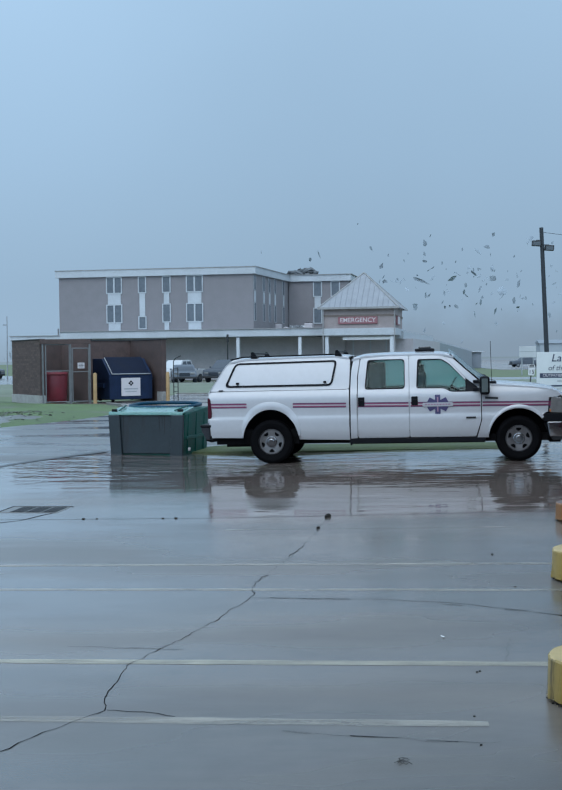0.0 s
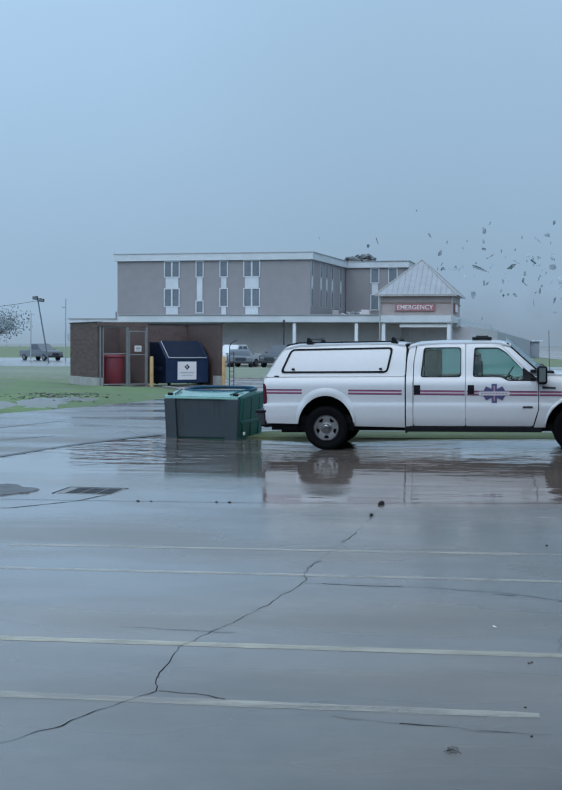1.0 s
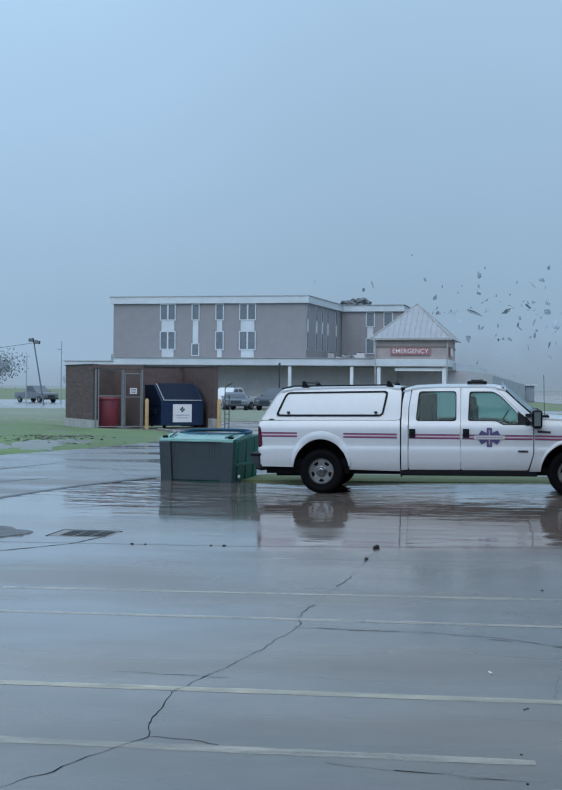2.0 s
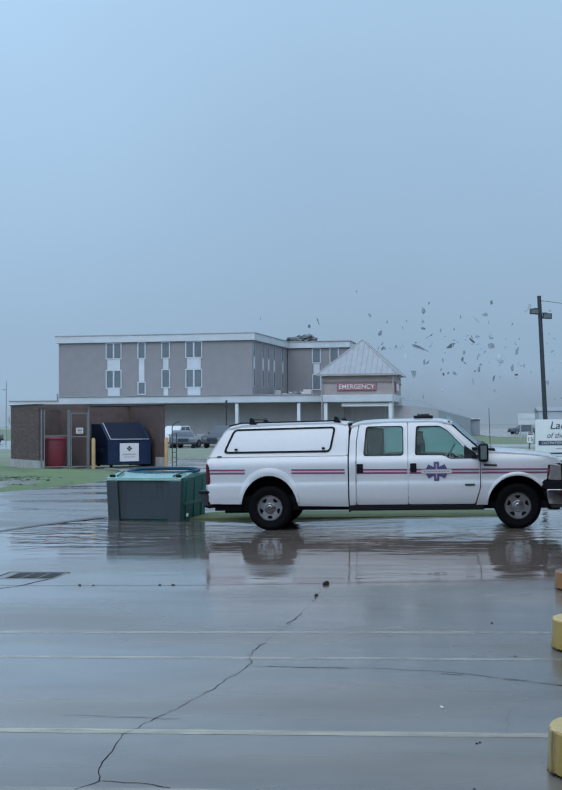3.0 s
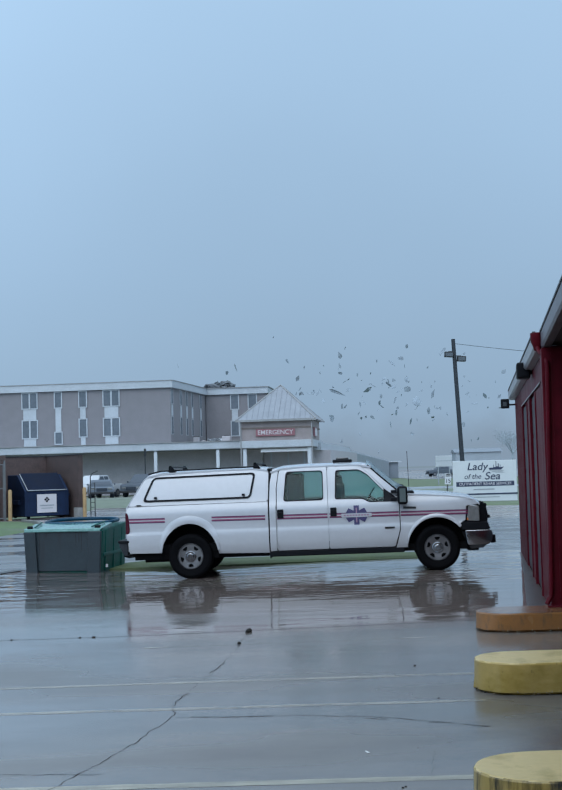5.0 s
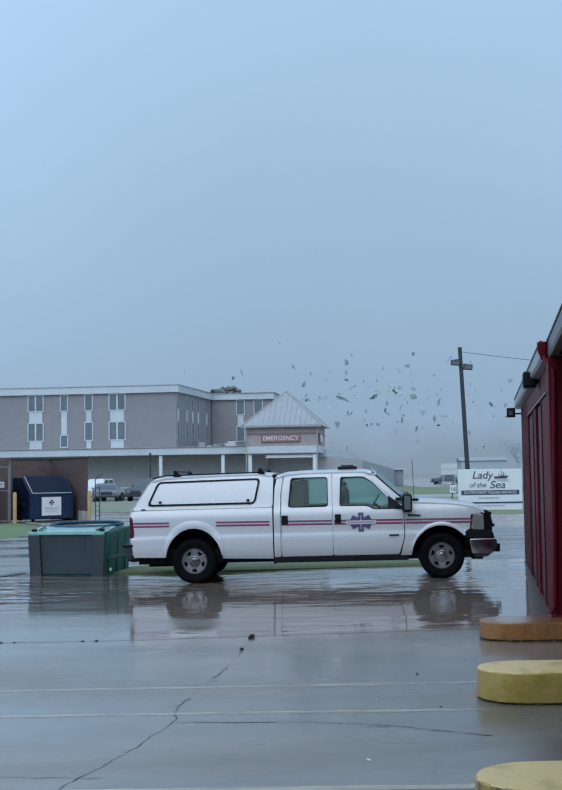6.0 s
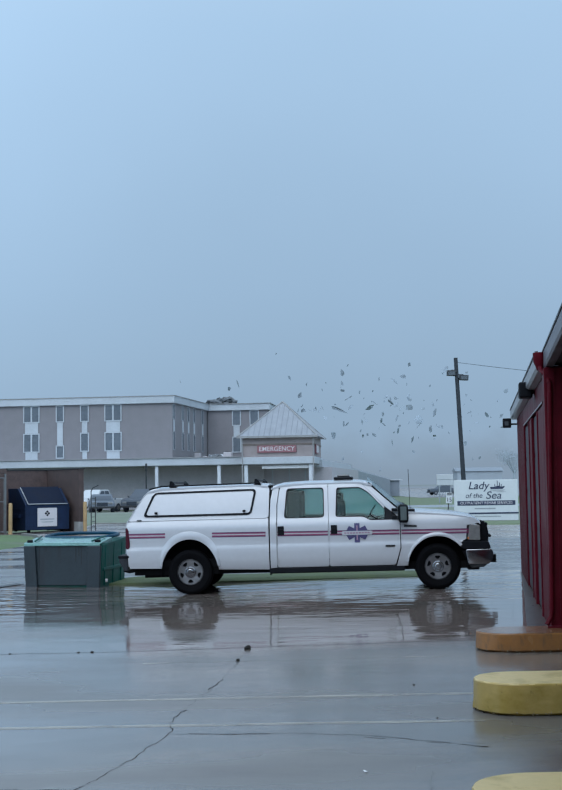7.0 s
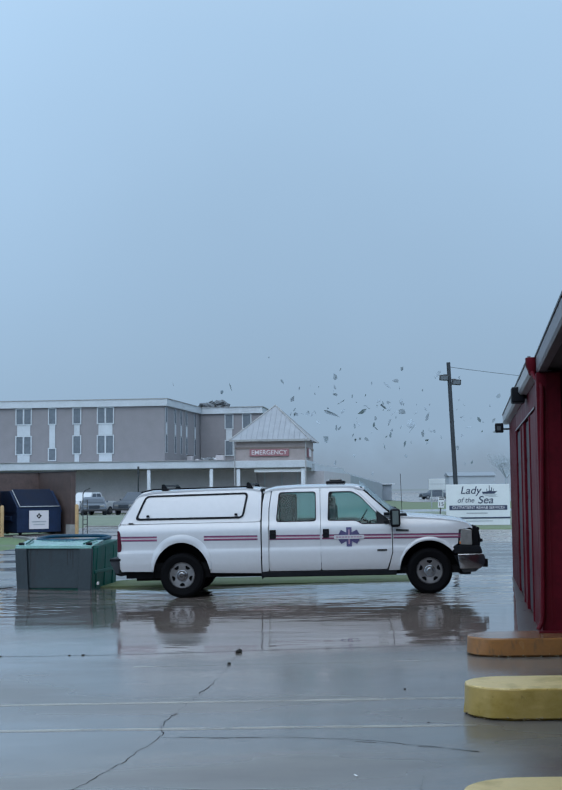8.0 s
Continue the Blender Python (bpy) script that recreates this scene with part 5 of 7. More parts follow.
def kerb_block(x, y, mat, top_mat, label, seed, h):
    """A long round-ended concrete island, its lower edge broken and stained."""
    ob = thing("kerb_block", pose(x, y, 0, 0, 0, -3.0), label, "kerb block", "kerb blocks of the bays")
    r, length = 0.325, 2.6
    outline = [(r - r * math.sin(a) * 1.15, -r * math.cos(a)) for a in np.linspace(0, math.pi, 25)] + [(length, r)] + [(r + (length - r) * (1 - k / 26), -r) for k in range(26)]
    bm = bmesh.new()
    rings = []
    for z, grow in ((0.0, -0.035), (0.022, 0.002), (0.10, 0.003), (h - 0.010, 0.0), (h, -0.008)):
        ring = []
        for k, (a, b) in enumerate(outline):
            jag = 0.03 * noise.noise((k * 1.7, z * 40, seed)) if z < 0.05 else 0.002 * noise.noise((k * 0.8, z * 9, seed))
            ring.append(bm.verts.new((a - (grow + jag) * (1 if a < r else 0), b * (1 + (grow + jag) / r), z)))
        rings.append(ring)
    n = len(outline)
    for a, b in zip(rings, rings[1:]):
        for k in range(n):
            bm.faces.new((a[k], a[(k + 1) % n], b[(k + 1) % n], b[k]))
    bm.faces.new(rings[-1])
    part("body", bm, mat, ob, smooth=35)
    cap = bmesh.new()
    low = [cap.verts.new((a + (0.005 + 0.004 * noise.noise((k * 0.6, 3, seed))) * (1 if a < r else 0), b * (0.985 + 0.01 * noise.noise((k * 0.6, 5, seed))), h - 0.004)) for k, (a, b) in enumerate(outline)]
    high = [cap.verts.new((v.co.x + 0.006 * (1 if v.co.x < r else 0), v.co.y * 0.98, h + 0.004)) for v in low]
    for k in range(n):
        cap.faces.new((low[k], low[(k + 1) % n], high[(k + 1) % n], high[k]))
    cap.faces.new(high)
    part("top", cap, top_mat, ob, "worn painted top with reflected light put into its colour", smooth=35)
    chips = bmesh.new()
    chip_rng = random.Random(seed)
    for _ in range(16):
        k = chip_rng.randrange(0, 25)
        a, b = outline[k]
        if chip_rng.random() < 0.5:
            a, b = r + chip_rng.random() * 1.6, -r
        size = chip_rng.uniform(0.002, 0.006)
        bmesh.ops.create_icosphere(chips, subdivisions=1, radius=size, matrix=Matrix.LocRotScale((a - 0.004, b * 1.01, chip_rng.uniform(0.0, 0.018)), None, (1.6, 1, 0.6)))
    tagged(part("broken_edge", chips, CRACK, ob), "dark chipped lower edge", kind="stuff")
    crumbs = bmesh.new()
    for _ in range(60):
        if chip_rng.random() < 0.55:
            a, b = r + chip_rng.random() * 1.3, -r
        else:
            a, b = outline[chip_rng.randrange(0, 20)]
        size = chip_rng.uniform(0.0015, 0.0065)
        bmesh.ops.create_icosphere(crumbs, subdivisions=1, radius=size, matrix=Matrix.LocRotScale((a - 0.003, b * 1.006, chip_rng.uniform(0.006, 0.034)), Euler((0, chip_rng.uniform(0, 3), 0)), (1.9, 0.9, 0.9)))
    tagged(part("crumbled_concrete", crumbs, CRUMB, ob), "pale crumbled concrete along the foot", kind="stuff")
    return ob


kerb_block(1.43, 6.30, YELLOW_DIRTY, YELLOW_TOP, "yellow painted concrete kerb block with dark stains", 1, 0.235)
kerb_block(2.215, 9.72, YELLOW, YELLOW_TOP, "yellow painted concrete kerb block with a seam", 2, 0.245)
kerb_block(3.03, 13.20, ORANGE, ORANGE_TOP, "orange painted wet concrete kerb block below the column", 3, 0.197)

# ---- white crew-cab pickup with a camper shell; x forwards from the rear axle, y from the near flank inwards ----
TRUCK = pose(-0.175, 21.325, -0.057, 0, -0.78, -8.2)
truck = thing("pickup_truck", TRUCK, "white crew-cab pickup truck with camper shell and red stripes", "pickup truck")
BODY_WHITE = material("wet_white_car_paint", (0.49, 0.50, 0.525), 0.22, 0, 0.03, 1.5, coat=0.6)
TYRE = material("tyre_rubber", (0.006, 0.006, 0.007), 0.9, 0, 0.2, 10, 0.2, 60, shine=0.04)
RIM = material("dull_alloy", (0.26, 0.255, 0.26), 0.36, 0.85, 0.2, 10)
HUB_METAL = material("chromed_hub", (0.30, 0.30, 0.31), 0.12, 1.0, 0.1, 10)
CHROME = material("chrome", (0.30, 0.31, 0.325), 0.17, 1.0, 0.05, 5)
DULL_CHROME = material("dull_chrome", (0.085, 0.09, 0.10), 0.32, 1.0, 0.2, 8)
UNDER = material("underbody_black", (0.010, 0.010, 0.011), 0.9, 0, 0.2, 4, shine=0.05)
TAIL_RED = material("tail_lamp_red", (0.06, 0.004, 0.014), 0.22, 0, 0.1, 6, coat=0.5)
LAMP_CLEAR = material("clear_lamp", (0.26, 0.265, 0.26), 0.15, 0.3, 0.15, 20, coat=0.6)
AMBER = material("amber_lamp", (0.5, 0.16, 0.05), 0.2, 0, 0.1, 10)
STRIPE_RED = material("stripe_red", (0.27, 0.06, 0.125), 0.4, 0, 0.15, 2)
STRIPE_PLUM = material("stripe_plum", (0.11, 0.04, 0.10), 0.4, 0, 0.15, 2)
BANNER_INK = material("faded_pink_ink", (0.36, 0.22, 0.30), 0.4, 0, 0.15, 4)
STAR_NAVY = material("star_navy", (0.065, 0.058, 0.15), 0.4, 0, 0.15, 4)
CAR_GLASS = clear_pane("tinted_car_glass", (0.68, 0.85, 0.835), 0.985)
SCREEN_GLASS = clear_pane("windscreen_glass", (0.88, 0.91, 0.92), 0.78)
RAIN_GLASS = clear_pane("rain_covered_glass", (0.68, 0.85, 0.835), 0.45)
wet_pane = RAIN_GLASS.node_tree.nodes["Principled BSDF"]
wet_pane.inputs["Base Color"].default_value, wet_pane.inputs["Metallic"].default_value, wet_pane.inputs["Roughness"].default_value = (0.62, 0.80, 0.80, 1), 0.0, 0.5
wet_pane.inputs["Transmission Weight"].default_value, wet_pane.inputs["IOR"].default_value = 1.0, 1.05
SEAT = material("seat_fabric", (0.016, 0.019, 0.024), 0.8, 0, 0.2, 6)
MIRROR_FACE = material("grey_green_mirror", (0.10, 0.125, 0.125), 0.5, 0.0, 0.15, 6, shine=0.2)
WIDE = 2.03


def flank(z):
    """How far the flank stands back from its widest line at a height."""
    table = ((0.38, 0.10), (0.46, 0.052), (0.60, 0.012), (0.78, 0.0), (0.82, 0.014), (0.86, 0.018), (1.00, 0.006), (1.10, 0.004), (1.20, 0.016), (1.27, 0.045), (1.30, 0.055), (1.60, 0.115), (1.84, 0.185), (1.92, 0.24))
    for (a, p), (b, q) in zip(table, table[1:]):
        if z <= b:
            t = max(0, (z - a) / (b - a))
            return p + (q - p) * t
    return table[-1][1]


def panel(name, outline, parent, label="", holes=(), mat=None, proud=0.0, thick=0.022, far=False):
    """A body panel: an outline of (x, z) with holes, bent to the flank, with thickness; far: on the other side."""
    bm = bmesh.new()
    edges = []
    for loop in (outline, *holes):
        verts = [bm.verts.new((x, 0, z)) for x, z in loop]
        edges += [bm.edges.new((verts[k], verts[(k + 1) % len(verts)])) for k in range(len(verts))]
    bmesh.ops.triangle_fill(bm, use_beauty=True, use_dissolve=False, edges=edges)
    for z in (0.46, 0.54, 0.60, 0.70, 0.78, 0.82, 0.86, 0.93, 1.0, 1.1, 1.2, 1.24, 1.27, 1.3, 1.45, 1.6, 1.72, 1.84):
        bmesh.ops.bisect_plane(bm, geom=bm.verts[:] + bm.edges[:] + bm.faces[:], plane_co=(0, 0, z), plane_no=(0, 0, 1))
    for v in bm.verts:
        v.co.y = flank(v.co.z) - proud
    made = bmesh.ops.extrude_face_region(bm, geom=bm.faces[:])
    bmesh.ops.translate(bm, vec=(0, thick, 0), verts=[g for g in made["geom"] if isinstance(g, bmesh.types.BMVert)])
    if far:
        for v in bm.verts:
            v.co.y = WIDE - v.co.y
    return part(name, bm, mat or BODY_WHITE, parent, label, smooth=32)


def arc(cx, cz, r, a0, a1, n, rz=None):
    return [(cx + r * math.cos(radians(a)), cz + (rz or r) * math.sin(radians(a))) for a in np.linspace(a0, a1, n)]


def rounded(points, r, n=4):
    """An outline with its corners rounded off."""
    made = []
    for k, p in enumerate(points):
        p, a, b = Vector(p), Vector(points[k - 1]), Vector(points[(k + 1) % len(points)])
        cut = min(r, (a - p).length * 0.45, (b - p).length * 0.45)
        s, e = p + (a - p).normalized() * cut, p + (b - p).normalized() * cut
        for j in range(n + 1):
            t = j / n
            made.append(tuple((1 - t) ** 2 * s + 2 * t * (1 - t) * p + t * t * e))
    return made


HUB = 0.385
REAR, FRONT = 0.0, 4.28
bed_line = [(-1.06, 0.47), (-1.10, 0.80), (-1.10, 1.22), (-1.06, 1.275), (1.385, 1.285), (1.385, 0.40), (0.50, 0.42)] + arc(REAR, HUB, 0.50, 6, 174, 25, 0.575) + [(-0.50, 0.46)]
fender_line = [(3.58, 0.41), (3.78, 0.41)] + arc(FRONT, HUB, 0.51, 176, 44, 21, 0.525) + [(4.72, 0.82), (4.77, 0.84), (4.79, 1.08), (4.99, 1.11), (4.95, 1.185), (4.52, 1.275), (4.12, 1.31), (3.82, 1.33), (3.665, 1.30), (3.665, 0.72)]
rear_door_line = rounded([(1.53, 0.43), (2.425, 0.43), (2.425, 1.845), (1.60, 1.845), (1.545, 1.5)], 0.035)
front_door_line = rounded([(2.432, 0.43), (3.56, 0.43), (3.65, 0.72), (3.65, 1.27), (3.47, 1.36), (3.004, 1.845), (2.432, 1.845)], 0.035)
rear_window_line = rounded([(1.655, 1.272), (2.355, 1.272), (2.355, 1.788), (1.71, 1.788)], 0.06)
front_window_line = rounded([(2.55, 1.275), (3.03, 1.27), (3.143, 1.205), (3.52, 1.205), (3.52, 1.26), (3.281, 1.52), (3.125, 1.69), (2.98, 1.78), (2.575, 1.78)], 0.045)
corner_line = [(1.407, 0.42), (1.52, 0.43), (1.53, 1.5), (1.58, 1.84), (1.475, 1.84), (1.428, 1.6), (1.411, 1.3)]
pillar_line = [(3.004, 1.85), (3.48, 1.365), (3.59, 1.30), (3.68, 1.32), (3.134, 1.84), (3.073, 1.87)]

shell_line = rounded([(-1.085, 1.29), (-0.80, 1.74), (-0.66, 1.845), (1.35, 1.865), (1.408, 1.80), (1.389, 1.29)], 0.05)
shell_hatch = rounded([(-0.82, 1.352), (-0.628, 1.78), (1.185, 1.80), (1.09, 1.352)], 0.085)
hatch_inner = rounded([(-0.765, 1.386), (-0.602, 1.747), (1.142, 1.767), (1.062, 1.386)], 0.055)

for far in (False, True):
    bed = panel("bed_side", bed_line, truck, "" if far else "white pickup bed flank", far=far)
    fender = panel("front_wing", fender_line, truck, "" if far else "white front wing", far=far)
    panel("cab_corner", corner_line, truck, far=far)
    panel("windscreen_pillar", pillar_line, truck, far=far, proud=-0.01)
    shell = panel("shell_side", shell_line, truck, "" if far else "white camper shell flank", far=far)
    panel("hatch_seal", shell_hatch, shell, "black rubber seal", holes=[hatch_inner], mat=BLACK, proud=0.014, thick=0.02, far=far)
    panel("hatch", hatch_inner, shell, "plain white hatch", proud=0.007, thick=0.01, far=far)
    for name, line, glass_line in (("rear_door", rear_door_line, rear_window_line), ("front_door", front_door_line, front_window_line)):
        door = panel(name, line, truck, "" if far else "white door with tinted window", [glass_line], far=far)
        pane = panel("window", glass_line, door, mat=RAIN_GLASS if far else CAR_GLASS, proud=-0.022, thick=0.006, far=far)
        pane.visible_shadow = False
        inner = [(a + (p - a) * 0.955, b + (q - b) * 0.93) for (p, q) in glass_line for a, b in [(sum(x for x, _ in glass_line) / len(glass_line), sum(z for _, z in glass_line) / len(glass_line))]]
        panel("window_seal", glass_line, door, mat=BLACK, holes=[inner], proud=0.004, thick=0.03, far=far)

    def side(y):
        return WIDE - y if far else y

    # wheel arch liners and lips
    for cx, parent in ((REAR, bed), (FRONT, fender)):
        lip, rings = bmesh.new(), []
        tall, half = (0.575, 0.50) if cx == REAR else (0.525, 0.51)
        for a in np.linspace(10 if cx == REAR else 40, 170, 33):
            ca, sa = math.cos(radians(a)), math.sin(radians(a))
            ring = []
            wide = (1.55 if cx == REAR else 0.7) * (0.25 + 0.75 * min(1.0, sa / 0.8) ** 1.3)
            for grow, out in ((0.0, 0.012), (-0.004, -0.02), (0.012 * wide, -0.026), (0.045 * wide, -0.022), (0.085 * wide, -0.004), (0.092 * wide, 0.03)):
                x, z = cx + (half + grow * 0.9) * ca, HUB + (tall + grow) * sa
                ring.append(lip.verts.new((x, side(flank(max(z, 0.4)) + out), z)))
            rings.append(ring)
        for p, q in zip(rings, rings[1:]):
            for k in range(5):
                lip.faces.new((p[k], p[k + 1], q[k + 1], q[k]))
        part("wheel_arch", lip, BODY_WHITE, parent, "flared white wheel arch", smooth=50)
        liner, rings = bmesh.new(), []
        for a in np.linspace(-4, 184, 25):
            ca, sa = math.cos(radians(a)), math.sin(radians(a))
            rings.append([liner.verts.new((cx + (half - 0.004) * ca, side(y), HUB + (tall - 0.005) * sa)) for y in (0.016, 0.5)])
        for p, q in zip(rings, rings[1:]):
            liner.faces.new((p[0], p[1], q[1], q[0]))
        part("arch_liner", liner, UNDER, parent)

    # red and plum stripes along the flank
    for x0, x1, parent in ((-1.095, -0.42, bed), (0.40, 1.335, bed), (1.54, 2.415, truck), (2.45, 3.64, truck), (3.675, 4.82, fender)):
        for z0, z1, mat in ((0.983, 0.998, STRIPE_PLUM), (0.998, 1.016, STRIPE_RED), (1.036, 1.052, STRIPE_RED), (1.052, 1.068, STRIPE_PLUM)):
            d0, d1 = 0.0095 * x0, 0.0095 * x1
            panel("stripe", [(x0, z0 - d0), (x1, z0 - d1), (x1, z1 - d1), (x0, z1 - d0)], parent, mat=mat, proud=0.003, thick=0.002, far=far)
    for x in (1.60, 2.52):
        handle = part("door_handle", box(x - 0.055, x + 0.055, side(-0.012), side(0.03), 0.985, 1.14, 0.012), BLACK, truck, "black door handle")
        part("grip", box(x - 0.045, x + 0.045, side(-0.024), side(-0.006), 1.06, 1.09, 0.006), BLACK, handle)
    # door edges and sills
    part("door_gap", box(1.518, 1.532, side(0.0), side(0.03), 0.48, 1.2), SOFFIT, truck)
    sill = part("sill", box(1.38, 3.72, side(0.085), side(0.26), 0.325, 0.425, 0.02), BLACK, truck, "black sill step")
    part("tail_lamp", prism(rounded([(-1.118, 0.805), (-1.05, 0.82), (-1.042, 0.90), (-1.062, 1.13), (-1.085, 1.175), (-1.118, 1.18)], 0.025), 0.12 if not far else -0.12, lambda a, b, d: (a, side(-0.002) + (d if not far else d), b), 0.008), TAIL_RED, truck, "red tail lamp")
    lamp = part("headlamp", prism(rounded([(4.80, 0.825), (5.01, 0.815), (5.01, 1.075), (4.83, 1.09)], 0.02), 0.30 if not far else -0.30, lambda a, b, d: (a + abs(d) * 0.12, side(0.012) + d, b), 0.008), LAMP_CLEAR, truck, "clear headlamp")
    part("indicator", box(4.795, 4.822, side(0.006), side(0.05), 0.835, 0.875, 0.006), AMBER, lamp)
    # towing mirror
    mirror = part("mirror", box(3.63, 3.8, side(-0.20), side(-0.02), 1.15, 1.465, 0.05, steps=4), BLACK, truck, "black towing mirror")
    part("mirror_face", box(3.665, 3.768, side(-0.206), side(-0.199), 1.195, 1.425), MIRROR_FACE, mirror)
    part("mirror_glass", box(3.615, 3.622, side(-0.185), side(-0.04), 1.2, 1.435), CHROME, mirror)
    part("mirror_arm", box(3.52, 3.66, side(-0.03), side(0.08), 1.21, 1.27, 0.01), BLACK, mirror)
    part("mirror_arm", box(3.52, 3.66, side(-0.03), side(0.10), 1.35, 1.40, 0.01), BLACK, mirror)
    panel("sail_panel", [(3.395, 1.205), (3.60, 1.205), (3.60, 1.28), (3.50, 1.36), (3.395, 1.44)], truck, mat=BLACK, proud=0.006, thick=0.02, far=far)

# shell details
part("seam", box(-1.08, 1.34, 0.048, 0.06, 1.278, 1.288), SOFFIT, truck)
for x in (-0.58, 1.145 - 0.18):
    part("hatch_latch", box(x - 0.025, x + 0.025, 0.02, 0.07, 1.405, 1.44, 0.008), BLACK, truck, "small black hatch latch")
part("bed_badge", box(-0.92, -0.84, 0.035, 0.06, 1.292, 1.31), BLACK, truck)


def crown(x0, x1, z_of, inset, name, rise, mat, label="", parent=None, n=10, thick=0.03):
    """A gently domed skin from flank to flank."""
    bm = bmesh.new()
    xs, rows = np.linspace(x0, x1, n), []
    for x in xs:
        z = z_of(x)
        y0 = flank(z) + inset
        row = []
        for k in range(11):
            s = k / 10
            y = y0 + (WIDE - 2 * y0) * s
            row.append(bm.verts.new((x, y, z + rise * (1 - abs(2 * s - 1) ** 3))))
        rows.append(row)
    for p, q in zip(rows, rows[1:]):
        for k in range(10):
            bm.faces.new((p[k], p[k + 1], q[k + 1], q[k]))
    made = bmesh.ops.extrude_face_region(bm, geom=bm.faces[:])
    bmesh.ops.translate(bm, vec=(0, 0, -thick), verts=[g for g in made["geom"] if isinstance(g, bmesh.types.BMVert)])
    return part(name, bm, mat, parent or truck, label, smooth=50)


def between(table):
    return lambda x: float(np.interp(x, [p for p, _ in table], [q for _, q in table]))


crown(1.44, 3.195, between(((1.44, 1.80), (1.51, 1.845), (2.0, 1.868), (2.9, 1.868), (3.073, 1.855), (3.195, 1.82))), -0.02, "cab_roof", 0.05, BODY_WHITE, "white domed cab roof")
crown(-0.72, 1.385, between(((-0.72, 1.80), (-0.6, 1.845), (0.4, 1.865), (1.32, 1.868), (1.385, 1.84))), -0.02, "shell_roof", 0.045, BODY_WHITE, "white shell roof")
crown(-1.09, -0.72, between(((-1.09, 1.29), (-0.80, 1.74), (-0.72, 1.81))), -0.01, "shell_back", 0.02, BODY_WHITE)
crown(3.78, 5.02, between(((3.78, 1.325), (4.12, 1.305), (4.52, 1.27), (4.82, 1.225), (4.95, 1.185), (5.02, 1.12))), -0.01, "bonnet", 0.055, BODY_WHITE, "white bonnet")
screen = crown(3.117, 3.78, between(((3.117, 1.845), (3.7, 1.33), (3.78, 1.31))), 0.0, "windscreen", 0.13, SCREEN_GLASS, "raked windscreen", n=5, thick=0.006)
screen.visible_shadow = False
for y in (0.0, 1.0):
    part("screen_seal", tube([(3.134, abs(y * WIDE - 0.19), 1.85), (3.394, abs(y * WIDE - 0.13), 1.60), (3.7, abs(y * WIDE - 0.07), 1.335)], 0.014, 6), BLACK, truck)
part("cowl", box(3.72, 3.92, 0.12, WIDE - 0.12, 1.30, 1.372, 0.015), BLACK, truck)
for y in (0.35, 1.05):
    part("wiper", tube([(3.78, y, 1.36), (3.72, y + 0.3, 1.41), (3.67, y + 0.55, 1.44)], 0.012, 6), BLACK, truck)
gap = bmesh.new()
path = [(1.398, 0.30), (1.398, 0.9), (1.402, 1.5), (1.418, 1.72), (1.455, 1.86)]
for (x0, z0), (x1, z1) in zip(path, path[1:]):
    gap_pts = [(x0 - 0.010, z0), (x0 + 0.010, z0), (x1 + 0.010, z1), (x1 - 0.010, z1)]
    prism(gap_pts, WIDE - 0.2, lambda a, b, d: (a, flank(b) + 0.012 + d * (1 - 2 * 0.05), b), 0, gap)
part("cab_gap", gap, BLACK, truck, "black gap between cab and bed")
part("cab_back", box(1.44, 1.48, 0.10, WIDE - 0.10, 0.42, 1.28), BODY_WHITE, truck)
part("floor", box(-1.0, 4.87, 0.18, WIDE - 0.18, 0.34, 0.46), UNDER, truck)
part("bed_tub", box(-0.62, 0.62, 0.42, WIDE - 0.42, 0.47, 1.02), UNDER, truck)
part("bed_front", box(-1.02, 1.34, 0.15, WIDE - 0.15, 0.46, 0.60), UNDER, truck)
part("tailgate", box(-1.115, -1.06, 0.06, WIDE - 0.06, 0.50, 1.275, 0.015), BODY_WHITE, truck, "white tailgate")
part("engine_block", box(3.62, 4.82, 0.4, WIDE - 0.4, 0.40, 1.05), UNDER, truck)
part("headliner", box(1.50, 3.03, 0.22, WIDE - 0.22, 1.79, 1.81, 0.004), SEAT, truck)
part("dashboard", box(3.29, 3.72, 0.15, WIDE - 0.15, 0.95, 1.24, 0.03), SEAT, truck)
for x, y in ((2.55, 0.30), (2.55, 1.15), (1.72, 0.25), (1.72, 1.05)):
    # rear backs rise to full height in place of the dark far-side pillar
    seat = part("seat", box(x - 0.02, x + (0.22 if x < 2 else 0.14), y, y + 0.62, 0.85, 1.745 if x < 2 else 1.54, 0.04), SEAT, truck)
    if x > 2:
        part("headrest", box(x, x + 0.11, y + 0.15, y + 0.43, 1.48, 1.68, 0.035), SEAT, seat)
wheel_bm = lathe([(0.185, -0.012), (0.205, 0.0), (0.185, 0.012), (0.17, 0.0)], 20, axis="X", caps=False)
rod((0, -0.18, 0), (0, 0.18, 0), 0.02, None, 8, wheel_bm), rod((0, 0, 0), (0.3, 0, 0), 0.03, None, 8, wheel_bm)
wheel_bm.transform(pose(3.14, 1.50, 1.27, 0, 32, 0))
part("steering_wheel", wheel_bm, BLACK, truck)


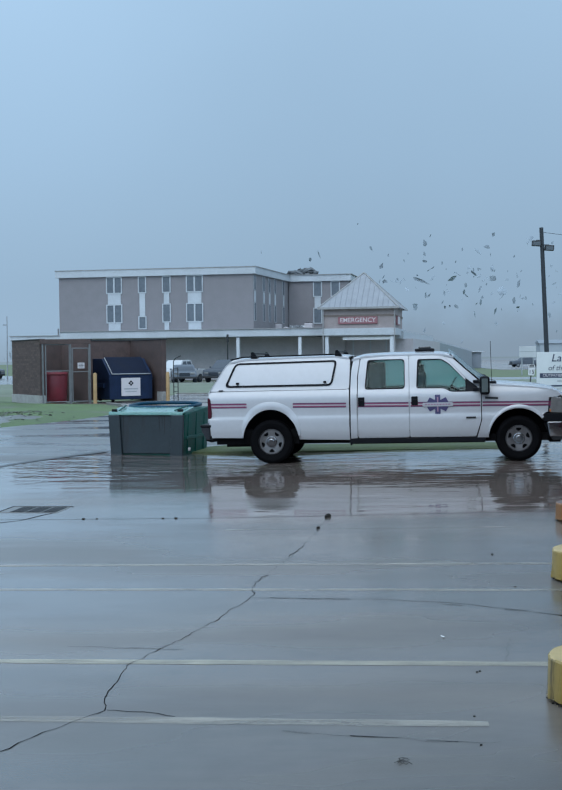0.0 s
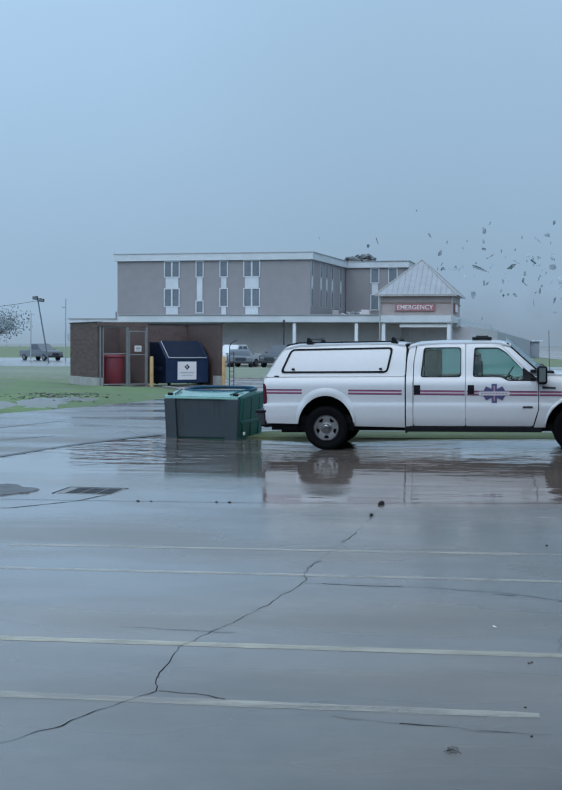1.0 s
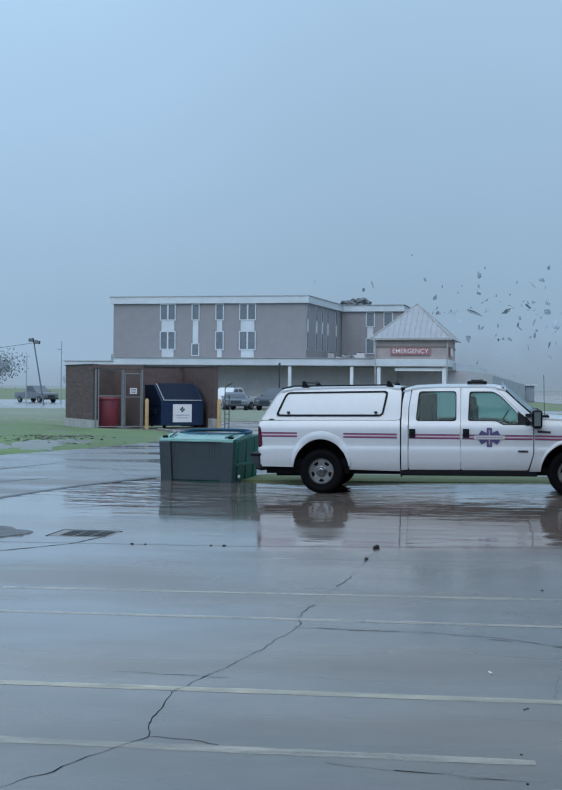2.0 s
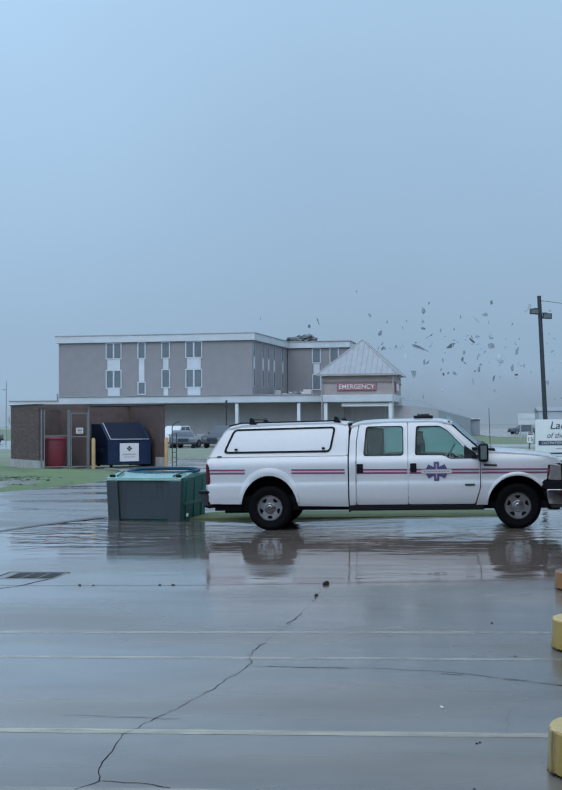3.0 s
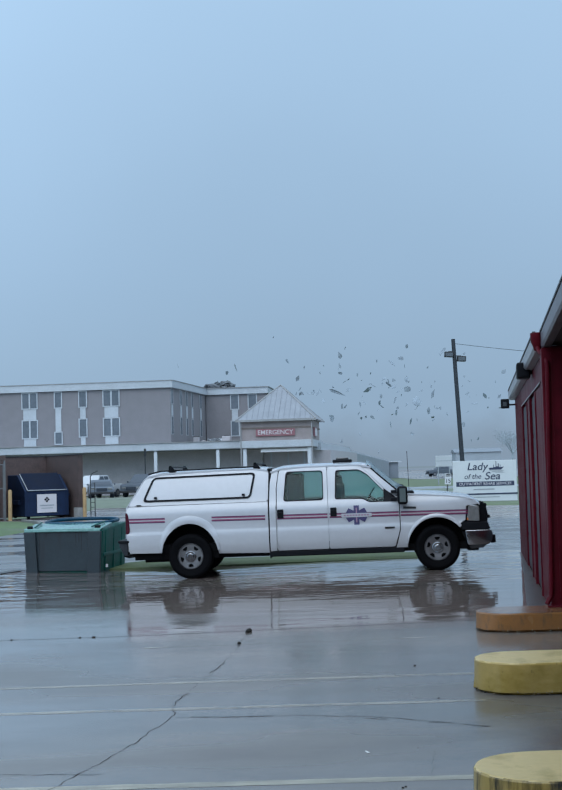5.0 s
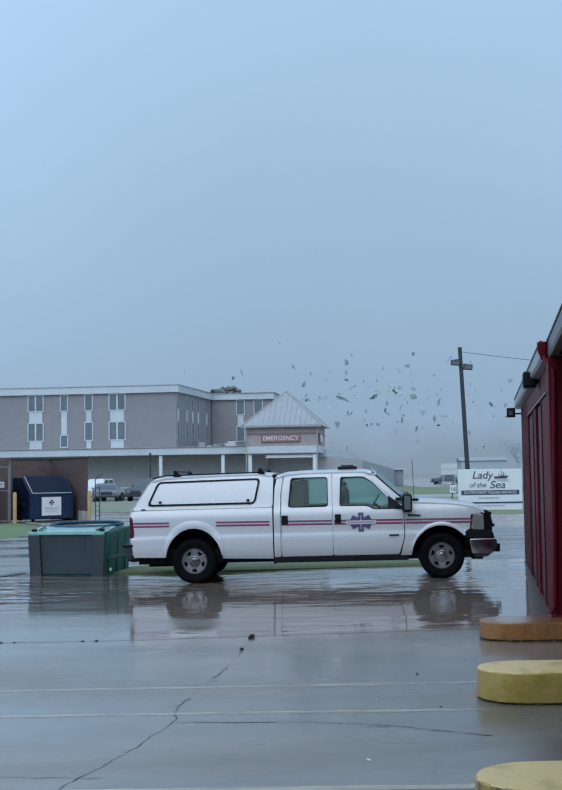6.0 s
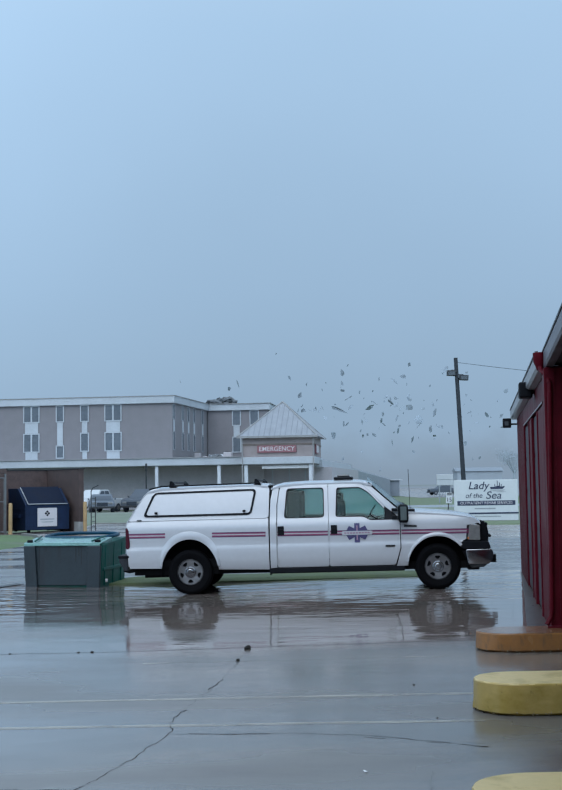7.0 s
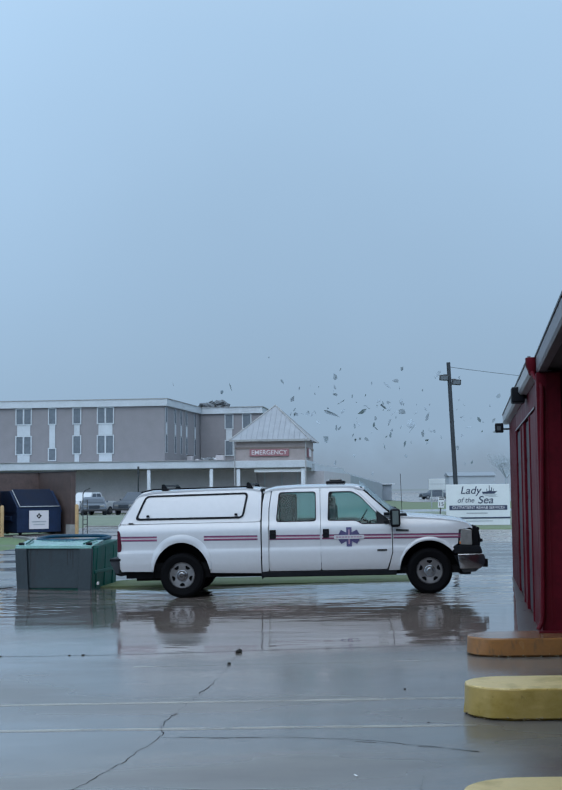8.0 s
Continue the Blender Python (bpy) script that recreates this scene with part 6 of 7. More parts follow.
# wheels
def wheel(x, y_out, inward, turn):
    tyre = bmesh.new()
    profile = [(0.215, 0.02), (0.24, 0.0), (0.33, -0.012), (0.372, 0.012), (0.388, 0.05), (0.388, 0.20), (0.37, 0.24), (0.24, 0.25), (0.215, 0.23)]
    lathe([(r, y_out + inward * h) for r, h in profile], 40, tyre, "Y", (x, 0, HUB), False)
    hoop = part("wheel", tyre, TYRE, truck, "black tyre on a dull alloy rim", smooth=35)
    rim = bmesh.new()
    lathe([(r, y_out + inward * h) for r, h in ((0.222, 0.0), (0.232, 0.012), (0.215, 0.035), (0.19, 0.05), (0.19, 0.16), (0.02, 0.17))], 40, rim, "Y", (x, 0, HUB), False)
    rim_ob = part("rim", rim, RIM, hoop, smooth=35)
    # black disc stands in for the shade behind the wheel openings
    back = lathe([(0.188, y_out + inward * 0.075), (0.188, y_out + inward * 0.085), (0.01, y_out + inward * 0.085)], 30, None, "Y", (x, 0, HUB))
    part("brake_shadow", back, UNDER, rim_ob)
    face, edges = bmesh.new(), []
    loops = [[(0.216 * math.cos(t), 0.216 * math.sin(t)) for t in np.linspace(0, 2 * math.pi, 48, endpoint=False)], [(0.06 * math.cos(t), 0.06 * math.sin(t)) for t in np.linspace(0, 2 * math.pi, 24, endpoint=False)]]
    for k in range(5):
        mid = turn + 36 + 72 * k
        corners = [(r * math.cos(radians(mid + d)), r * math.sin(radians(mid + d))) for r, d in ((0.128, -9), (0.172, -17), (0.188, -13), (0.188, 13), (0.172, 17), (0.128, 9))]
        loops.append(rounded(corners, 0.014, 3))
    for loop in loops:
        ring = [face.verts.new((x + p, y_out + inward * (0.026 + 0.022 * max(0.0, 1 - math.hypot(p, q) / 0.19)), HUB + q)) for p, q in loop]
        edges += [face.edges.new((ring[k], ring[(k + 1) % len(ring)])) for k in range(len(ring))]
    bmesh.ops.triangle_fill(face, use_beauty=True, use_dissolve=False, edges=edges)
    made = bmesh.ops.extrude_face_region(face, geom=face.faces[:])
    bmesh.ops.translate(face, vec=(0, inward * 0.03, 0), verts=[g for g in made["geom"] if isinstance(g, bmesh.types.BMVert)])
    part("rim_face", face, RIM, rim_ob, "pressed wheel face with five openings", smooth=25)
    part("hub_cap", lathe([(0.098, y_out + inward * 0.05), (0.096, y_out + inward * 0.012), (0.085, y_out + inward * 0.004), (0.062, y_out + inward * 0.004), (0.056, y_out - inward * 0.022), (0.046, y_out - inward * 0.028), (0.001, y_out - inward * 0.028)], 20, None, "Y", (x, 0, HUB)), HUB_METAL, rim_ob, "dull metal hub cap", smooth=30)
    for k in range(8):
        a = math.radians(45 * k + 20)
        part("wheel_nut", rod((x + 0.082 * math.cos(a), y_out + inward * 0.01, HUB + 0.082 * math.sin(a)), (x + 0.082 * math.cos(a), y_out - inward * 0.012, HUB + 0.082 * math.sin(a)), 0.012, None, 6), CHROME, rim_ob)


for x in (REAR, FRONT):
    wheel(x, 0.045, 1, 90 if x == REAR else 270)
    wheel(x, WIDE - 0.045, -1, 90)
    part("axle", rod((x, 0.25, HUB), (x, WIDE - 0.25, HUB), 0.06), UNDER, truck)

# bumpers, grille guard, hitch, exhaust
rear_bumper = part("rear_bumper", prism(rounded([(-1.09, 0.665), (-1.245, 0.665), (-1.25, 0.60), (-1.205, 0.53), (-1.16, 0.44), (-1.09, 0.44)], 0.02), WIDE - 0.06, lambda a, b, d: (a, 0.03 + d, b), 0.012), DULL_CHROME, truck, "dull grey rear step bumper")
part("bumper_cap", box(-1.26, -1.06, 0.0, WIDE, 0.655, 0.705, 0.015), BLACK, rear_bumper)
part("tow_hitch", prism(rounded([(-1.05, 0.45), (-1.22, 0.45), (-1.28, 0.40), (-1.36, 0.41), (-1.36, 0.36), (-1.26, 0.33), (-1.05, 0.36)], 0.015), 0.12, lambda a, b, d: (a, WIDE / 2 - 0.06 + d, b), 0.008), UNDER, truck, "black tow hitch")
part("tow_ball", lathe([(0.012, 0.405), (0.012, 0.44), (0.022, 0.447), (0.029, 0.465), (0.022, 0.487), (0.004, 0.494)], 14, None, "Z", (-1.33, WIDE / 2, 0.0)), CHROME, truck)
part("exhaust", rod((-0.85, 0.35, 0.33), (-0.2, 0.42, 0.33), 0.045), UNDER, truck, "dark exhaust pipe")
part("hitch_bar", box(-1.02, -0.55, 0.3, WIDE - 0.3, 0.36, 0.45), UNDER, truck)
front_bumper = part("front_bumper", prism(rounded([(4.79, 0.41), (5.14, 0.41), (5.215, 0.49), (5.225, 0.61), (5.19, 0.665), (4.755, 0.665)], 0.03), WIDE - 0.02, lambda a, b, d: (a, 0.01 + d, b), 0.014), CHROME, truck, "chrome front bumper", smooth=40)
# separate dark piece stands in for the ground mirrored in the chrome
part("lower_bumper", prism(rounded([(4.80, 0.42), (5.13, 0.42), (5.06, 0.36), (4.85, 0.345)], 0.02), WIDE - 0.08, lambda a, b, d: (a, 0.04 + d, b), 0.01), DARK_STEEL, front_bumper, "lower bumper edge, darkened in place of the ground reflection")
part("air_dam", box(4.79, 4.99, 0.14, WIDE - 0.14, 0.31, 0.40, 0.02), BLACK, front_bumper, "black lower valance")
part("bumper_pad", prism(rounded([(4.70, 0.675), (5.185, 0.675), (5.15, 0.79), (4.80, 0.812), (4.68, 0.79)], 0.02), WIDE - 0.01, lambda a, b, d: (a, 0.0 + d, b), 0.008), BLACK, front_bumper, "black bumper top pad")
for y in (0.03, WIDE - 0.09):
    part("wing_liner", prism(rounded([(4.76, 0.52), (4.81, 0.48), (4.81, 0.64), (4.7, 0.64)], 0.015), 0.06, lambda a, b, d, y=y: (a, y + d, b)), BLACK, front_bumper)
part("tow_hook", box(5.2, 5.29, 0.25, 0.33, 0.42, 0.56, 0.012), BLACK, front_bumper)
guard = part("grille_guard", box(4.99, 5.09, 0.30, WIDE - 0.30, 0.72, 1.11, 0.03), BLACK, truck, "black grille guard")
for y in (0.28, 0.72, WIDE - 0.72, WIDE - 0.28):
    part("guard_bar", tube([(5.11, y, 0.60), (5.15, y, 0.9), (5.12, y, 1.07), (5.07, y, 1.12)], 0.03), BLACK, guard)
part("guard_bar", rod((5.13, 0.2, 1.08), (5.13, WIDE - 0.2, 1.08), 0.03), BLACK, guard)
part("guard_bar", rod((5.18, 0.2, 0.88), (5.18, WIDE - 0.2, 0.88), 0.03), BLACK, guard)
part("guard_wing", prism(rounded([(5.0, 0.72), (5.14, 0.70), (5.13, 1.08), (5.05, 1.13)], 0.03), 0.03, lambda a, b, d: (a, 0.20 + d, b)), BLACK, guard)

# roof bars and beacon
for x in (-0.30, 1.20):
    rack = part("roof_bar", rod((x, 0.25, 1.945), (x, WIDE - 0.25, 1.945), 0.016), BLACK, truck, "black roof bar with foot clamps")
    for y in (0.22, WIDE - 0.22):
        part("clamp", prism(rounded([(-0.06, 1.86), (0.07, 1.86), (0.04, 1.91), (-0.01, 1.975), (-0.05, 1.97)], 0.015), 0.06, lambda a, b, d, x=x, y=y: (x + a, y - 0.03 + d, b)), BLACK, rack)
part("roof_rail", tube([(-0.72, 0.20, 1.84), (-0.5, 0.19, 1.885), (1.25, 0.19, 1.90)], 0.013, 6), BLACK, truck, "black rail along the shell roof")
beacon = part("light_bar", box(2.52, 2.86, 0.62, WIDE - 0.62, 1.915, 1.965, 0.02), BLACK, truck, "low black roof light bar")
part("lens", box(2.58, 2.80, 0.70, WIDE - 0.70, 1.965, 2.0, 0.015), material("smoked_lens", (0.05, 0.055, 0.06), 0.1, 0, 0.1, 8, coat=0.6), beacon)
part("aerial", tube([(3.84, 0.16, 1.32), (3.835, 0.16, 1.7), (3.83, 0.16, 2.06)], 0.0045, 6), BLACK, truck, "thin whip aerial")

# six-armed medical star with a white banner
CX, CZ = 2.915, 0.995
star = None
for a in (90, 30, 150):
    ca, sa = math.cos(radians(a)), math.sin(radians(a))
    arm = [(CX + p * ca * 1.12 - q * sa, CZ + p * sa + q * ca) for p, q in ((-0.165, -0.046), (0.165, -0.046), (0.165, 0.046), (-0.165, 0.046))]
    bar = panel("star_bar", arm, star or truck, "" if star else "dark blue six-armed star with a pale staff", mat=STAR_NAVY, proud=0.006 + 0.001 * (a // 30), thick=0.002)
    star = star or bar
panel("star_staff", [(CX - 0.011, CZ - 0.125), (CX + 0.011, CZ - 0.125), (CX + 0.011, CZ + 0.125), (CX - 0.011, CZ + 0.125)], star, mat=BANNER_INK, proud=0.014, thick=0.002)
panel("banner", rounded([(CX - 0.26, CZ - 0.035), (CX + 0.26, CZ - 0.035), (CX + 0.26, CZ + 0.032), (CX - 0.26, CZ + 0.032)], 0.02), star, "white banner across the star", mat=BODY_WHITE, proud=0.0155, thick=0.002)
for k in range(9):
    x = CX - 0.22 + k * 0.05
    panel("text_bar", [(x, CZ - 0.012), (x + 0.036, CZ - 0.012), (x + 0.036, CZ + 0.012), (x, CZ + 0.012)], star, mat=BANNER_INK, proud=0.018, thick=0.002)
panel("door_badge", [(3.394, 0.745), (3.56, 0.745), (3.56, 0.775), (3.394, 0.775)], truck, mat=DARK_STEEL, proud=0.012, thick=0.02)
panel("wing_badge", [(3.72, 1.075), (3.94, 1.065), (3.94, 1.10), (3.72, 1.115)], truck, mat=DARK_STEEL, proud=0.010, thick=0.02)

# ---- green dumpster beside the truck ----
GREEN = material("dumpster_green", (0.004, 0.092, 0.072), 0.45, 0, 0.3, 3, 0.1, 15, shine=0.2)
SLATE = stained(material("dumpster_slate", (0.018, 0.029, 0.036), 0.45, 0, 0.2, 3, 0.04, 15), (0.014, 0.018, 0.022), 0.54, 0.68, 3.0, (1.6, 1.6, 0.25))
# lid colour is raised to include the sky reflected on the wet top
LID_GREEN = material("paled_green_lid", (0.15, 0.31, 0.285), 0.18, 0, 0.25, 3)
GRIME = material("dark_grime", (0.012, 0.014, 0.017), 0.5, 0, 0.3, 12)
RIM_BLUE = material("rim_blue", (0.006, 0.055, 0.10), 0.35, 0, 0.3, 4, shine=0.15)
GREEN_BOX = frame_at(-3.27, 23.35, -14)
dumpster = thing("green_dumpster", GREEN_BOX, "battered green dumpster with slate panel and blue rim", "dumpster")
L, DEEP = 1.45, 1.5


def tapered(x0, x1, y0, y1, z0, z1, spread, bevel=0.015, lift=0.0):
    bm = box(x0, x1, y0, y1, z0, z1)
    for v in bm.verts:
        if v.co.z > (z0 + z1) / 2:
            v.co.x += spread if v.co.x > (x0 + x1) / 2 else -spread
            v.co.z += lift * (v.co.y - y0)
    bmesh.ops.bevel(bm, geom=bm.edges[:], offset=bevel, segments=2, affect="EDGES", profile=0.5)
    return bm


part("body", tapered(0.02, L, 0.02, DEEP, -0.06, 0.76, 0.05, 0.015, 0.06), GREEN, dumpster)
part("front_panel", tapered(0.06, L - 0.02, -0.012, 0.03, 0.01, 0.74, 0.045, 0.006), SLATE, dumpster, "dull slate grey front panel")
for x0, x1, lean in ((0.015, 0.245, -0.045), (L - 0.245, L + 0.005, 0.03)):
    post = tapered(x0, x1, -0.062, 0.02, -0.05, 0.745, 0.0, 0.012)
    for v in post.verts:
        v.co.x += lean * max(0.0, v.co.z) / 0.745
    part("corner_post", post, SLATE, dumpster, "wide slate grey corner post")
part("lid_lip", box(-0.02, L + 0.02, -0.06, -0.03, 0.742, 0.775, 0.008), LID_GREEN, dumpster, "pale green rolled lid edge")
for x, z, h in ((0.98, 0.74, 0.30), (1.04, 0.74, 0.2), (1.09, 0.74, 0.36), (0.262, 0.74, 0.42), (0.40, 0.74, 0.12)):
    part("grime_run", tapered(x, x + 0.010, -0.0165, -0.0125, z - h, z, 0.006, 0.001), GRIME, dumpster)
lid = part("lid", tapered(-0.02, L + 0.02, -0.03, 0.62, 0.765, 0.80, 0.02, 0.01, 0.12), LID_GREEN, dumpster, "wet green lid, paled further for sky reflection")
part("lid_rail", rod((0.18, 0.0, 0.83), (0.10, 0.55, 0.90), 0.016), GREEN, lid)
part("lid_rail", rod((L - 0.15, 0.0, 0.83), (L - 0.08, 0.55, 0.90), 0.016), GREEN, lid)
for x in (0.07, L - 0.05):
    part("lid_knuckle", rod((x - 0.05, 0.03, 0.83), (x + 0.05, 0.03, 0.83), 0.026), BLACK, lid)
ring = [(L / 2 + 0.03 + 0.68 * math.copysign(abs(math.cos(a)) ** 0.6, math.cos(a)), 1.02 + 0.44 * math.copysign(abs(math.sin(a)) ** 0.6, math.sin(a)), 0.895 + 0.03 * math.sin(a)) for a in np.linspace(0, 2 * math.pi, 33)]
part("rim", tube(ring, 0.034, 8), RIM_BLUE, dumpster, "blue tube rim of the open hatch")
part("hatch", lathe([(0.60, 0.80), (0.60, 0.86), (0.55, 0.82), (0.05, 0.82)], 24, None, "Z", (L / 2, 1.02, 0.0)), RIM_BLUE, dumpster)
for z in (0.30, 0.60):
    part("side_rib", box(L - 0.01, L + 0.04, 0.1, DEEP - 0.1, z - 0.035, z + 0.035, 0.012), GREEN, dumpster)
for y in (0.25, 0.75, 1.25):
    part("side_post", tapered(L - 0.01, L + 0.025, y - 0.05, y + 0.05, 0.0, 0.76, 0.03, 0.01), GREEN, dumpster)
part("reflector", box(L + 0.06, L + 0.10, 0.12, 0.17, 0.06, 0.12, 0.01), LETTER_WHITE, dumpster)

# ---- hospital sign by the road ----
SIGN_BLUE = material("sign_dark_blue", (0.03, 0.04, 0.08), 0.4, 0, 0.1, 4)
SIGN_FACE = material("sign_face", (0.60, 0.62, 0.62), 0.4, 0, 0.05, 1.5)
sign = thing("roadside_sign", frame_at(12.0, 57.0, -2), "white hospital signboard with dark blue lettering", "sign")
face = part("board", box(0, 3.03, 0, 0.12, 0.40, 1.95, 0.015), SIGN_FACE, sign)
part("lower_board", box(0.0, 3.03, 0.01, 0.11, -0.02, 0.34, 0.01), SIGN_FACE, sign, "white lower board")
part("edge", box(-0.02, 3.05, -0.012, 0.13, 0.34, 0.40), SIGN_BLUE, sign)
for x in (0.08, 2.95):
    part("post", box(x - 0.05, x + 0.05, 0.03, 0.10, -0.13, 1.98), GALV, sign)
upright = pose(0, 0, 0, 90, 0, 0)
text_mesh("Lady", 0.50, SIGN_BLUE, face, Matrix.Translation((1.15, -0.008, 1.66)) @ upright, 0.004, shear=0.22, squeeze=1.05, bold=0.003)
text_mesh("of the", 0.34, SIGN_BLUE, face, Matrix.Translation((0.92, -0.008, 1.20)) @ upright, 0.004, shear=0.25)
text_mesh("Sea", 0.50, SIGN_BLUE, face, Matrix.Translation((1.86, -0.008, 1.20)) @ upright, 0.004, shear=0.22, squeeze=1.1, bold=0.003)
ribbon = part("ribbon", box(0.14, 2.90, -0.006, 0.0, 0.74, 0.96), SIGN_BLUE, face, "dark blue band with white capitals")
text_mesh("OUTPATIENT REHAB SERVICES", 0.185, LETTER_WHITE, ribbon, Matrix.Translation((1.52, -0.009, 0.85)) @ upright, 0.002, squeeze=0.98)
part("text_bar", box(0.95, 1.95, -0.004, 0.0, 0.56, 0.62), GALV, face)
part("text_bar", box(0.9, 2.2, 0.004, 0.01, 0.20, 0.24), GALV, sign)
boat = part("emblem", prism(rounded([(1.74, 1.50), (2.30, 1.50), (2.44, 1.64), (2.25, 1.61), (2.12, 1.66), (1.90, 1.60), (1.70, 1.60)], 0.02), 0.004, lambda a, b, d: (a, -0.002 - d, b)), SIGN_BLUE, face, "small dark blue boat emblem")
for x, z, w in ((2.06, 1.90, 0.016), (2.17, 1.80, 0.02), (1.94, 1.74, 0.014), (2.26, 1.74, 0.012)):
    part("mast", box(x - w, x + w, -0.006, -0.002, 1.6, z), SIGN_BLUE, boat)
for x0, x1, z in ((1.72, 2.42, 1.455), (1.86, 2.36, 1.41), (2.02, 2.46, 1.365)):
    part("wave", box(x0, x1, -0.006, -0.002, z - 0.012, z + 0.012), GALV, boat)

speed = thing("speed_sign", frame_at(10.30, 50.0, 0, -0.01), "small white speed limit sign on a leaning post", "road sign")
part("post", rod((-0.11, 0.03, 0.0), (0.04, 0.03, 1.45), 0.025), DARK_STEEL, speed)
plate = part("plate", prism(rounded([(-0.135, 1.0), (0.12, 0.985), (0.155, 1.43), (-0.10, 1.445)], 0.03), 0.012, lambda a, b, d: (a, 0.0 - d, b)), SIGN_FACE, speed)
text_mesh("15", 0.235, BLACK, plate, Matrix.Translation((0.005, -0.016, 1.13)) @ upright, 0.002)
for z in (1.40, 1.34):
    part("text_bar", box(-0.08, 0.12, -0.016, -0.013, z - 0.018, z + 0.018), BLACK, plate)


# ---- lamp poles and wires ----
def lamp_pole(foot, top, r, heads, label, mat):
    ob = thing("lamp_pole", Matrix.Translation(foot), label, "lamp pole")
    tip = Vector(top) - Vector(foot)
    part("pole", rod((0, 0, -0.1), tip, r, r * 0.8, 12), mat, ob)
    for dx, drop in heads:
        c = tip * (1 - drop / tip.z)
        head = part("flood_head", prism([(-0.24, -0.14), (0.24, -0.17), (0.26, 0.13), (-0.22, 0.16)], 0.28, lambda a, b, d, c=c, dx=dx: (c.x + dx + a, c.y - 0.2 + d, c.z + b), 0.03), DARK_STEEL, ob, "dark box flood head")
        part("lens", box(c.x + dx - 0.19, c.x + dx + 0.19, c.y - 0.215, c.y - 0.2, c.z - 0.12, c.z + 0.08), HAZE_LENS, head)
        part("bracket", box(min(c.x, c.x + dx), max(c.x, c.x + dx), c.y - 0.03, c.y + 0.03, c.z + 0.14, c.z + 0.19), DARK_STEEL, ob)
    return ob


HAZE_LENS = material("dull_flood_lens", (0.10, 0.115, 0.13), 0.3, 0, 0.1, 4)
POLE_DARK = material("dark_weathered_pole", (0.022, 0.028, 0.036), 0.6, 0, 0.25, 3)
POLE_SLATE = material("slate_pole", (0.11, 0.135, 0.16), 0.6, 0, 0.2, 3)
# far pole grey is paled to stand for haze
POLE_GREY = material("hazed_grey_pole", (0.31, 0.34, 0.365), 0.6, 0, 0.2, 3)
lamp_pole((14.52, 66, 0), (14.17, 66, 8.7), 0.135, ((-0.32, 0.85), (0.36, 1.1)), "leaning dark lamp pole with two flood heads", POLE_DARK)
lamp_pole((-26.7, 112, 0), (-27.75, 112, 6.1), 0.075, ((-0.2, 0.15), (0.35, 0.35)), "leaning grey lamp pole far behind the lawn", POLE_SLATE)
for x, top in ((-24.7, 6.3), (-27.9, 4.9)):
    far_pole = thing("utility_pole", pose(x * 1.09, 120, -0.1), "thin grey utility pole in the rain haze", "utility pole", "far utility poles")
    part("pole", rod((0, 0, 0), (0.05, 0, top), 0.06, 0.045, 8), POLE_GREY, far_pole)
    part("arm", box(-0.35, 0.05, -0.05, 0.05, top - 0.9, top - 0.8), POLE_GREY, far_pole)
walk_pole = thing("utility_pole", pose(-4.45, 103.0, -0.1), "thin dark pole before the hospital walkway", "utility pole")
part("pole", rod((0, 0, 0), (0, 0, 3.9), 0.06, 0.05, 8), DARK_STEEL, walk_pole)
part("sleeve", rod((0, 0, 3.3), (0, 0, 3.95), 0.09, 0.09, 8), DARK_STEEL, walk_pole)


def cable(a, b, sag, r, label):
    a, b = Vector(a), Vector(b)
    pts = [a.lerp(b, k / 14) - Vector((0, 0, sag * 4 * (k / 14) * (1 - k / 14))) for k in range(15)]
    return tagged(part("overhead_cable", tube(pts, r, 5), POLE_DARK), label, "cable")


cable((14.2, 66, 8.45), (31, 66, 7.1), 0.25, 0.013, "thin overhead cable running from the lamp pole")
cable((-27.7, 112, 5.7), (-44, 118, 4.6), 0.3, 0.02, "thin overhead cable running from the lamp pole")


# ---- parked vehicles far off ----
# rubber and glass of the far vehicles are lifted to stand for haze
HAZED_RUBBER = material("hazed_rubber", (0.045, 0.054, 0.066), 0.8, 0, 0.15, 4, shine=0.1)
HAZE_GLASS = material("hazed_car_glass", (0.075, 0.09, 0.11), 0.45, 0, 0.1, 2, shine=0.25)


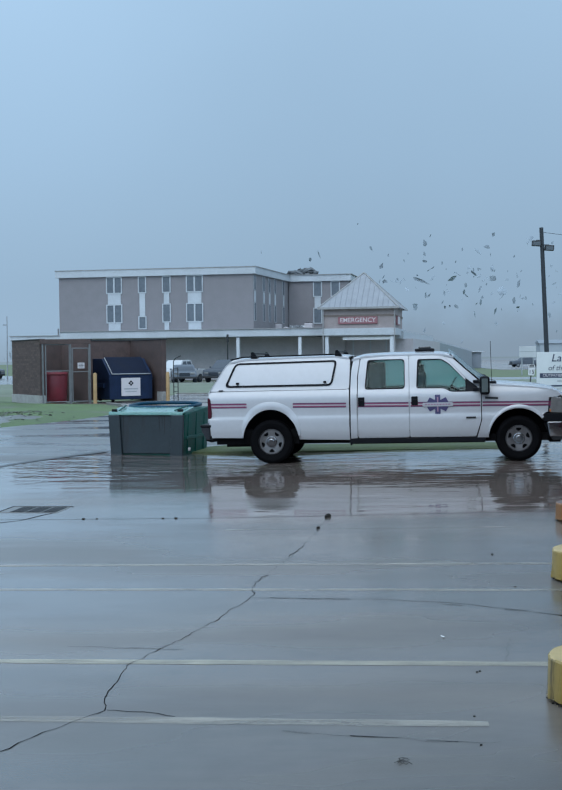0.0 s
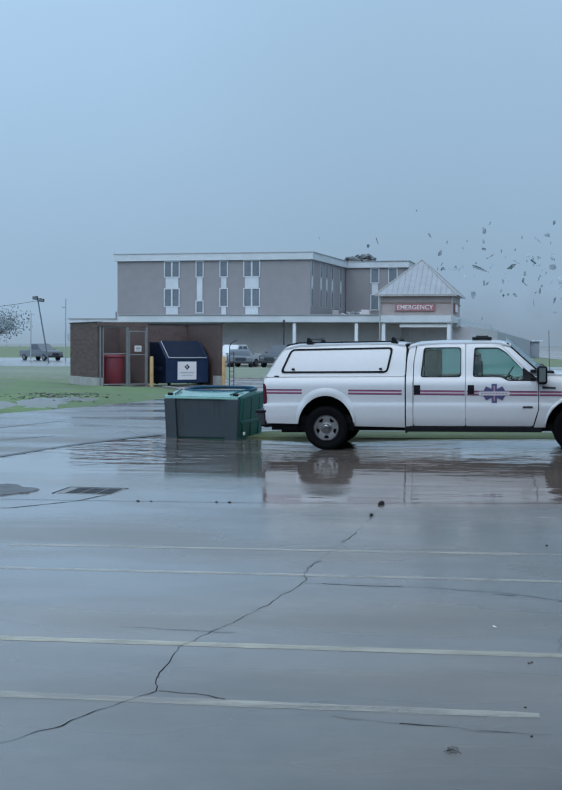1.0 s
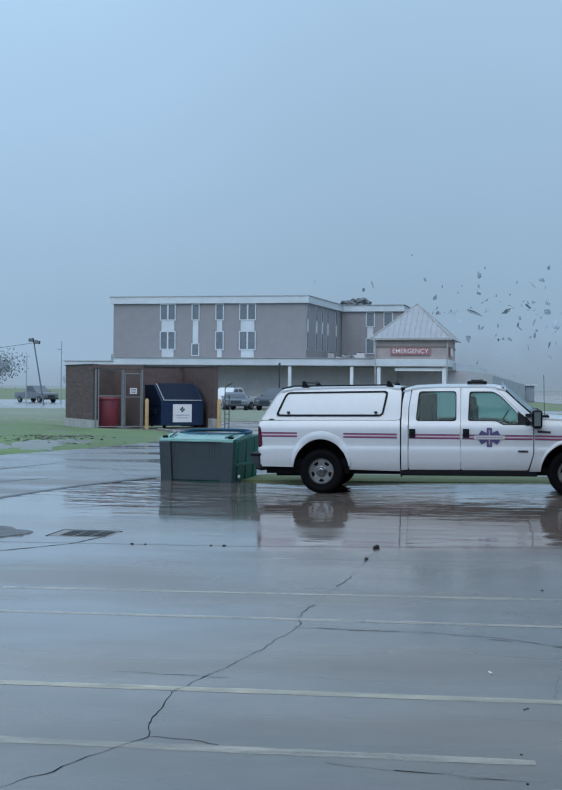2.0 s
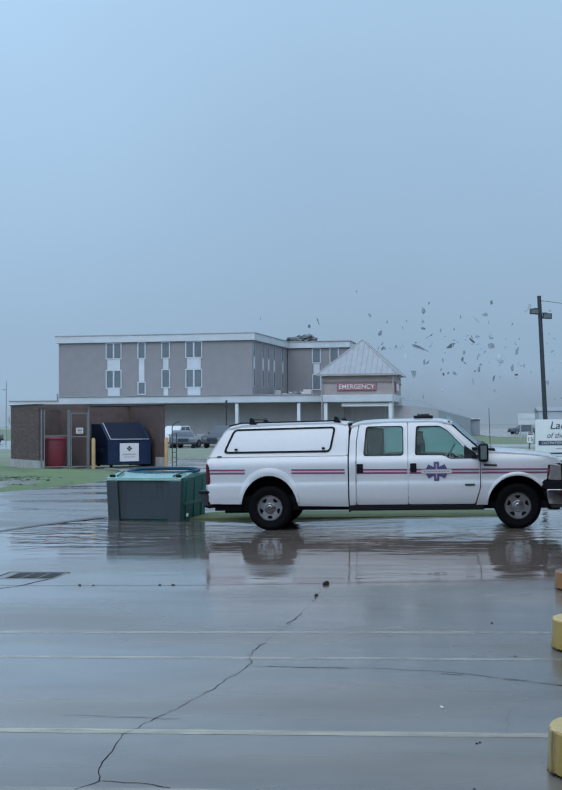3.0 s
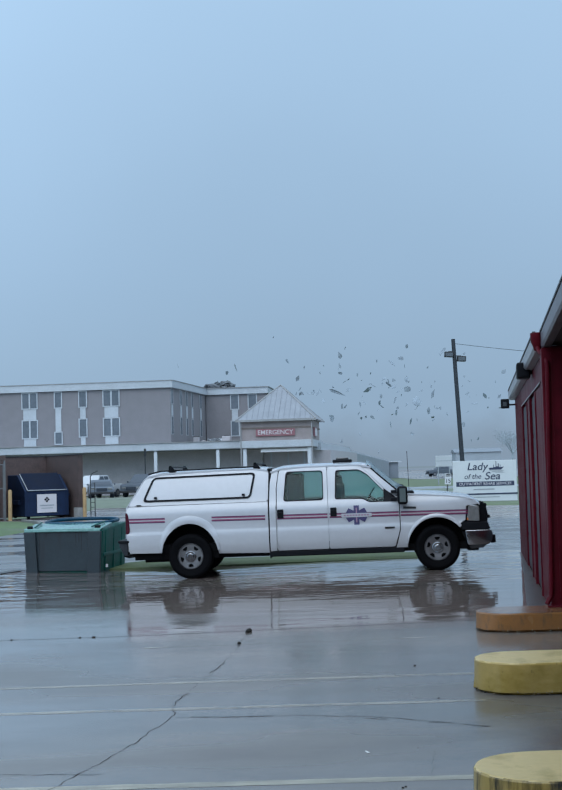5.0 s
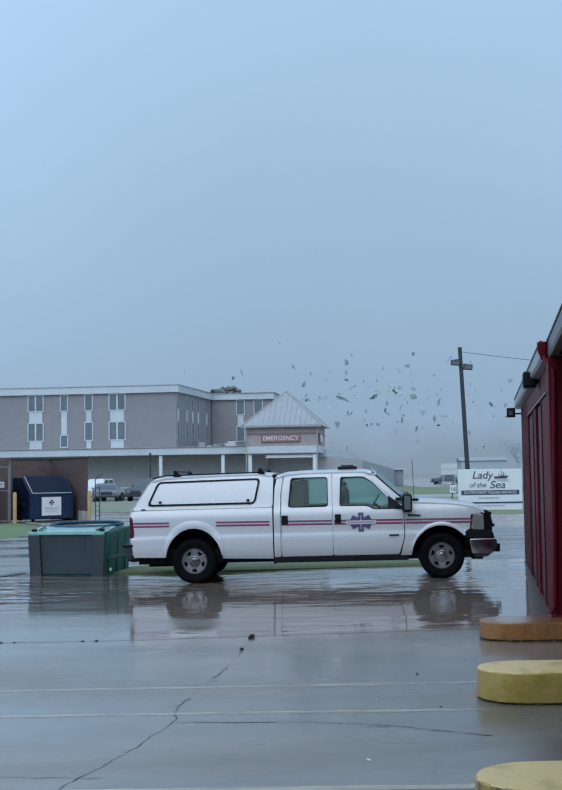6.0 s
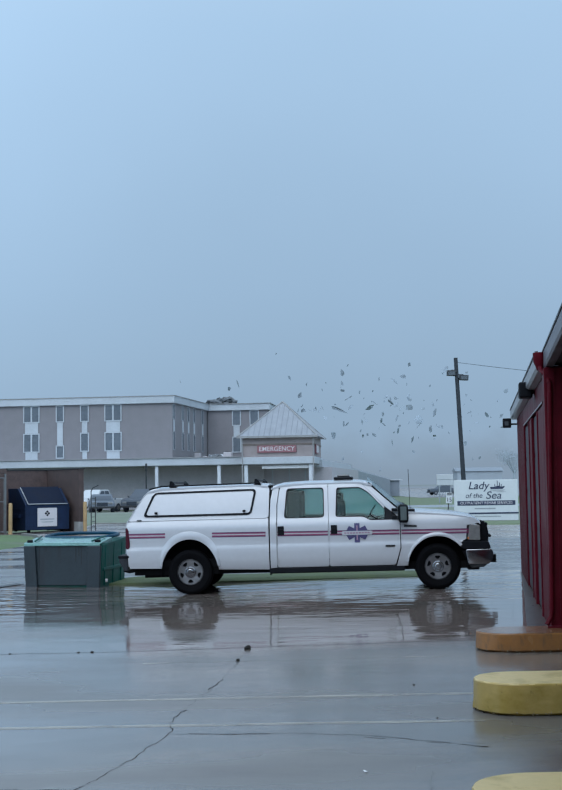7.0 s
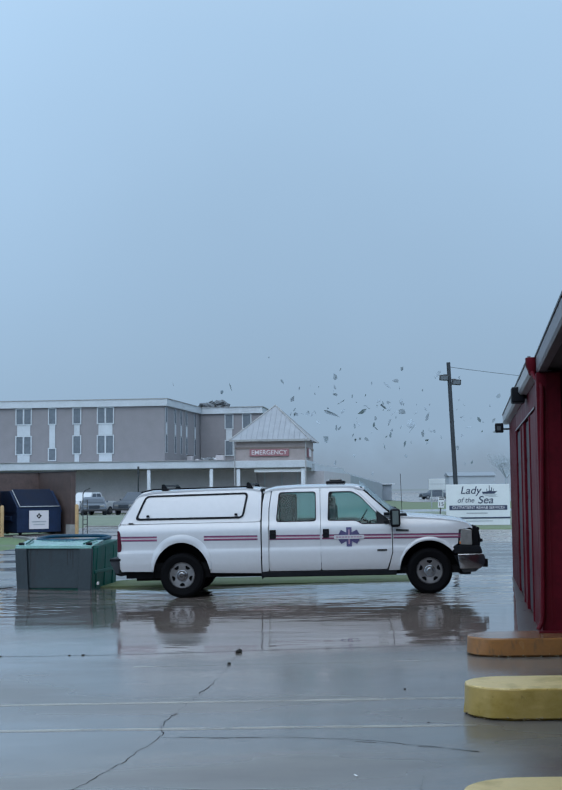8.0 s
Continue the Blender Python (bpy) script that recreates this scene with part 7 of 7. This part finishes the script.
def parked(x, y, heading, paint, pickup, label, name):
    """A parked car or pickup: x forwards from its middle, y across."""
    ob = thing(name, frame_at(x, y, heading, -0.09), label, "car" if not pickup else "pickup truck", "parked vehicles")
    if pickup:
        low = [(-2.75, 0.42), (-2.75, 1.08), (-0.95, 1.10), (-0.9, 1.12), (1.1, 1.12), (2.3, 1.05), (2.65, 0.98), (2.7, 0.45)]
        top = [(-0.95, 1.10), (-0.8, 1.78), (0.45, 1.80), (1.25, 1.12)]
    else:
        low = [(-2.2, 0.38), (-2.25, 0.9), (-1.9, 1.0), (0.9, 0.95), (1.9, 0.85), (2.2, 0.7), (2.2, 0.35)]
        top = [(-1.75, 0.98), (-1.05, 1.42), (0.2, 1.44), (1.05, 0.95)]
    w = 0.95
    body = part("body", prism(rounded(low, 0.12), 2 * w, lambda a, b, d: (a, -w + d, b), 0.04), paint, ob, smooth=40)
    cabin = bmesh.new()
    rings = []
    for s in (-1, 1):
        rings.append([cabin.verts.new((a, s * (w - 0.06 - 0.22 * (b - 1) * (b > 1.2)), b)) for a, b in top])
    n = len(top)
    for k in range(n):
        cabin.faces.new((rings[0][k], rings[0][(k + 1) % n], rings[1][(k + 1) % n], rings[1][k]))
    for r in rings:
        cabin.faces.new(r)
    part("cabin", cabin, paint, ob, smooth=20)

    def skin(a, b, s, out=0.012):
        """A point on the cabin's flank, a little proud of it."""
        return (a, s * (w - 0.06 - 0.22 * (b - 1) * (b > 1.2) + out), b)

    zr, zw = top[1][1], top[0][1]
    for s in (-1, 1):
        lean = lambda side_x, z: top[side_x][0] + (top[1 if side_x == 0 else 2][0] - top[side_x][0]) * (z - zw) / (zr - zw)
        z0, z1 = zw + 0.06 * (zr - zw) + 0.03, zr - 0.07
        centre = (top[1][0] + top[2][0]) / 2 + 0.1
        for p, q in (((lean(0, z0) + 0.16, lean(0, z1) + 0.14), (centre - 0.05, centre - 0.05)), ((centre + 0.05, centre + 0.05), (lean(3, z0) - 0.22, lean(3, z1) - 0.16))):
            bm = bmesh.new()
            bm.faces.new([bm.verts.new(skin(*v, s)) for v in ((p[0], z0), (q[0], z0), (q[1], z1), (p[1], z1))])
            made = bmesh.ops.extrude_face_region(bm, geom=bm.faces[:])
            bmesh.ops.translate(bm, vec=(0, -s * 0.02, 0), verts=[g for g in made["geom"] if isinstance(g, bmesh.types.BMVert)])
            part("side_window", bm, HAZE_GLASS, ob)
    for low_x, high_x, shift in ((3, 2, 0.014), (0, 1, -0.014)):
        bm = bmesh.new()
        foot, head = Vector((top[low_x][0], zw)), Vector((top[high_x][0], zr))
        a, b = foot.lerp(head, 0.12), foot.lerp(head, 0.86)
        half_a, half_b = w - 0.17, w - 0.17 - 0.22 * (zr - 1) * (zr > 1.2)
        bm.faces.new([bm.verts.new(v) for v in ((a.x + shift, -half_a, a.y), (a.x + shift, half_a, a.y), (b.x + shift, half_b, b.y), (b.x + shift, -half_b, b.y))])
        made = bmesh.ops.extrude_face_region(bm, geom=bm.faces[:])
        bmesh.ops.translate(bm, vec=(-shift * 1.6, 0, 0), verts=[g for g in made["geom"] if isinstance(g, bmesh.types.BMVert)])
        part("windscreen" if shift > 0 else "rear_window", bm, HAZE_GLASS, ob)
    part("roof", box(top[1][0] + 0.02, top[2][0] - 0.02, -w + 0.28, w - 0.28, zr - 0.03, zr + 0.035, 0.03), paint, ob)
    for s in (-1, 1):
        part("mirror", box(top[3][0] - 0.28, top[3][0] - 0.18, s * (w + 0.09) - 0.07, s * (w + 0.09) + 0.07, zw + 0.04, zw + 0.18, 0.03), paint, ob)
    front = low[-1][0]
    for s in (-1, 1):
        part("headlamp", box(front - 0.12, front + 0.02, s * 0.62 - 0.17, s * 0.62 + 0.17, 0.68, 0.84, 0.03), LAMP_CLEAR, ob)
    part("grille", box(front - 0.02, front + 0.03, -0.42, 0.42, 0.55, 0.82, 0.02), HAZED_RUBBER, ob)
    part("bumper", box(front - 0.1, front + 0.08, -w + 0.03, w - 0.03, 0.36, 0.52, 0.03), DARK_STEEL, ob)
    for a in (low[0][0] + 0.9, front - 0.85):
        for s in (-1, 1):
            tyre = part("wheel", rod((a, s * (w - 0.2), 0.34), (a, s * (w + 0.02), 0.34), 0.34, None, 20), HAZED_RUBBER, ob)
            part("rim", rod((a, s * (w + 0.02), 0.34), (a, s * (w + 0.035), 0.34), 0.2, None, 14), RIM, tyre)
    return ob


# car paints with distance haze mixed into the colour
PAINT_WHITE = material("hazed_white_paint", (0.50, 0.515, 0.53), 0.3, 0, 0.06, 1)
PAINT_SILVER = material("grey_paint", (0.13, 0.155, 0.185), 0.5, 0, 0.08, 1, shine=0.25)
PAINT_MIST = material("misted_grey_paint", (0.13, 0.15, 0.172), 0.5, 0, 0.08, 1)
PAINT_DARK = material("dark_grey_paint", (0.09, 0.105, 0.125), 0.55, 0, 0.1, 1, shine=0.2)
PAINT_FAR = material("hazed_slate_paint", (0.10, 0.12, 0.145), 0.6, 0, 0.1, 1, shine=0.2)
parked(-8.35, 99.5, -118, PAINT_WHITE, True, "white pickup parked before the hospital", "parked_pickup")
parked(-7.75, 97.6, -84, PAINT_SILVER, False, "grey sedan parked before the hospital", "parked_car")
parked(-4.35, 99.4, -112, PAINT_DARK, True, "dark grey pickup parked before the hospital", "parked_pickup")
parked(-31.8, 130, -42, PAINT_MIST, True, "dark pickup behind the lawn, its paint paled for mist", "parked_pickup")
parked(41.0, 203, -168, PAINT_FAR, True, "pickup parked far beyond the lawn, greyed for haze", "parked_pickup")
panel_sign = thing("far_signboard", pose(23.55, 116, -0.1), "small blank white signboard on posts beyond the lawn", "sign")
part("board", box(-0.80, 0.80, -0.06, 0.06, 1.72, 2.78, 0.02), PAINT_WHITE, panel_sign)
part("edge", box(-0.82, 0.82, -0.08, -0.061, 2.26, 2.30), POLE_GREY, panel_sign)
for s in (-0.55, 0.55):
    part("post", rod((s, 0, 0), (s, 0, 1.75), 0.06, None, 8), POLE_GREY, panel_sign)

# pale ground far behind the lawn, whitened to stand for haze and spray
PALE_WET = material("pale_far_ground", (0.28, 0.29, 0.29), 0.22, 0, 0.2, 0.1)
tagged(part("pavement", slab([(-80, 76), (-22, 74), (-22, 150), (-80, 160)], -0.118, -0.085), PALE_WET), "pale ground behind the lawn, whitened for haze and spray", "parking lot", kind="structure")
tagged(part("pavement", slab([(12, 96), (60, 92), (60, 106), (12, 108)], -0.118, -0.085), PALE_WET), "pale wet lot beyond the lawn", "parking lot", kind="structure")

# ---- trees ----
# foliage and warehouse colours are drawn towards the mist behind them
LEAF_FAR = material("hazed_foliage", (0.235, 0.28, 0.30), 0.9, 0, 0.3, 0.6)
LEAF_MIST = material("misted_foliage", (0.335, 0.39, 0.42), 0.9, 0, 0.15, 0.6)
PALE_WAREHOUSE = material("misted_steel_siding", (0.33, 0.37, 0.40), 0.7, 0, 0.06, 0.5)
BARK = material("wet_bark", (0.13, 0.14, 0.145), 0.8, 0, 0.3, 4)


def tree(x, y, height, spread, seed, label, leaf=None):
    """A tapered trunk with limbs and a crown of many small leaf clumps, torn by the wind."""
    r = random.Random(seed)
    ob = thing("tree", pose(x, y, -0.12), label, "tree", "trees in the distance")
    trunk = rod((0, 0, 0), (0.15, 0, height * 0.45), height * 0.035, height * 0.02, 8)
    crown_bm = bmesh.new()
    for k in range(11):
        a, up = r.uniform(0, 6.283), r.uniform(0.3, 0.95)
        tip = Vector((math.cos(a) * spread * r.uniform(0.4, 1.0), math.sin(a) * spread * r.uniform(0.4, 1.0), height * (0.45 + 0.5 * up)))
        rod((0.15, 0, height * 0.42), tip, height * 0.014, height * 0.004, 6, trunk)
        for _ in range(110):
            c = tip + Vector((r.gauss(0, 1), r.gauss(0, 1), r.gauss(0, 0.7))) * spread * 0.27
            s = spread * r.uniform(0.012, 0.034)
            m = Matrix.LocRotScale(c, Euler((r.uniform(0, 6), r.uniform(0, 6), r.uniform(0, 6))), (s * 1.4, s, s * 0.5))
            bmesh.ops.create_icosphere(crown_bm, subdivisions=1, radius=1.0, matrix=m)
    part("trunk", trunk, leaf or BARK, ob)
    part("crown", crown_bm, leaf or LEAF_FAR, ob, "wind-torn crown, its green greyed for haze")
    return ob


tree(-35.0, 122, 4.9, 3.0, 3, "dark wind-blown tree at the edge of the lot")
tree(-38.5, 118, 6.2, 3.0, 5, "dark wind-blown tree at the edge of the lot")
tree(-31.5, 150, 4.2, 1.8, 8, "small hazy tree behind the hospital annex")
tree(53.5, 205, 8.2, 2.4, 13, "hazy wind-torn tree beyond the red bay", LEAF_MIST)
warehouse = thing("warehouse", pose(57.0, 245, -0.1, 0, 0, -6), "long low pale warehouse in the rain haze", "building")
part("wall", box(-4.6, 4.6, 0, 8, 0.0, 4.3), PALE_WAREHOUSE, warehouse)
# roof tone is matched to the mist
part("roof", prism([(-0.3, 4.3), (8.3, 4.3), (4.0, 5.1)], 9.8, lambda a, b, d: (-4.9 + d, a, b)), material("misted_steel_roof", (0.215, 0.245, 0.275), 0.7, 0, 0.06, 0.5), warehouse, "pale low-pitched roof")

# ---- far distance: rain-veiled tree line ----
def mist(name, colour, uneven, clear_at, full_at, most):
    """Far trees behind rain: haze given off as a pale glow that thins upwards along an uneven edge."""
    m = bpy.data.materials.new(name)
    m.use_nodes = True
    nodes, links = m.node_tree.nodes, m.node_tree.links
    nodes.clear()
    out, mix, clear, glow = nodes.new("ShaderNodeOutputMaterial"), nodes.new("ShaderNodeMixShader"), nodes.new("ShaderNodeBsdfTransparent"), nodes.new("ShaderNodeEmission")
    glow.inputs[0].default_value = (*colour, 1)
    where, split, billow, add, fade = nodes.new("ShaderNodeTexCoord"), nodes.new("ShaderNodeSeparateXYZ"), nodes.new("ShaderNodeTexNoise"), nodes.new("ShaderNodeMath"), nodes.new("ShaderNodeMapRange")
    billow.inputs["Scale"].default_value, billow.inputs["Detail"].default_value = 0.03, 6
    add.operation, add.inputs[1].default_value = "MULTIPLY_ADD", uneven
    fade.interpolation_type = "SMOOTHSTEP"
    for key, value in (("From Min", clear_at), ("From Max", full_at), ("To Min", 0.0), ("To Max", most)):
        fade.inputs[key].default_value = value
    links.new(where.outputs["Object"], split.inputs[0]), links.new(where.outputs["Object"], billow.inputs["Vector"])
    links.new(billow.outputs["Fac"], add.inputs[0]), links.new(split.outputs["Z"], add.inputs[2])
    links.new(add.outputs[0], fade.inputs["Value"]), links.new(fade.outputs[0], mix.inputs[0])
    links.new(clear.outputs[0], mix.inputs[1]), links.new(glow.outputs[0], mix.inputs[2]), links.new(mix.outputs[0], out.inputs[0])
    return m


def distance_band(name, a0, a1, radius, height, mat, label):
    """A curved band of far distance round the place, between two bearings from straight ahead."""
    bm = bmesh.new()
    last = None
    for a in np.linspace(a0, a1, 60):
        x, y = radius * math.sin(radians(a)), radius * math.cos(radians(a))
        pair = [bm.verts.new((x, y, z)) for z in (-1.0, height)]
        if last:
            bm.faces.new((last[0], pair[0], pair[1], last[1]))
        last = pair
    return tagged(part(name, bm, mat), label, "backdrop", kind="structure")


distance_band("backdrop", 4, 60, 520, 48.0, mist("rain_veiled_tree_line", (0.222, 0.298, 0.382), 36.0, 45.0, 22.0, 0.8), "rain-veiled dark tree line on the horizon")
# this glowing band is haze alone, blending the horizon into the sky
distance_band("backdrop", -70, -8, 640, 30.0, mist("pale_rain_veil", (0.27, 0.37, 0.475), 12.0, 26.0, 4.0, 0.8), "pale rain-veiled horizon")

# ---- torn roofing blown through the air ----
# shred colour is lifted towards the sky tone to stand for haze
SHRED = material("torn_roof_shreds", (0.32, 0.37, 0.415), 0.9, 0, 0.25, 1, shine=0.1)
shreds = bmesh.new()
wind = random.Random(12)
for k in range(150):
    y = wind.uniform(124, 142)
    az = min(0.27, max(-0.03, wind.gauss(0.150, 0.065)))
    el = min(0.110, max(0.012 + 0.05 * (az < 0.1), wind.gauss(0.056, 0.019)))
    size = wind.choice((0.12, 0.16, 0.2, 0.25, 0.32, 0.4, 0.5)) * wind.uniform(0.8, 1.3)
    long = wind.uniform(0.4, 0.9)
    if k in (7, 31, 55):
        size, long = 1.15 if k == 7 else 0.75, 0.22 if k != 55 else 0.8
    m = Matrix.LocRotScale((az * y, y, 1.8 + el * y), Euler([wind.uniform(0, 6.3) for _ in range(3)]), (size, size * long, size * 0.35))
    sides = wind.randrange(4, 7)
    rim = [(math.cos(6.283 * j / sides) * wind.uniform(0.45, 1.2), math.sin(6.283 * j / sides) * wind.uniform(0.45, 1.2)) for j in range(sides)]
    low, high = [], []
    for a, b in rim:
        curl = 0.5 * noise.noise((a * 1.4, b * 1.4, k * 3.7))
        low.append(shreds.verts.new(m @ Vector((a, b, curl)))), high.append(shreds.verts.new(m @ Vector((a, b, curl + 0.14))))
    hub_low, hub_high = shreds.verts.new(m @ Vector((0, 0, 0.15))), shreds.verts.new(m @ Vector((0, 0, 0.3)))
    for j in range(sides):
        e = (j + 1) % sides
        shreds.faces.new((low[j], low[e], hub_low)), shreds.faces.new((high[e], high[j], hub_high)), shreds.faces.new((low[j], high[j], high[e], low[e]))
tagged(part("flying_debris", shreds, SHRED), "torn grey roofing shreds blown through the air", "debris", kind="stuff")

# ---- bricks of the enclosure's side wall, each a piece on one shared mesh ----
brick_bm = box(0.0, 0.022, 0.004, 0.279, 0.005, 0.087)
brick_mesh = bpy.data.meshes.new("brick")
brick_bm.to_mesh(brick_mesh)
brick_bm.free()
brick_mesh.materials.append(BRICK_DARK)
lay = random.Random(2)
for course in range(24):
    z = 0.362 + course * 0.0955
    for k in range(13):
        piece = new("brick", brick_mesh)
        piece.parent = side_wall
        start = 0.0 if course % 2 or k == 0 else -0.142
        piece.location = (0.002 + lay.uniform(-0.003, 0.003), start + k * 0.284, z)
        if course % 2 == 0 and k in (0, 12):
            piece.scale.y = 0.5 if k == 0 else 1.45
